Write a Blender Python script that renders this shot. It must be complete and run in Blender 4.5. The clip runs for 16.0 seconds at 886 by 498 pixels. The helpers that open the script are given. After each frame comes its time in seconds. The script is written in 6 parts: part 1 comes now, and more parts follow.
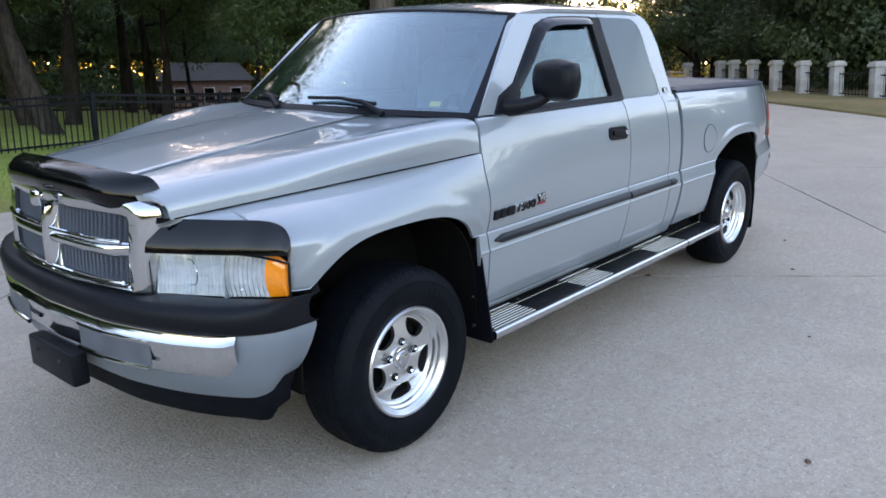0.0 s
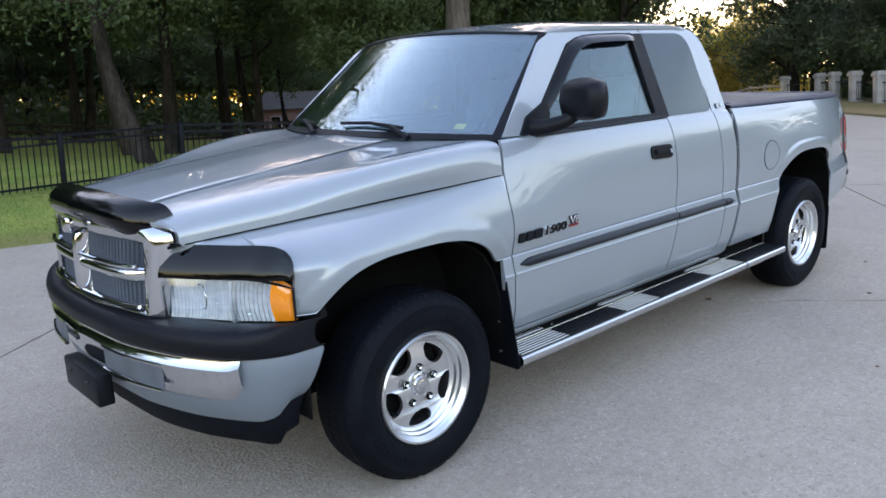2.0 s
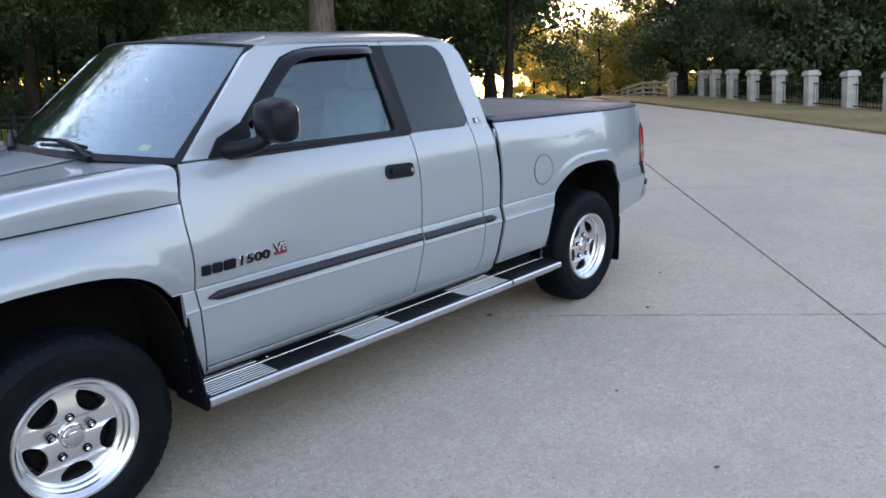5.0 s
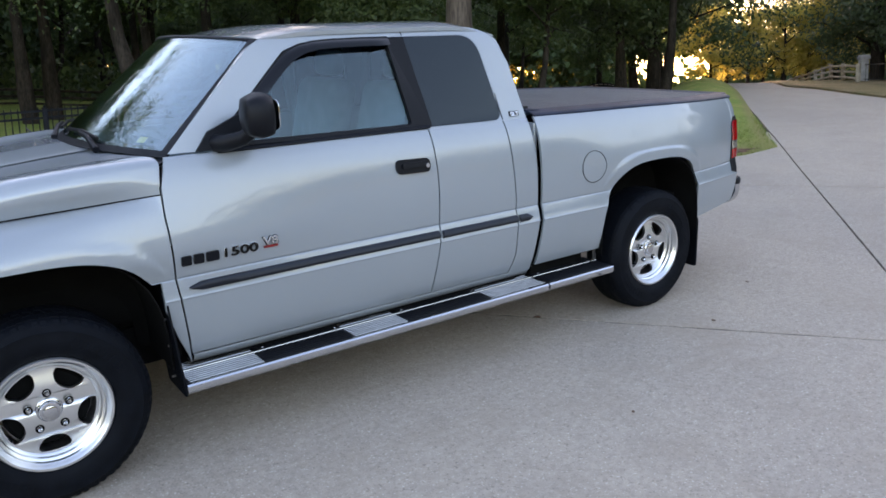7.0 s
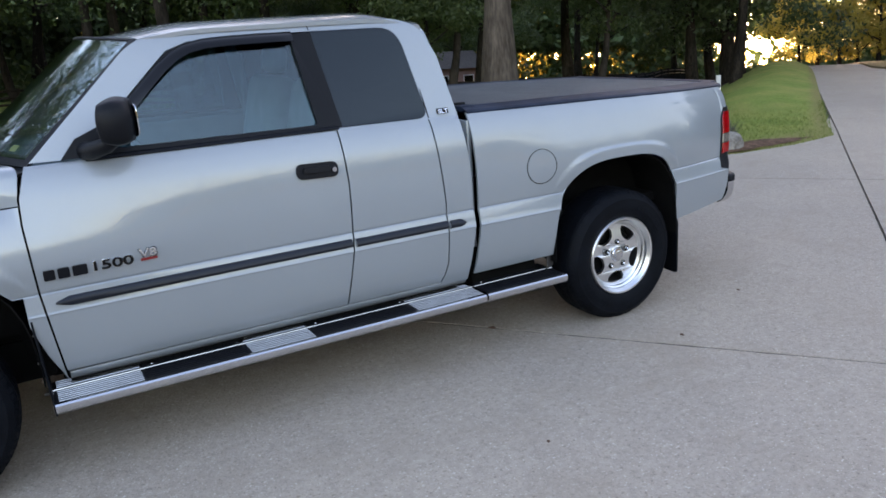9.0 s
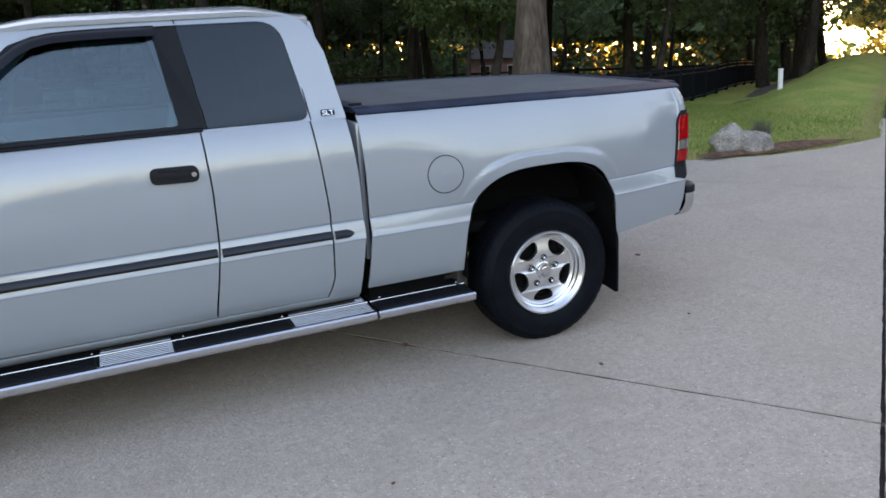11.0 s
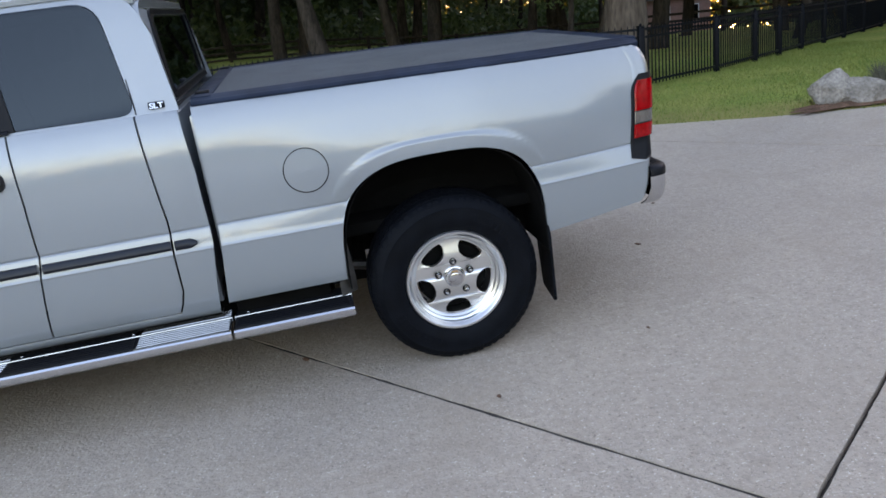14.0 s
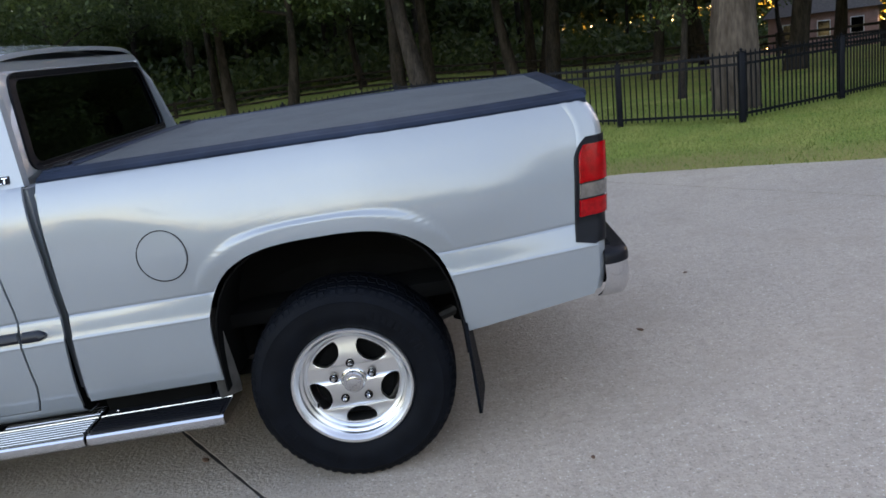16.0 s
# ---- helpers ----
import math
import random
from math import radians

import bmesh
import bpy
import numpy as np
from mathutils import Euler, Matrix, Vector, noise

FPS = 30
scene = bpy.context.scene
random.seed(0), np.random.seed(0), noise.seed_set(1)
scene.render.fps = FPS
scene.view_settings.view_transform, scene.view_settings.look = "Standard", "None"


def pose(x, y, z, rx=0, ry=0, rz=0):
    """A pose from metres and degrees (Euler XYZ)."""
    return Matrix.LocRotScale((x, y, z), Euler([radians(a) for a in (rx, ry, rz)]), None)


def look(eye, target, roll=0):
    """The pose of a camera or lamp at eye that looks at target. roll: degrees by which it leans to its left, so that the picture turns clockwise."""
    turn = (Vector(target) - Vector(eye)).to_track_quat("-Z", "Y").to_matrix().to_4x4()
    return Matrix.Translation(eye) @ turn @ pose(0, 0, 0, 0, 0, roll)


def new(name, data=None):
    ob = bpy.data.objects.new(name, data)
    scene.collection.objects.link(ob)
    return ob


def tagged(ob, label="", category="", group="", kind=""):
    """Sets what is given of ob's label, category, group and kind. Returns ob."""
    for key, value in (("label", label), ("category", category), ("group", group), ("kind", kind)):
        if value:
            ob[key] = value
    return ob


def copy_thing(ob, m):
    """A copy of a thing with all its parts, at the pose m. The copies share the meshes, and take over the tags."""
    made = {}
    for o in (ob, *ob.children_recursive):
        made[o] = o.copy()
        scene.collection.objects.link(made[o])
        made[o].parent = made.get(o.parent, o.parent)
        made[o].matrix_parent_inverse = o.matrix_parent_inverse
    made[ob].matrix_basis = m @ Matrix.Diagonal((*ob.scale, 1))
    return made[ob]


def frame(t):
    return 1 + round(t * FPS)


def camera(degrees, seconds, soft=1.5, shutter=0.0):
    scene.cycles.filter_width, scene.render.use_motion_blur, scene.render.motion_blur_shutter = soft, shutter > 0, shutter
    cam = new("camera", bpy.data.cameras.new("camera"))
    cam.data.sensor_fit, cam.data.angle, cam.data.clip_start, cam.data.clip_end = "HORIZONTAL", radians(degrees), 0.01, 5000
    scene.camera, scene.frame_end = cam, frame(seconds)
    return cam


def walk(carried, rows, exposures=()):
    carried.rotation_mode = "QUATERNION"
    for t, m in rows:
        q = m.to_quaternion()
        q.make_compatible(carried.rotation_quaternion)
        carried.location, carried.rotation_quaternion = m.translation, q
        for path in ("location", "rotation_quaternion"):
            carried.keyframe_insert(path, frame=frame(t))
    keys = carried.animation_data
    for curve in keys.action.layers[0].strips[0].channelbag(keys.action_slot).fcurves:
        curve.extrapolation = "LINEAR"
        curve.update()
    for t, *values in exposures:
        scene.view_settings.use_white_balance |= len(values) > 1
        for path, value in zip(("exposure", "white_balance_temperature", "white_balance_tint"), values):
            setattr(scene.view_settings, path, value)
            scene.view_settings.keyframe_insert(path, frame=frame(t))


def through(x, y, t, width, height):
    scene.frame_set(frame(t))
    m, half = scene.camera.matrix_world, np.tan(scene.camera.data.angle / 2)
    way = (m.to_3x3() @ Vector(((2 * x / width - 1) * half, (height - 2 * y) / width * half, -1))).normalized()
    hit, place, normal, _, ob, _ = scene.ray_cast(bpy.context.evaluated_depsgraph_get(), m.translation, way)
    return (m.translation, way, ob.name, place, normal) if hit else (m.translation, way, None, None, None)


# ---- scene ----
# The truck and its pavement lie on a slope. "Slope" coordinates: x runs from the
# truck's nose to its tail, y from the driver's side to the far side, z square to
# the pavement. SLOPE turns them into the upright world.
SLOPE = Matrix(((0.9974, 0.0, -0.0725), (-0.0065, 0.9959, -0.0899), (0.0722, 0.0901, 0.9933)))
SLOPE4 = SLOPE.to_4x4()


def on(x, y, z=0.0):
    """A place of the slope, in the world."""
    return SLOPE @ Vector((x, y, z))


cam = camera(59.37, 16.0, soft=1.65, shutter=0.0)
PATH = [
    (0, (-2.268, -3.137, 1.229), (0.723, -0.552, 0.618), -1.99),
    (0.5, (-2.098, -3.113, 1.238), (0.975, -0.627, 0.624), -2.30),
    (1, (-2.041, -3.147, 1.236), (1.007, -0.637, 0.600), -3.62),
    (1.5, (-2.024, -3.249, 1.255), (0.805, -0.459, 0.789), -2.94),
    (2, (-2.019, -3.328, 1.218), (0.651, -0.389, 0.739), -3.15),
    (2.5, (-1.990, -3.402, 1.220), (0.659, -0.469, 0.603), -4.70),
    (3, (-1.929, -3.513, 1.266), (0.741, -0.610, 0.600), -4.37),
    (3.5, (-1.728, -3.584, 1.226), (1.111, -0.870, 0.467), -4.06),
    (4, (-1.506, -3.654, 1.261), (1.488, -1.064, 0.694), -2.25),
    (6.5, (-0.670, -4.164, 1.349), (1.905, -1.171, 0.707), -2.68),
    (7, (-0.461, -4.279, 1.352), (1.821, -1.051, 0.739), -1.72),
    (7.5, (-0.258, -4.452, 1.351), (1.886, -1.145, 0.665), -1.37),
    (8, (-0.029, -4.470, 1.356), (2.092, -1.151, 0.663), -1.43),
    (8.5, (0.219, -4.446, 1.370), (2.331, -1.115, 0.701), -1.76),
    (9, (0.418, -4.469, 1.368), (2.317, -1.009, 0.721), -2.72),
    (11.5, (1.648, -4.595, 1.409), (2.991, -0.899, 0.675), -1.55),
    (12, (1.878, -4.601, 1.407), (3.013, -0.850, 0.609), -1.66),
    (12.5, (2.135, -4.456, 1.438), (3.354, -0.715, 0.721), -1.97),
    (13, (2.331, -4.354, 1.424), (3.597, -0.642, 0.638), -3.76),
    (13.5, (2.604, -4.361, 1.439), (3.441, -0.547, 0.569), -2.85),
    (14, (2.879, -4.346, 1.447), (3.562, -0.503, 0.572), -4.84),
    (14.5, (3.147, -4.242, 1.451), (3.857, -0.416, 0.527), -4.45),
    (15, (3.416, -4.089, 1.466), (4.171, -0.271, 0.542), -7.49),
    (15.5, (3.744, -3.988, 1.501), (4.071, -0.107, 0.588), -2.61),
    (16, (3.957, -3.793, 1.527), (3.894, 0.143, 0.817), -5.59),
]
walk(cam, [(t, look(eye, target, roll)) for t, eye, target, roll in PATH], exposures=[(0, 3.24, 6780, 28), (4, 3.24, 6840, 29), (9, 3.03, 6980, 30), (16, 3.10, 7150, 30)])

# ---- world and sun ----
SUN_AZ, SUN_EL = radians(40), radians(7)
world = bpy.data.worlds.new("evening_sky")
scene.world = world
world.use_nodes = True
wn = world.node_tree
sky = wn.nodes.new("ShaderNodeTexSky")
sky.sky_type, sky.sun_disc = "NISHITA", False
sky.sun_elevation, sky.sun_rotation = SUN_EL, SUN_AZ
sky.air_density, sky.dust_density, sky.ozone_density = 1.0, 1.8, 1.0
wn.nodes["Background"].inputs["Strength"].default_value = 0.15
wn.links.new(sky.outputs["Color"], wn.nodes["Background"].inputs["Color"])
sun = new("sun", bpy.data.lights.new("sun", "SUN"))
sun.data.energy, sun.data.angle, sun.data.color = 4.5, radians(0.6), (1.0, 0.72, 0.42)
sun.matrix_world = look((60 * math.sin(SUN_AZ) * math.cos(SUN_EL), 60 * math.cos(SUN_AZ) * math.cos(SUN_EL), 60 * math.sin(SUN_EL)), (0, 0, 0))


# ---- materials ----
def material(name, color, rough=0.5, metal=0.0, vary=0.0, scale=8.0, second=None, fine=0.0, fine_scale=60.0,
             bump=0.0, bump_scale=40.0, coat=0.0, coat_rough=0.03, stretch=(1, 1, 1), random_vary=0.0, spec=0.5, rough_vary=0.0):
    """A surface whose colour wanders towards second at one scale and darkens in grain at another, with relief."""
    m = bpy.data.materials.new(name)
    m.use_nodes = True
    nt = m.node_tree
    n, k = nt.nodes, nt.links
    b = n["Principled BSDF"]
    b.inputs["Roughness"].default_value = rough
    b.inputs["Metallic"].default_value = metal
    b.inputs["Specular IOR Level"].default_value = spec
    b.inputs["Coat Weight"].default_value = coat
    b.inputs["Coat Roughness"].default_value = coat_rough
    b.inputs["Base Color"].default_value = (*color, 1)
    where = n.new("ShaderNodeTexCoord")
    mapping = n.new("ShaderNodeMapping")
    mapping.inputs["Scale"].default_value = stretch
    k.new(where.outputs["Object"], mapping.inputs["Vector"])
    out = None
    if vary or second:
        t = n.new("ShaderNodeTexNoise")
        t.inputs["Scale"].default_value, t.inputs["Detail"].default_value = scale, 6
        k.new(mapping.outputs["Vector"], t.inputs["Vector"])
        ramp = n.new("ShaderNodeMapRange")
        ramp.inputs["From Min"].default_value, ramp.inputs["From Max"].default_value = 0.35, 0.65
        k.new(t.outputs["Fac"], ramp.inputs["Value"])
        mix = n.new("ShaderNodeMix")
        mix.data_type = "RGBA"
        mix.inputs["A"].default_value = (*color, 1)
        mix.inputs["B"].default_value = (*(second or [c * (1 - vary) for c in color]), 1)
        k.new(ramp.outputs["Result"], mix.inputs["Factor"])
        out = mix.outputs["Result"]
        if rough_vary:
            rr = n.new("ShaderNodeMapRange")
            rr.inputs["To Min"].default_value, rr.inputs["To Max"].default_value = rough - rough_vary, rough + rough_vary
            k.new(t.outputs["Fac"], rr.inputs["Value"])
            k.new(rr.outputs["Result"], b.inputs["Roughness"])
    if fine:
        t = n.new("ShaderNodeTexNoise")
        t.inputs["Scale"].default_value, t.inputs["Detail"].default_value = fine_scale, 4
        k.new(mapping.outputs["Vector"], t.inputs["Vector"])
        r = n.new("ShaderNodeMapRange")
        r.inputs["From Min"].default_value, r.inputs["From Max"].default_value = 0.3, 0.7
        r.inputs["To Min"].default_value, r.inputs["To Max"].default_value = 1 - fine, 1 + fine
        k.new(t.outputs["Fac"], r.inputs["Value"])
        mul = n.new("ShaderNodeVectorMath")
        mul.operation = "SCALE"
        if out:
            k.new(out, mul.inputs[0])
        else:
            mul.inputs[0].default_value = color
        k.new(r.outputs["Result"], mul.inputs["Scale"])
        out = mul.outputs["Vector"]
    if random_vary:
        info = n.new("ShaderNodeObjectInfo")
        r = n.new("ShaderNodeMapRange")
        r.inputs["To Min"].default_value, r.inputs["To Max"].default_value = 1 - random_vary, 1 + random_vary
        k.new(info.outputs["Random"], r.inputs["Value"])
        mul = n.new("ShaderNodeVectorMath")
        mul.operation = "SCALE"
        if out:
            k.new(out, mul.inputs[0])
        else:
            mul.inputs[0].default_value = color
        k.new(r.outputs["Result"], mul.inputs["Scale"])
        out = mul.outputs["Vector"]
    if out:
        k.new(out, b.inputs["Base Color"])
    if bump:
        t = n.new("ShaderNodeTexNoise")
        t.inputs["Scale"].default_value, t.inputs["Detail"].default_value = bump_scale, 5
        k.new(mapping.outputs["Vector"], t.inputs["Vector"])
        u = n.new("ShaderNodeBump")
        u.inputs["Strength"].default_value, u.inputs["Distance"].default_value = bump, 0.01
        k.new(t.outputs["Fac"], u.inputs["Height"])
        k.new(u.outputs["Normal"], b.inputs["Normal"])
    return m


def glass(name, tint, gloss=0.015, base=0.05):
    """A thin pane: it lets tinted light through and mirrors more at grazing angles."""
    m = bpy.data.materials.new(name)
    m.use_nodes = True
    n, k = m.node_tree.nodes, m.node_tree.links
    n.remove(n["Principled BSDF"])
    clear, shine, facing, power, span, mix = (n.new("ShaderNode" + s) for s in ("BsdfTransparent", "BsdfGlossy", "LayerWeight", "Math", "MapRange", "MixShader"))
    clear.inputs["Color"].default_value = (*tint, 1)
    shine.inputs["Roughness"].default_value = gloss
    shine.inputs["Color"].default_value = (0.86, 0.97, 1.0, 1)
    facing.inputs["Blend"].default_value = 0.5
    power.operation = "POWER"
    power.inputs[1].default_value = 4.0
    span.inputs["To Min"].default_value, span.inputs["To Max"].default_value = base, 1.0
    k.new(facing.outputs["Facing"], power.inputs[0])
    k.new(power.outputs["Value"], span.inputs["Value"])
    k.new(span.outputs["Result"], mix.inputs["Fac"])
    k.new(clear.outputs["BSDF"], mix.inputs[1])
    k.new(shine.outputs["BSDF"], mix.inputs[2])
    k.new(mix.outputs["Shader"], n["Material Output"].inputs["Surface"])
    return m


def leaf(name, color, second, through=0.35):
    """Leaves: part matt, part lit through from behind, each clump of its own shade."""
    m = bpy.data.materials.new(name)
    m.use_nodes = True
    n, k = m.node_tree.nodes, m.node_tree.links
    b = n["Principled BSDF"]
    b.inputs["Roughness"].default_value = 0.55
    geo, mix, tr, mx = (n.new("ShaderNode" + s) for s in ("NewGeometry", "Mix", "BsdfTranslucent", "MixShader"))
    mix.data_type = "RGBA"
    mix.inputs["A"].default_value, mix.inputs["B"].default_value = (*color, 1), (*second, 1)
    k.new(geo.outputs["Random Per Island"], mix.inputs["Factor"])
    k.new(mix.outputs["Result"], b.inputs["Base Color"])
    k.new(mix.outputs["Result"], tr.inputs["Color"])
    mx.inputs["Fac"].default_value = through
    k.new(b.outputs["BSDF"], mx.inputs[1])
    k.new(tr.outputs["BSDF"], mx.inputs[2])
    k.new(mx.outputs["Shader"], n["Material Output"].inputs["Surface"])
    return m


PAINT = material("silver_paint", (0.262, 0.292, 0.320), rough=0.40, metal=0.20, fine=0.06, fine_scale=900, vary=0.03, scale=2.5, coat=1.0, coat_rough=0.015)
PAINT.node_tree.nodes["Principled BSDF"].inputs["Coat IOR"].default_value = 1.62
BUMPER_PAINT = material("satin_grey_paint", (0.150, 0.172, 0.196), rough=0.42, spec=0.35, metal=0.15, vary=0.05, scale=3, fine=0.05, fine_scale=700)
TRIM = material("black_trim", (0.0058, 0.0065, 0.0090), rough=0.42, spec=0.15, fine=0.2, fine_scale=300, bump=0.12, bump_scale=500)
GLOSS_BLACK = material("black_acrylic", (0.002, 0.002, 0.003), rough=0.05, spec=0.3, vary=0.3, scale=6)
RUBBER = material("tyre_rubber", (0.0042, 0.0055, 0.0084), spec=0.085, rough=0.56, vary=0.4, scale=14, fine=0.25, fine_scale=220, bump=0.25, bump_scale=260)
CHROME = material("chrome", (0.64, 0.65, 0.67), rough=0.06, metal=1.0, vary=0.04, scale=9, rough_vary=0.02)
RIBBED = material("worn_bright_ribs", (0.46, 0.46, 0.45), rough=0.20, metal=1.0, vary=0.15, scale=14, rough_vary=0.08)
ALLOY = material("polished_aluminium", (0.76, 0.765, 0.77), rough=0.30, metal=1.0, vary=0.06, scale=9, rough_vary=0.04)
# near-black for hidden parts; the shade of gaps and recesses is put into it
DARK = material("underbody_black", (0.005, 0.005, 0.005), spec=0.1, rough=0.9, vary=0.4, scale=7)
STEEL = material("dull_steel", (0.10, 0.095, 0.09), rough=0.6, metal=0.7, vary=0.4, scale=18, bump=0.2)
# the blue sky mirrored in the rail is put into its base colour
COVER_RAIL = material("cover_rail_black", (0.018, 0.027, 0.046), rough=0.46, spec=0.06, vary=0.3, scale=8, rough_vary=0.05)
VINYL = material("vinyl_cover", (0.080, 0.090, 0.093), rough=0.62, spec=0.25, vary=0.25, scale=5, fine=0.2, fine_scale=400, bump=0.3, bump_scale=420)
BLUE_BLACK = material("rub_strip", (0.007, 0.010, 0.017), spec=0.3, rough=0.35, vary=0.2, scale=20, bump=0.05)
SEAT = material("grey_cloth", (0.50, 0.52, 0.54), rough=0.9, vary=0.15, scale=12, fine=0.15, fine_scale=500, bump=0.3, bump_scale=500)
CABIN = material("grey_cabin_plastic", (0.24, 0.255, 0.27), rough=0.65, vary=0.15, scale=9, bump=0.1)
GLASS = glass("window_glass", (0.56, 0.70, 0.75), base=0.052)
SHIELD_GLASS = glass("windshield_glass", (0.60, 0.72, 0.75), base=0.21)
TINT = glass("privacy_glass", (0.10, 0.125, 0.16), base=0.045)
LENS_CLEAR = glass("lamp_lens", (0.97, 0.98, 0.99), base=0.06)
RED_LENS = material("red_lens", (0.36, 0.0012, 0.0035), rough=0.14, spec=0.2, coat=0.3, vary=0.35, scale=45, bump=0.12, bump_scale=160)
AMBER = material("amber_lens", (0.85, 0.25, 0.01), rough=0.12, coat=1.0, vary=0.12, scale=60, bump=0.08, bump_scale=160)
SMOKE_LENS = material("reverse_lens", (0.14, 0.125, 0.115), rough=0.1, coat=1.0, vary=0.3, scale=50, bump=0.2, bump_scale=200)
REFLECTOR = material("lamp_reflector", (0.90, 0.95, 1.0), rough=0.24, metal=0.62, vary=0.22, scale=38, rough_vary=0.08, bump=0.10, bump_scale=60)
RED_PAINT = material("red_enamel", (0.22, 0.012, 0.014), rough=0.35, vary=0.1)
YELLOW = material("sticker_yellow", (0.62, 0.56, 0.22), rough=0.6, vary=0.1, scale=90)
IRON = material("iron_paint", (0.005, 0.006, 0.009), spec=0.1, rough=0.5, vary=0.3, scale=10, bump=0.1)
CONCRETE = material("concrete", (0.392, 0.328, 0.262), rough=0.9, second=(0.330, 0.278, 0.228), scale=0.45, fine=0.14, fine_scale=34, bump=0.9, bump_scale=70, random_vary=0.03)
STRAIGHT = CONCRETE.node_tree
# pale and dark grains of the worn aggregate, and drag marks of the float
for grain, low, high, shade in ((88, 0.625, 0.70, (0.66, 0.60, 0.52)), (58, 0.635, 0.71, (0.17, 0.135, 0.105)), (150, 0.62, 0.69, (0.13, 0.105, 0.085)), (34, 0.66, 0.72, (0.24, 0.195, 0.155))):
    n, k = STRAIGHT.nodes, STRAIGHT.links
    old = n["Principled BSDF"].inputs["Base Color"].links[0].from_socket
    tex, cut, mix = n.new("ShaderNodeTexNoise"), n.new("ShaderNodeMapRange"), n.new("ShaderNodeMix")
    tex.inputs["Scale"].default_value, tex.inputs["Detail"].default_value = grain, 2
    k.new(n["Texture Coordinate"].outputs["Object"], tex.inputs["Vector"])
    cut.inputs["From Min"].default_value, cut.inputs["From Max"].default_value = low, high
    cut.inputs["To Max"].default_value = 0.65
    k.new(tex.outputs["Fac"], cut.inputs["Value"])
    mix.data_type = "RGBA"
    k.new(cut.outputs["Result"], mix.inputs["Factor"])
    k.new(old, mix.inputs["A"])
    mix.inputs["B"].default_value = (*shade, 1)
    k.new(mix.outputs["Result"], n["Principled BSDF"].inputs["Base Color"])
# broad blotches and long drag streaks
for stretch, size, low, high, amount, shade in (((1, 1, 1), 1.9, 0.48, 0.68, 0.45, (0.30, 0.242, 0.188)), ((0.8, 2.4, 1), 9.0, 0.54, 0.72, 0.35, (0.48, 0.415, 0.34)), ((2.6, 0.9, 1), 6.0, 0.56, 0.70, 0.30, (0.26, 0.215, 0.175))):
    n, k = STRAIGHT.nodes, STRAIGHT.links
    old = n["Principled BSDF"].inputs["Base Color"].links[0].from_socket
    mapping, tex, cut, mix = n.new("ShaderNodeMapping"), n.new("ShaderNodeTexNoise"), n.new("ShaderNodeMapRange"), n.new("ShaderNodeMix")
    mapping.inputs["Scale"].default_value = stretch
    mapping.inputs["Rotation"].default_value = (0, 0, -0.66)
    k.new(n["Texture Coordinate"].outputs["Object"], mapping.inputs["Vector"])
    tex.inputs["Scale"].default_value, tex.inputs["Detail"].default_value, tex.inputs["Roughness"].default_value = size, 5, 0.62
    k.new(mapping.outputs["Vector"], tex.inputs["Vector"])
    cut.inputs["From Min"].default_value, cut.inputs["From Max"].default_value = low, high
    cut.inputs["To Max"].default_value = amount
    k.new(tex.outputs["Fac"], cut.inputs["Value"])
    mix.data_type = "RGBA"
    k.new(cut.outputs["Result"], mix.inputs["Factor"])
    k.new(old, mix.inputs["A"])
    mix.inputs["B"].default_value = (*shade, 1)
    k.new(mix.outputs["Result"], n["Principled BSDF"].inputs["Base Color"])
JOINT = material("joint_filler", (0.05, 0.042, 0.036), rough=0.95, vary=0.5, scale=20, bump=0.4)
LAWN = material("turf", (0.150, 0.215, 0.040), spec=0.15, rough=0.9, second=(0.245, 0.258, 0.064), scale=1.3, fine=0.5, fine_scale=45, bump=0.9, bump_scale=50)
# dry yellow strip where the lawn meets the concrete
n, k = LAWN.node_tree.nodes, LAWN.node_tree.links
old = n["Principled BSDF"].inputs["Base Color"].links[0].from_socket
dry, mix = n.new("ShaderNodeAttribute"), n.new("ShaderNodeMix")
dry.attribute_name = "dryness"
mix.data_type = "RGBA"
mix.inputs["B"].default_value = (0.20, 0.16, 0.065, 1)
k.new(dry.outputs["Fac"], mix.inputs["Factor"])
k.new(old, mix.inputs["A"])
k.new(mix.outputs["Result"], n["Principled BSDF"].inputs["Base Color"])
STRAW = material("dry_verge", (0.225, 0.165, 0.090), spec=0.08, rough=0.95, second=(0.150, 0.130, 0.060), scale=0.7, fine=0.4, fine_scale=40, bump=0.8, bump_scale=40)
LITTER = material("leaf_litter", (0.29, 0.175, 0.100), spec=0.08, rough=0.95, second=(0.17, 0.175, 0.060), scale=0.35, fine=0.5, fine_scale=25, bump=0.8, bump_scale=30)
SOIL = material("soil", (0.16, 0.095, 0.065), spec=0.08, rough=0.95, vary=0.5, scale=9, fine=0.4, fine_scale=70, bump=1.0, bump_scale=60)
BARK = material("bark", (0.018, 0.015, 0.0125), spec=0.08, rough=0.95, second=(0.042, 0.035, 0.029), scale=6, fine=0.4, fine_scale=30, bump=1.0, bump_scale=24, stretch=(1, 1, 0.25), random_vary=0.2)
BIG_BARK = material("pale_bark", (0.052, 0.041, 0.032), spec=0.08, rough=0.95, second=(0.095, 0.077, 0.062), scale=5, fine=0.4, fine_scale=26, bump=1.0, bump_scale=20, stretch=(1, 1, 0.2))
STONE = material("limestone", (0.29, 0.265, 0.235), spec=0.08, rough=0.9, second=(0.17, 0.152, 0.132), scale=5, fine=0.3, fine_scale=35, bump=0.9, bump_scale=22)
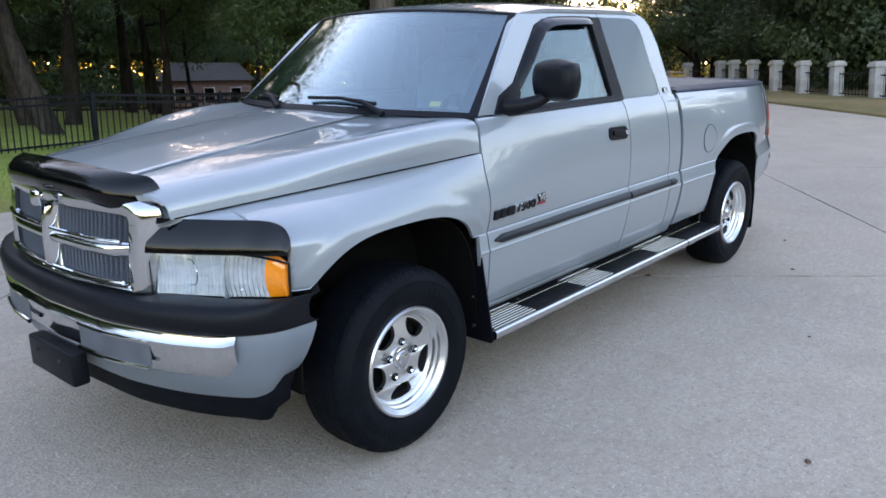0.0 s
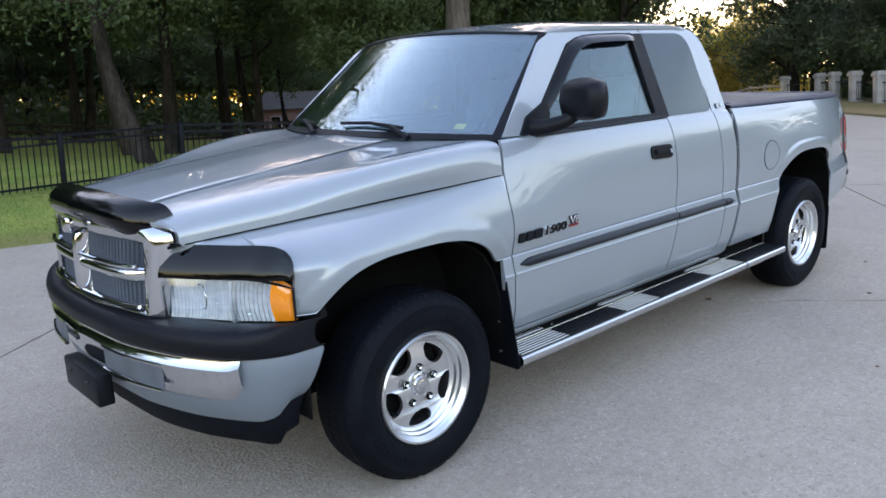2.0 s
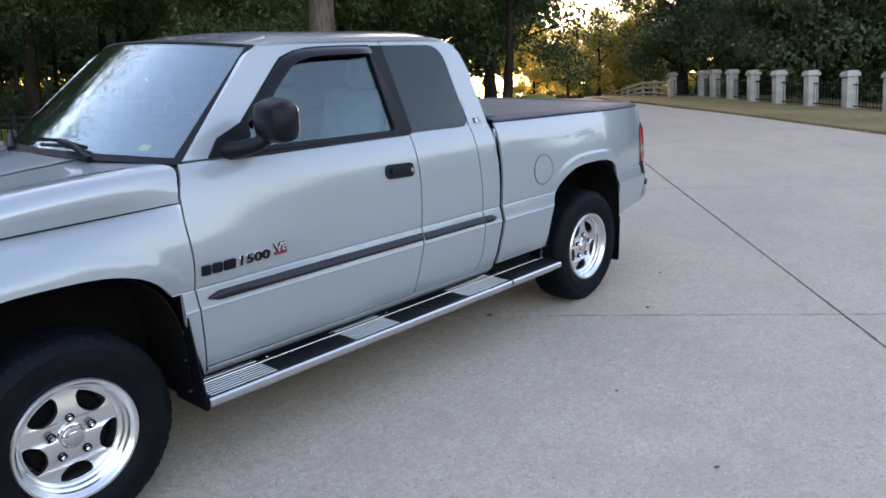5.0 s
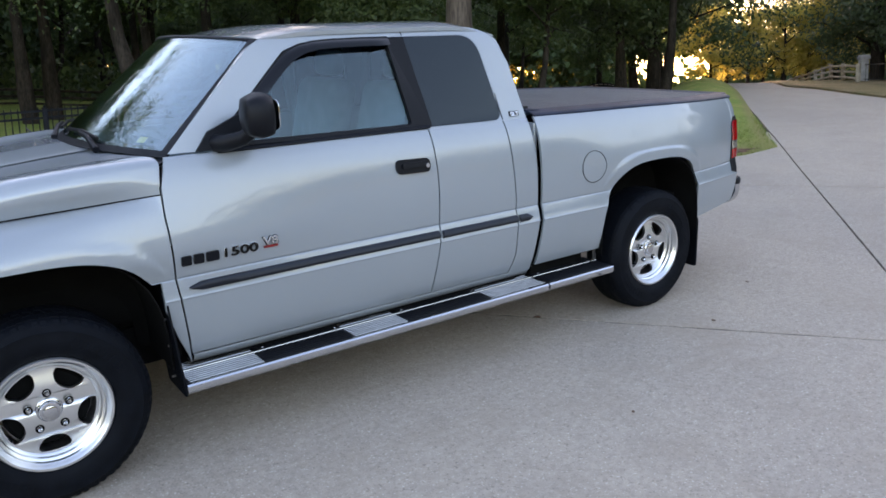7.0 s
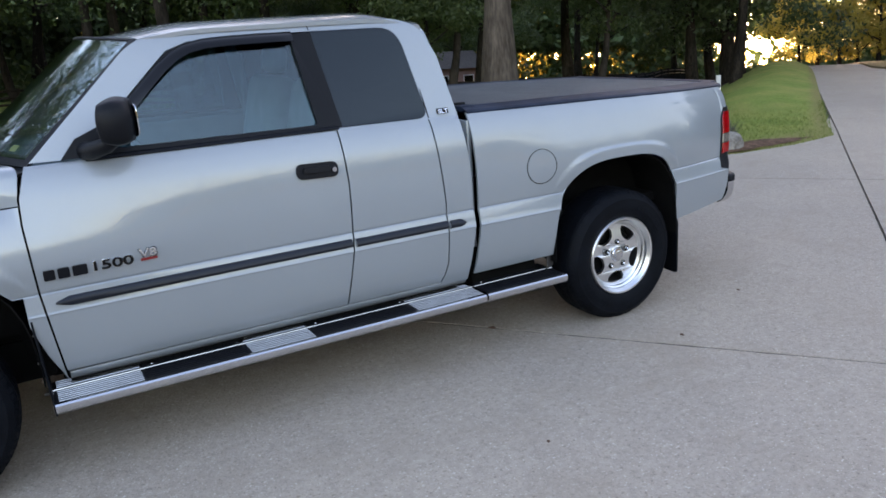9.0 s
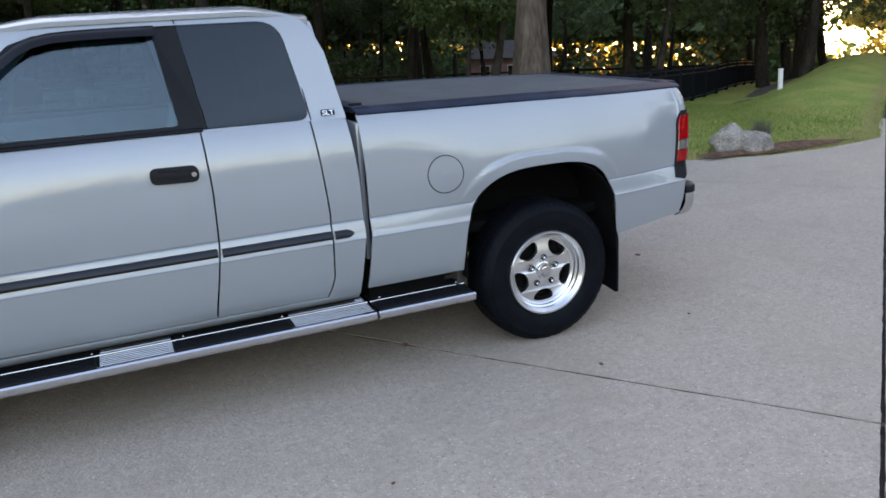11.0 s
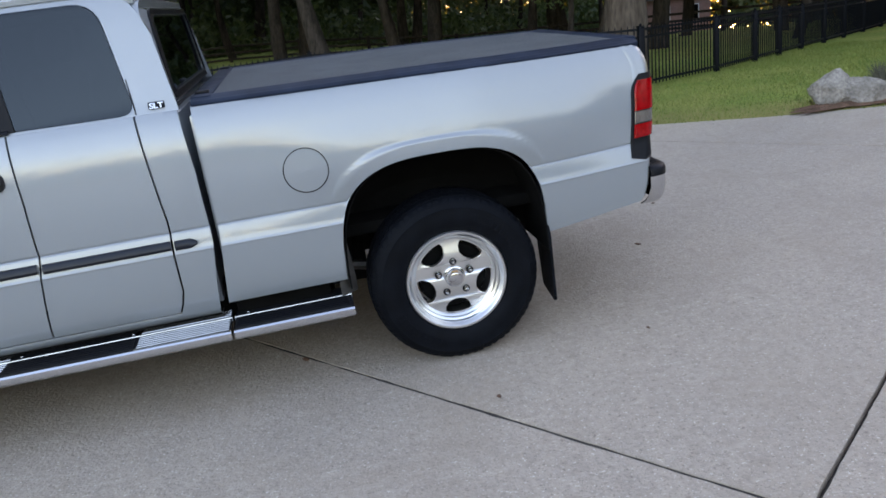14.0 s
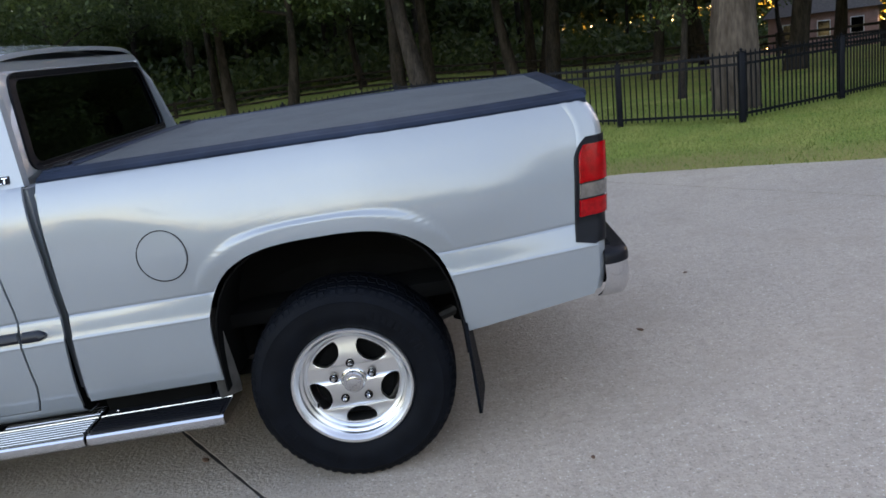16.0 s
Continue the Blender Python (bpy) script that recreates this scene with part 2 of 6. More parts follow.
PILLAR = material("painted_masonry", (0.40, 0.385, 0.365), rough=0.85, second=(0.28, 0.268, 0.25), scale=3, fine=0.12, fine_scale=60, bump=0.4, bump_scale=60, random_vary=0.06)
BRICK = material("pink_brick", (0.34, 0.20, 0.17), rough=0.9, second=(0.26, 0.16, 0.13), scale=2, fine=0.25, fine_scale=20, bump=0.4)
RAILWOOD = material("weathered_rail", (0.48, 0.40, 0.30), rough=0.85, vary=0.4, scale=4, fine=0.2, stretch=(0.3, 1, 1), bump=0.4)
ROOFING = material("roof_shingle", (0.10, 0.085, 0.075), rough=0.9, vary=0.4, scale=6, bump=0.5)
WHITE = material("white_plastic", (0.75, 0.75, 0.73), rough=0.5, vary=0.1)
OAK_LEAF = leaf("oak_leaf", (0.032, 0.060, 0.018), (0.080, 0.118, 0.034), 0.38)
# the low sun's glow is put into this bright gold leaf colour
SUN_GOLD_LEAF = leaf("golden_leaf", (0.32, 0.285, 0.05), (0.54, 0.42, 0.09), 0.55)
CEDAR_LEAF = leaf("cedar_leaf", (0.032, 0.056, 0.019), (0.066, 0.096, 0.034), 0.3)
GRASS_BLADE = leaf("grass_blade", (0.105, 0.172, 0.028), (0.240, 0.262, 0.066), 0.38)


# ---- building tools ----
def part(name, bm, mat, parent=None, label="", smooth=32):
    """Links a bmesh as one mesh object, under a thing or a part."""
    me = bpy.data.meshes.new(name)
    bmesh.ops.recalc_face_normals(bm, faces=bm.faces)
    bm.to_mesh(me)
    bm.free()
    me.materials.append(mat)
    if smooth:
        me.shade_smooth()
        me.set_sharp_from_angle(angle=radians(smooth))
    ob = new(name, me)
    ob.parent = parent
    return tagged(ob, label)


def thing(name, m, label, category, group="", kind=""):
    ob = new(name)
    ob.matrix_world = m
    ob.empty_display_size = 0.2
    return tagged(ob, label, category, group, kind)


def hermite(x, xs, ys):
    """A smooth curve through points."""
    i = min(max(int(np.searchsorted(xs, x)) - 1, 0), len(xs) - 2)
    def slope(j):
        if j <= 0:
            return (ys[1] - ys[0]) / (xs[1] - xs[0])
        if j >= len(xs) - 1:
            return (ys[-1] - ys[-2]) / (xs[-1] - xs[-2])
        a, b = (ys[j] - ys[j - 1]) / (xs[j] - xs[j - 1]), (ys[j + 1] - ys[j]) / (xs[j + 1] - xs[j])
        return 0.0 if a * b <= 0 else 2 * a * b / (a + b)
    h = xs[i + 1] - xs[i]
    t = min(max((x - xs[i]) / h, 0.0), 1.0)
    return ((2 * t**3 - 3 * t**2 + 1) * ys[i] + (t**3 - 2 * t**2 + t) * h * slope(i)
            + (-2 * t**3 + 3 * t**2) * ys[i + 1] + (t**3 - t**2) * h * slope(i + 1))


def step(a, b, x):
    t = min(max((x - a) / (b - a), 0.0), 1.0)
    return t * t * (3 - 2 * t)


def lerp(a, b, t):
    return a + (b - a) * t


def shell(rows, shift, merge=True):
    """A sheet through rows of points with a second one set off by shift, closed round its rim."""
    bm = bmesh.new()
    shift = Vector(shift)
    a = [[bm.verts.new(p) for p in row] for row in rows]
    b = [[bm.verts.new(p + shift) for p in row] for row in rows]
    n, m = len(rows), len(rows[0])
    for i in range(n - 1):
        for j in range(m - 1):
            bm.faces.new((a[i][j], a[i][j + 1], a[i + 1][j + 1], a[i + 1][j]))
            bm.faces.new((b[i][j], b[i + 1][j], b[i + 1][j + 1], b[i][j + 1]))
    rim = [(0, j) for j in range(m)] + [(i, m - 1) for i in range(1, n)] + [(n - 1, j) for j in range(m - 2, -1, -1)] + [(i, 0) for i in range(n - 2, 0, -1)]
    for (i, j), (k, l) in zip(rim, rim[1:] + rim[:1]):
        bm.faces.new((a[i][j], b[i][j], b[k][l], a[k][l]))
    if merge:
        bmesh.ops.remove_doubles(bm, verts=bm.verts, dist=0.0004)
    return bm


def grid(rows, thick=0.0, bm=None, wrap=False):
    """A sheet through rows of points, made solid where thick is given."""
    bm = bm or bmesh.new()
    vs = [[bm.verts.new(p) for p in row] for row in rows]
    faces = []
    for a, b in zip(vs, vs[1:]):
        n = len(a)
        for j in range(n if wrap else n - 1):
            q = (a[j], a[(j + 1) % n], b[(j + 1) % n], b[j])
            if len(set(q)) == 4:
                faces.append(bm.faces.new(q))
    if thick:
        bmesh.ops.recalc_face_normals(bm, faces=faces)
        bmesh.ops.solidify(bm, geom=faces, thickness=thick)
    return bm


def box(x0, x1, y0, y1, z0, z1, bevel=0.0, bm=None, m=None, segments=2):
    bm = bm or bmesh.new()
    r = bmesh.ops.create_cube(bm, size=1.0)
    vs = r["verts"]
    for v in vs:
        v.co = Vector((lerp(x0, x1, v.co.x + 0.5), lerp(y0, y1, v.co.y + 0.5), lerp(z0, z1, v.co.z + 0.5)))
        if m:
            v.co = m @ v.co
    if bevel:
        es = list({e for v in vs for e in v.link_edges})
        bmesh.ops.bevel(bm, geom=es, offset=bevel, segments=segments, affect="EDGES", profile=0.5)
    return bm


def lathe(profile, n, axis_y=True, bm=None, center=(0, 0, 0), close=False):
    """Turns (radius, height) pairs round the y axis (or z)."""
    rows = []
    for r, h in profile:
        row = []
        for i in range(n):
            a = 2 * math.pi * i / n
            p = Vector((r * math.cos(a), h, r * math.sin(a))) if axis_y else Vector((r * math.cos(a), r * math.sin(a), h))
            row.append(p + Vector(center))
        rows.append(row)
    return grid(rows, bm=bm, wrap=True)


def tube(points, radii, n=8, bm=None, caps=True):
    """A round bar along points."""
    bm = bm or bmesh.new()
    points = [Vector(p) for p in points]
    if not isinstance(radii, (list, tuple)):
        radii = [radii] * len(points)
    rings = []
    for i, p in enumerate(points):
        d = (points[min(i + 1, len(points) - 1)] - points[max(i - 1, 0)]).normalized()
        side = d.cross(Vector((0, 0, 1)) if abs(d.z) < 0.9 else Vector((1, 0, 0))).normalized()
        up = side.cross(d)
        rings.append([bm.verts.new(p + radii[i] * (math.cos(2 * math.pi * k / n) * side + math.sin(2 * math.pi * k / n) * up)) for k in range(n)])
    for a, b in zip(rings, rings[1:]):
        for k in range(n):
            bm.faces.new((a[k], a[(k + 1) % n], b[(k + 1) % n], b[k]))
    if caps:
        bm.faces.new(rings[0])
        bm.faces.new(rings[-1][::-1])
    return bm


def plate(loops, place, deep, bm=None):
    """A flat outline with holes, given as loops of (u, v), laid into space by place(u, v, depth) with thickness deep."""
    from mathutils.geometry import tessellate_polygon
    bm = bm or bmesh.new()
    flat = [[Vector((u, v, 0)) for u, v in loop] for loop in loops]
    points = [p for loop in flat for p in loop]
    front = [bm.verts.new(place(p.x, p.y, 0.0)) for p in points]
    back = [bm.verts.new(place(p.x, p.y, deep)) for p in points]
    for tri in tessellate_polygon(flat):
        if len(set(tri)) == 3:
            bm.faces.new([front[i] for i in tri])
            bm.faces.new([back[i] for i in reversed(tri)])
    start = 0
    for loop in flat:
        n = len(loop)
        for i in range(n):
            a, b = start + i, start + (i + 1) % n
            bm.faces.new((front[a], front[b], back[b], back[a]))
        start += n
    return bm


def rounded(points, r, n=5):
    """A closed outline with its corners rounded; r is one radius or one for each corner."""
    out = []
    count = len(points)
    for i, p in enumerate(points):
        rr = r[i] if isinstance(r, (list, tuple)) else r
        p, a, b = Vector(p), Vector(points[i - 1]), Vector(points[(i + 1) % count])
        if rr <= 0:
            out.append(tuple(p))
            continue
        da, db = (a - p), (b - p)
        ra, rb = min(rr, da.length * 0.49), min(rr, db.length * 0.49)
        s, e = p + da.normalized() * ra, p + db.normalized() * rb
        for k in range(n + 1):
            t = k / n
            q = s * (1 - t) ** 2 + p * 2 * t * (1 - t) + e * t * t
            out.append((q.x, q.y))
    return out


def mirror(ob, name=None):
    """The same part on the truck's other side."""
    me = ob.data.copy()
    me.transform(Matrix.Diagonal((1, -1, 1, 1)))
    me.flip_normals()
    other = new(name or ob.name.split(".")[0], me)
    other.parent = ob.parent
    if "label" in ob:
        other["label"] = ob["label"]
    return other

# ---- ground, in slope coordinates ----
def lie(x, y):
    """How far the land rises above or drops below the slope's plane, away from the pavement."""
    d = 0.70 * x + 0.715 * y
    past = max(d - 20.0, 0.0)
    z = -0.105 * past * past / (past + 8.0)
    back = math.hypot(min(x + 12, 0), min(y + 14, 0))
    z -= 0.17 * step(17.0, 24.0, x) * (1 - step(9.0, 13.0, y))
    z += 0.10 * max(back - 4, 0) * step(4, 30, back)
    s, v = 0.786 * x + 0.618 * y, 0.786 * y - 0.618 * x
    z -= 0.060 * min(max(s - 9.2, 0.0), 11.5) * step(-3.9, -1.4, v) * (1 - step(12.0, 22.0, v))
    return z - 0.018 * step(0.8, 3.2, x) * (1 - step(5.0, 8.0, math.hypot(x - 3.5, y)))


EDGE = [(-60, 26.0), (-30, 15.6), (-12, 9.6), (-5, 7.3), (-0.02, 5.62), (2.8, 4.68), (5.7, 3.74), (6.64, 3.23), (7.5, 2.70), (8.4, 2.30), (9.3, 2.18), (10.2, 2.26),
        (10.9, 2.85), (14.0, 5.20), (21.4, 10.8), (30, 17.6), (45, 29.5)]
FAR = [(-80, 90), (-45, 90), (-25, 85), (-10, 80), (0, 78), (8, 76), (15, 74), (20, 72), (25, 70), (30, 68), (36, 66), (42, 64), (46, 62), (52, 58), (58, 54), (64, 52), (72, 54)]


def along(points, n):
    """A finer line through points, and where each lies on it."""
    out = []
    for a, b in zip(points, points[1:]):
        out += [Vector(a).lerp(Vector(b), k / n) for k in range(n)]
    return out + [Vector(points[-1])]


# base sheet that reaches the horizon
rows = []
for i in range(61):
    u = (i / 60 * 2 - 1)
    x = 12 + 40 * u + 1500 * u**5
    row = []
    for j in range(61):
        v = (j / 60 * 2 - 1)
        y = 10 + 40 * v + 1500 * v**5
        far = max(math.hypot(x - 10, y - 5) - 55, 0.0)
        flat = on(x, y, lie(x, y) - 0.17)
        level = flat.copy()
        if far > 0:
            dx, dy = (x - 10) * 55 / math.hypot(x - 10, y - 5) + 10, (y - 5) * 55 / math.hypot(x - 10, y - 5) + 5
            rim = on(dx, dy, lie(dx, dy) - 0.17)
            level.z = rim.z
        row.append(level)
    rows.append(row)
tagged(part("ground", grid(rows), LITTER, None, smooth=60), "brown leaf litter and thin grass under the trees", "ground", kind="structure")


# concrete: slabs between joints, laid square to the road's edge
UX, UY = Vector((0.786, 0.618)), Vector((-0.618, 0.786))
pave = tagged(new("pavement"), "beige exposed-aggregate concrete slabs with dark joints", "pavement", kind="structure")
U_CUTS = [-26.05, -21.40, -16.75, -12.10, -7.45, -2.80, 1.85, 6.50, 11.15, 15.80, 20.45, 25.10, 29.75, 34.40]
GAP_U, GAP_V = 0.0088, 0.0095
V_CUTS = [-24.0, -18.5, -13.8, -9.2, -4.57, 2.17, 8.0, 14.0]


def worn(p, amount):
    """Crumbled slab edges: how far a rim point is eaten back."""
    q = Vector((p.x, p.y, 0))
    return amount * (0.5 * noise.noise(q * 9) + 0.5 * noise.noise(q * 31) + 0.35 * noise.noise(q * 83))


def slab_mesh(u0, u1, v0, v1, gap_u, gap_v, n=6):
    """A slab with a coarse middle; near ones get finely crumbled edges."""
    bm = bmesh.new()
    top = []
    eat = 0.006 if n > 6 else 0.0
    for i in range(n + 1):
        for j in range(n + 1):
            u, v = lerp(u0 + gap_u, u1 - gap_u, i / n), lerp(v0 + gap_v, v1 - gap_v, j / n)
            p = UX * u + UY * v
            if i in (0, n):
                u += (1 if i else -1) * worn(p, eat * gap_u / 0.008)
            if j in (0, n):
                v += (1 if j else -1) * worn(p, eat * gap_v / 0.008)
            p = UX * u + UY * v
            top.append(bm.verts.new(on(p.x, p.y, lie(p.x, p.y))))
    for i in range(n):
        for j in range(n):
            a = i * (n + 1) + j
            bm.faces.new((top[a], top[a + 1], top[a + n + 2], top[a + n + 1]))
    rim = [e for e in bm.edges if e.is_boundary]
    r = bmesh.ops.extrude_edge_only(bm, edges=rim)
    for v in r["geom"]:
        if isinstance(v, bmesh.types.BMVert):
            v.co.z -= 0.12
    return bm


for u0, u1 in zip(U_CUTS, U_CUTS[1:]):
    for v0, v1 in zip(V_CUTS, V_CUTS[1:]):
        mid = UX * (u0 + u1) / 2 + UY * (v0 + v1) / 2
        if v0 > -4.6 and u0 > 11.0:
            continue
        near = (mid - Vector((4.2, -1.0))).length < 5.6
        part("slab", slab_mesh(u0, u1, v0, v1, GAP_U, GAP_V, 130 if near else 6), CONCRETE, pave, smooth=20)
# dark filler low in the joints
a, b, c, d = (UX * u + UY * v for u, v in ((-26, -24), (34.4, -24), (34.4, 14), (-26, 14)))
rows = [[on(*(UX * lerp(-26, 34.4, i / 30) + UY * lerp(-24, 14, j / 20)), 0.0) + Vector((0, 0, lie(*(UX * lerp(-26, 34.4, i / 30) + UY * lerp(-24, 14, j / 20))) - 0.030)) for j in range(21)] for i in range(31)]
tagged(part("joint_filler", grid(rows), JOINT, pave), "dark filler in the slab joints", kind="stuff")
# the joints across the drive are filled nearly to the top
def near_slab(u, v):
    return (UX * u + UY * v - Vector((4.2, -1.0))).length < 5.6


for u in (1.85, 6.50):
    for v0, v1 in zip(V_CUTS, V_CUTS[1:]):
        if near_slab(u - 2.325, (v0 + v1) / 2) and near_slab(u + 2.325, (v0 + v1) / 2):
            rows = []
            for w in (-0.015, 0.0, 0.015):
                line = [UX * (u + w) + UY * lerp(v0, v1, j / 60) for j in range(61)]
                rows.append([on(p.x, p.y, lie(p.x, p.y) - 0.0045) for p in line])
            tagged(part("joint_filler", grid(rows), JOINT, pave), "dark filler in the slab joints", kind="stuff")


# lawn between driveway and road, slightly proud of the concrete
def bumpy(x, y):
    return 0.05 * noise.noise(Vector((x * 0.35, y * 0.35, 0.0))) + 0.02 * noise.noise(Vector((x * 1.7, y * 1.7, 3.0)))


def lawn_h(x, y, t):
    rise = step(0.0, 0.008, t) * 0.035 + step(0.0, 0.05, t) * (0.6 * bumpy(x, y) - 0.02) + 0.18 * step(10.2, 14.0, x) * step(0, 0.05, t) * (1 - step(-3.6, -1.6, 0.786 * y - 0.618 * x)) + 0.13 * (1 - step(3.0, 6.0, x)) * step(0.006, 0.035, t)
    return lie(x, y) + rise


edge, far = along(EDGE, 10), along(FAR, 10)
ts = [0.0, 0.0006, 0.003, 0.0055, 0.008, 0.010, 0.013, 0.016, 0.02, 0.026, 0.032, 0.045, 0.06, 0.08, 0.10, 0.13, 0.16, 0.20, 0.24, 0.28, 0.33, 0.39]
rows = []
for t in ts:
    rows.append([on(*(e.lerp(f, t)), lawn_h(*(e.lerp(f, t)), t) if t > 0 else lie(*e) - 0.02) for e, f in zip(edge, far)])
lawn = part("lawn", grid(rows), LAWN, None, smooth=60)
dryness = lawn.data.attributes.new("dryness", "FLOAT", "POINT")
for i in range(len(lawn.data.vertices)):
    t = ts[min(i // len(edge), len(ts) - 1)]
    p = lawn.data.vertices[i].co
    dryness.data[i].value = min(max((1 - step(0.004, 0.014, t)) * 0.7 + 0.25 * noise.noise(p * 0.9), 0.0), 1.0)
tagged(lawn, "green mown lawn with patches of evening sun", "lawn", kind="structure")

# verge on the road's far side, with a kerb
VERGE = [(8.0, -9.5), (11.0, -5.4), (14.7, -0.40), (16.94, 2.72), (19.2, 5.80), (23.0, 10.0), (30.0, 15.6), (45, 27.5)]
VFAR = [(20, -22), (28, -16), (36, -8), (42, -2), (48, 4), (54, 10), (60, 17), (66, 26)]
edge2, far2 = along(VERGE, 6), along(VFAR, 6)
rows = [[on(*(e.lerp(f, t)), lie(*(e.lerp(f, t))) + h + (bumpy(*(e.lerp(f, t))) if t > 0.01 else 0)) for e, f in zip(edge2, far2)] for t, h in ((0, -0.02), (0.0005, 0.05), (0.004, 0.06), (0.03, 0.07), (0.08, 0.09), (0.15, 0.1), (0.3, 0.1), (0.6, 0.1), (1, 0.0))]
tagged(part("verge", grid(rows), STRAW, None, smooth=60), "dry straw-coloured grass verge beside the road", "verge", kind="structure")

# ---- the truck, in slope coordinates ----
truck = thing("pickup_truck", SLOPE4, "silver extended-cab pickup truck with black bed cover on concrete", "pickup truck")
FRONT_X, REAR_X, HUB_Z = -0.018, 3.560, 0.372
WHEELS = ((FRONT_X, 0.990, 0.386), (REAR_X, 0.958, 0.366))
ARCHES = ((-0.03, 0.51, 0.50, 0.470), (3.55, 0.465, 0.50, 0.465))


def arch_s(x, z, k):
    """1 on the wheel arch's edge, more outside it."""
    cx, half, base, high = ARCHES[k]
    u, v = abs(x - cx) / half, max(z - base, 0.0) / high
    return (u**3 + v**3) ** (1 / 3)


def arch_z(x, k, grow=1.0):
    cx, half, base, high = ARCHES[k]
    u = abs(x - cx) / (half * grow)
    return base + high * grow * max(1 - u**3, 0.0) ** (1 / 3)


SIDE_Z = [0.30, 0.42, 0.55, 0.68, 0.724, 0.731, 0.739, 0.812, 0.818, 0.827, 0.95, 1.08, 1.18, 1.26, 1.33, 1.40]
SIDE_W = [0.860, 0.908, 0.948, 0.967, 0.9710, 0.9740, 0.9692, 0.9510, 0.9458, 0.9495, 0.954, 0.948, 0.934, 0.910, 0.872, 0.845]


def side_w(x, z):
    """Half the truck's width at a place of its side."""
    w = hermite(z, SIDE_Z, SIDE_W)
    w += 0.038 * step(1.45, 0.30, x) * math.exp(-(((z - 0.95) / 0.15) ** 2))
    w += 0.024 * step(2.70, 3.25, x) * (1 - step(4.15, 4.5, x)) * math.exp(-(((z - 0.98) / 0.15) ** 2))
    w -= (0.108 + 0.11 * min(max(z - 0.75, 0.0), 0.52)) * min(max((x - 3.72) / 0.82, 0.0), 1.05) ** 1.5
    w -= 0.090 * step(-0.40, -0.72, x)
    for k in (0, 1):
        fade = step(0.80, 0.93, z) if k or x > 0.0 else step(-0.59, -0.47, x)
        w += 0.010 * fade * (1 - step(1.122, 1.148, arch_s(x, z, k)))
    return w


LEVELS = [0.30, 0.36, 0.40, 0.44, 0.455, 0.47, 0.50, 0.53, 0.56, 0.59, 0.62, 0.65, 0.68, 0.705, 0.724, 0.728, 0.731, 0.735, 0.739, 0.750, 0.765, 0.79, 0.812, 0.815, 0.818, 0.822, 0.827, 0.84] + [0.85 + 0.01 * k for k in range(9)] + [0.94 + 0.005 * k for k in range(23)] + [1.06 + 0.015 * k for k in range(18)]


def skin(name, left, right, low, high, nx, nz, label="", m=PAINT):
    """A pressed side panel between two upright edges and two long ones."""
    rows = []
    for level in LEVELS:
        row = []
        for i in range(nx + 1):
            z = level
            for _ in range(2):
                x = lerp(left(z), right(z), i / nx)
                z = min(max(level, low(x)), high(x))
            row.append(Vector((x, -side_w(x, z), z)))
        rows.append(row)
    ob = part(name, shell(rows, (0, 0.014, 0)), m, truck, label, smooth=60)
    crease(ob)
    mirror(ob)
    return ob


def crease(ob):
    """Sharp pressed lines along the body side's band."""
    sharp = ob.data.attributes.get("sharp_edge") or ob.data.attributes.new("sharp_edge", "BOOLEAN", "EDGE")
    vs = ob.data.vertices
    for e in ob.data.edges:
        a, b = vs[e.vertices[0]].co, vs[e.vertices[1]].co
        if abs(a.z - b.z) < 0.0005 and min(abs(a.z - q) for q in (0.724, 0.739, 0.812, 0.818, 0.827)) < 0.0006:
            sharp.data[e.index].value = True


def line(*pts):
    """A broken line as a function."""
    xs, ys = [p[0] for p in pts], [p[1] for p in pts]
    return lambda v: float(np.interp(v, xs, ys))


# panel edges: x as a function of z
DOOR_F = line((0.40, 0.572), (0.48, 0.562), (0.82, 0.526), (1.10, 0.516), (1.20, 0.522), (1.32, 0.562))
DOOR_M = line((0.40, 1.825), (0.52, 1.838), (0.80, 1.882), (1.05, 1.888), (1.30, 1.878))
DOOR_R = line((0.40, 2.33), (0.50, 2.375), (0.56, 2.392), (0.87, 2.400), (1.30, 2.365))
CAB_R = line((0.40, 2.515), (0.49, 2.525), (0.75, 2.560), (1.05, 2.555), (1.33, 2.530))
BED_F = line((0.40, 2.553), (0.49, 2.563), (0.75, 2.592), (1.05, 2.592), (1.33, 2.585))
BED_R = line((0.40, 4.44), (0.50, 4.490), (0.55, 4.530), (0.62, 4.548), (0.742, 4.552), (0.748, 4.482), (1.0, 4.515), (1.30, 4.545))
BELT = line((0.5, 1.322), (1.0, 1.316), (1.9, 1.302), (2.6, 1.300))
SILL = line((0.4, 0.464), (1.5, 0.459), (2.6, 0.458))
G = 0.004

skin("door_front", lambda z: DOOR_F(z) + G, lambda z: DOOR_M(z) - G, SILL, BELT, 40, 44, "silver front door")
skin("door_rear", lambda z: DOOR_M(z) + G, lambda z: DOOR_R(z) - G, SILL, BELT, 18, 44, "silver narrow rear door")
skin("cab_corner", lambda z: DOOR_R(z) + G, CAB_R, lambda x: 0.44, BELT, 8, 44, "silver cab corner panel")
rows = [[Vector((x, -min(side_w(x, 0.452) + dy, 0.93), z)) for x in [lerp(0.575, 2.515, k / 24) for k in range(25)]] for dy, z in ((-0.020, 0.4535), (-0.004, 0.4525), (-0.003, 0.449), (-0.012, 0.432), (-0.030, 0.413), (-0.056, 0.3985), (-0.110, 0.394), (-0.125, 0.394))]
mirror(part("rocker_panel", grid(rows, 0.004), PAINT, truck, "silver rocker panel under the doors", smooth=50))
mirror(part("sill_backing", box(0.575, 2.515, -0.885, -0.79, 0.402, 0.50), DARK, truck))


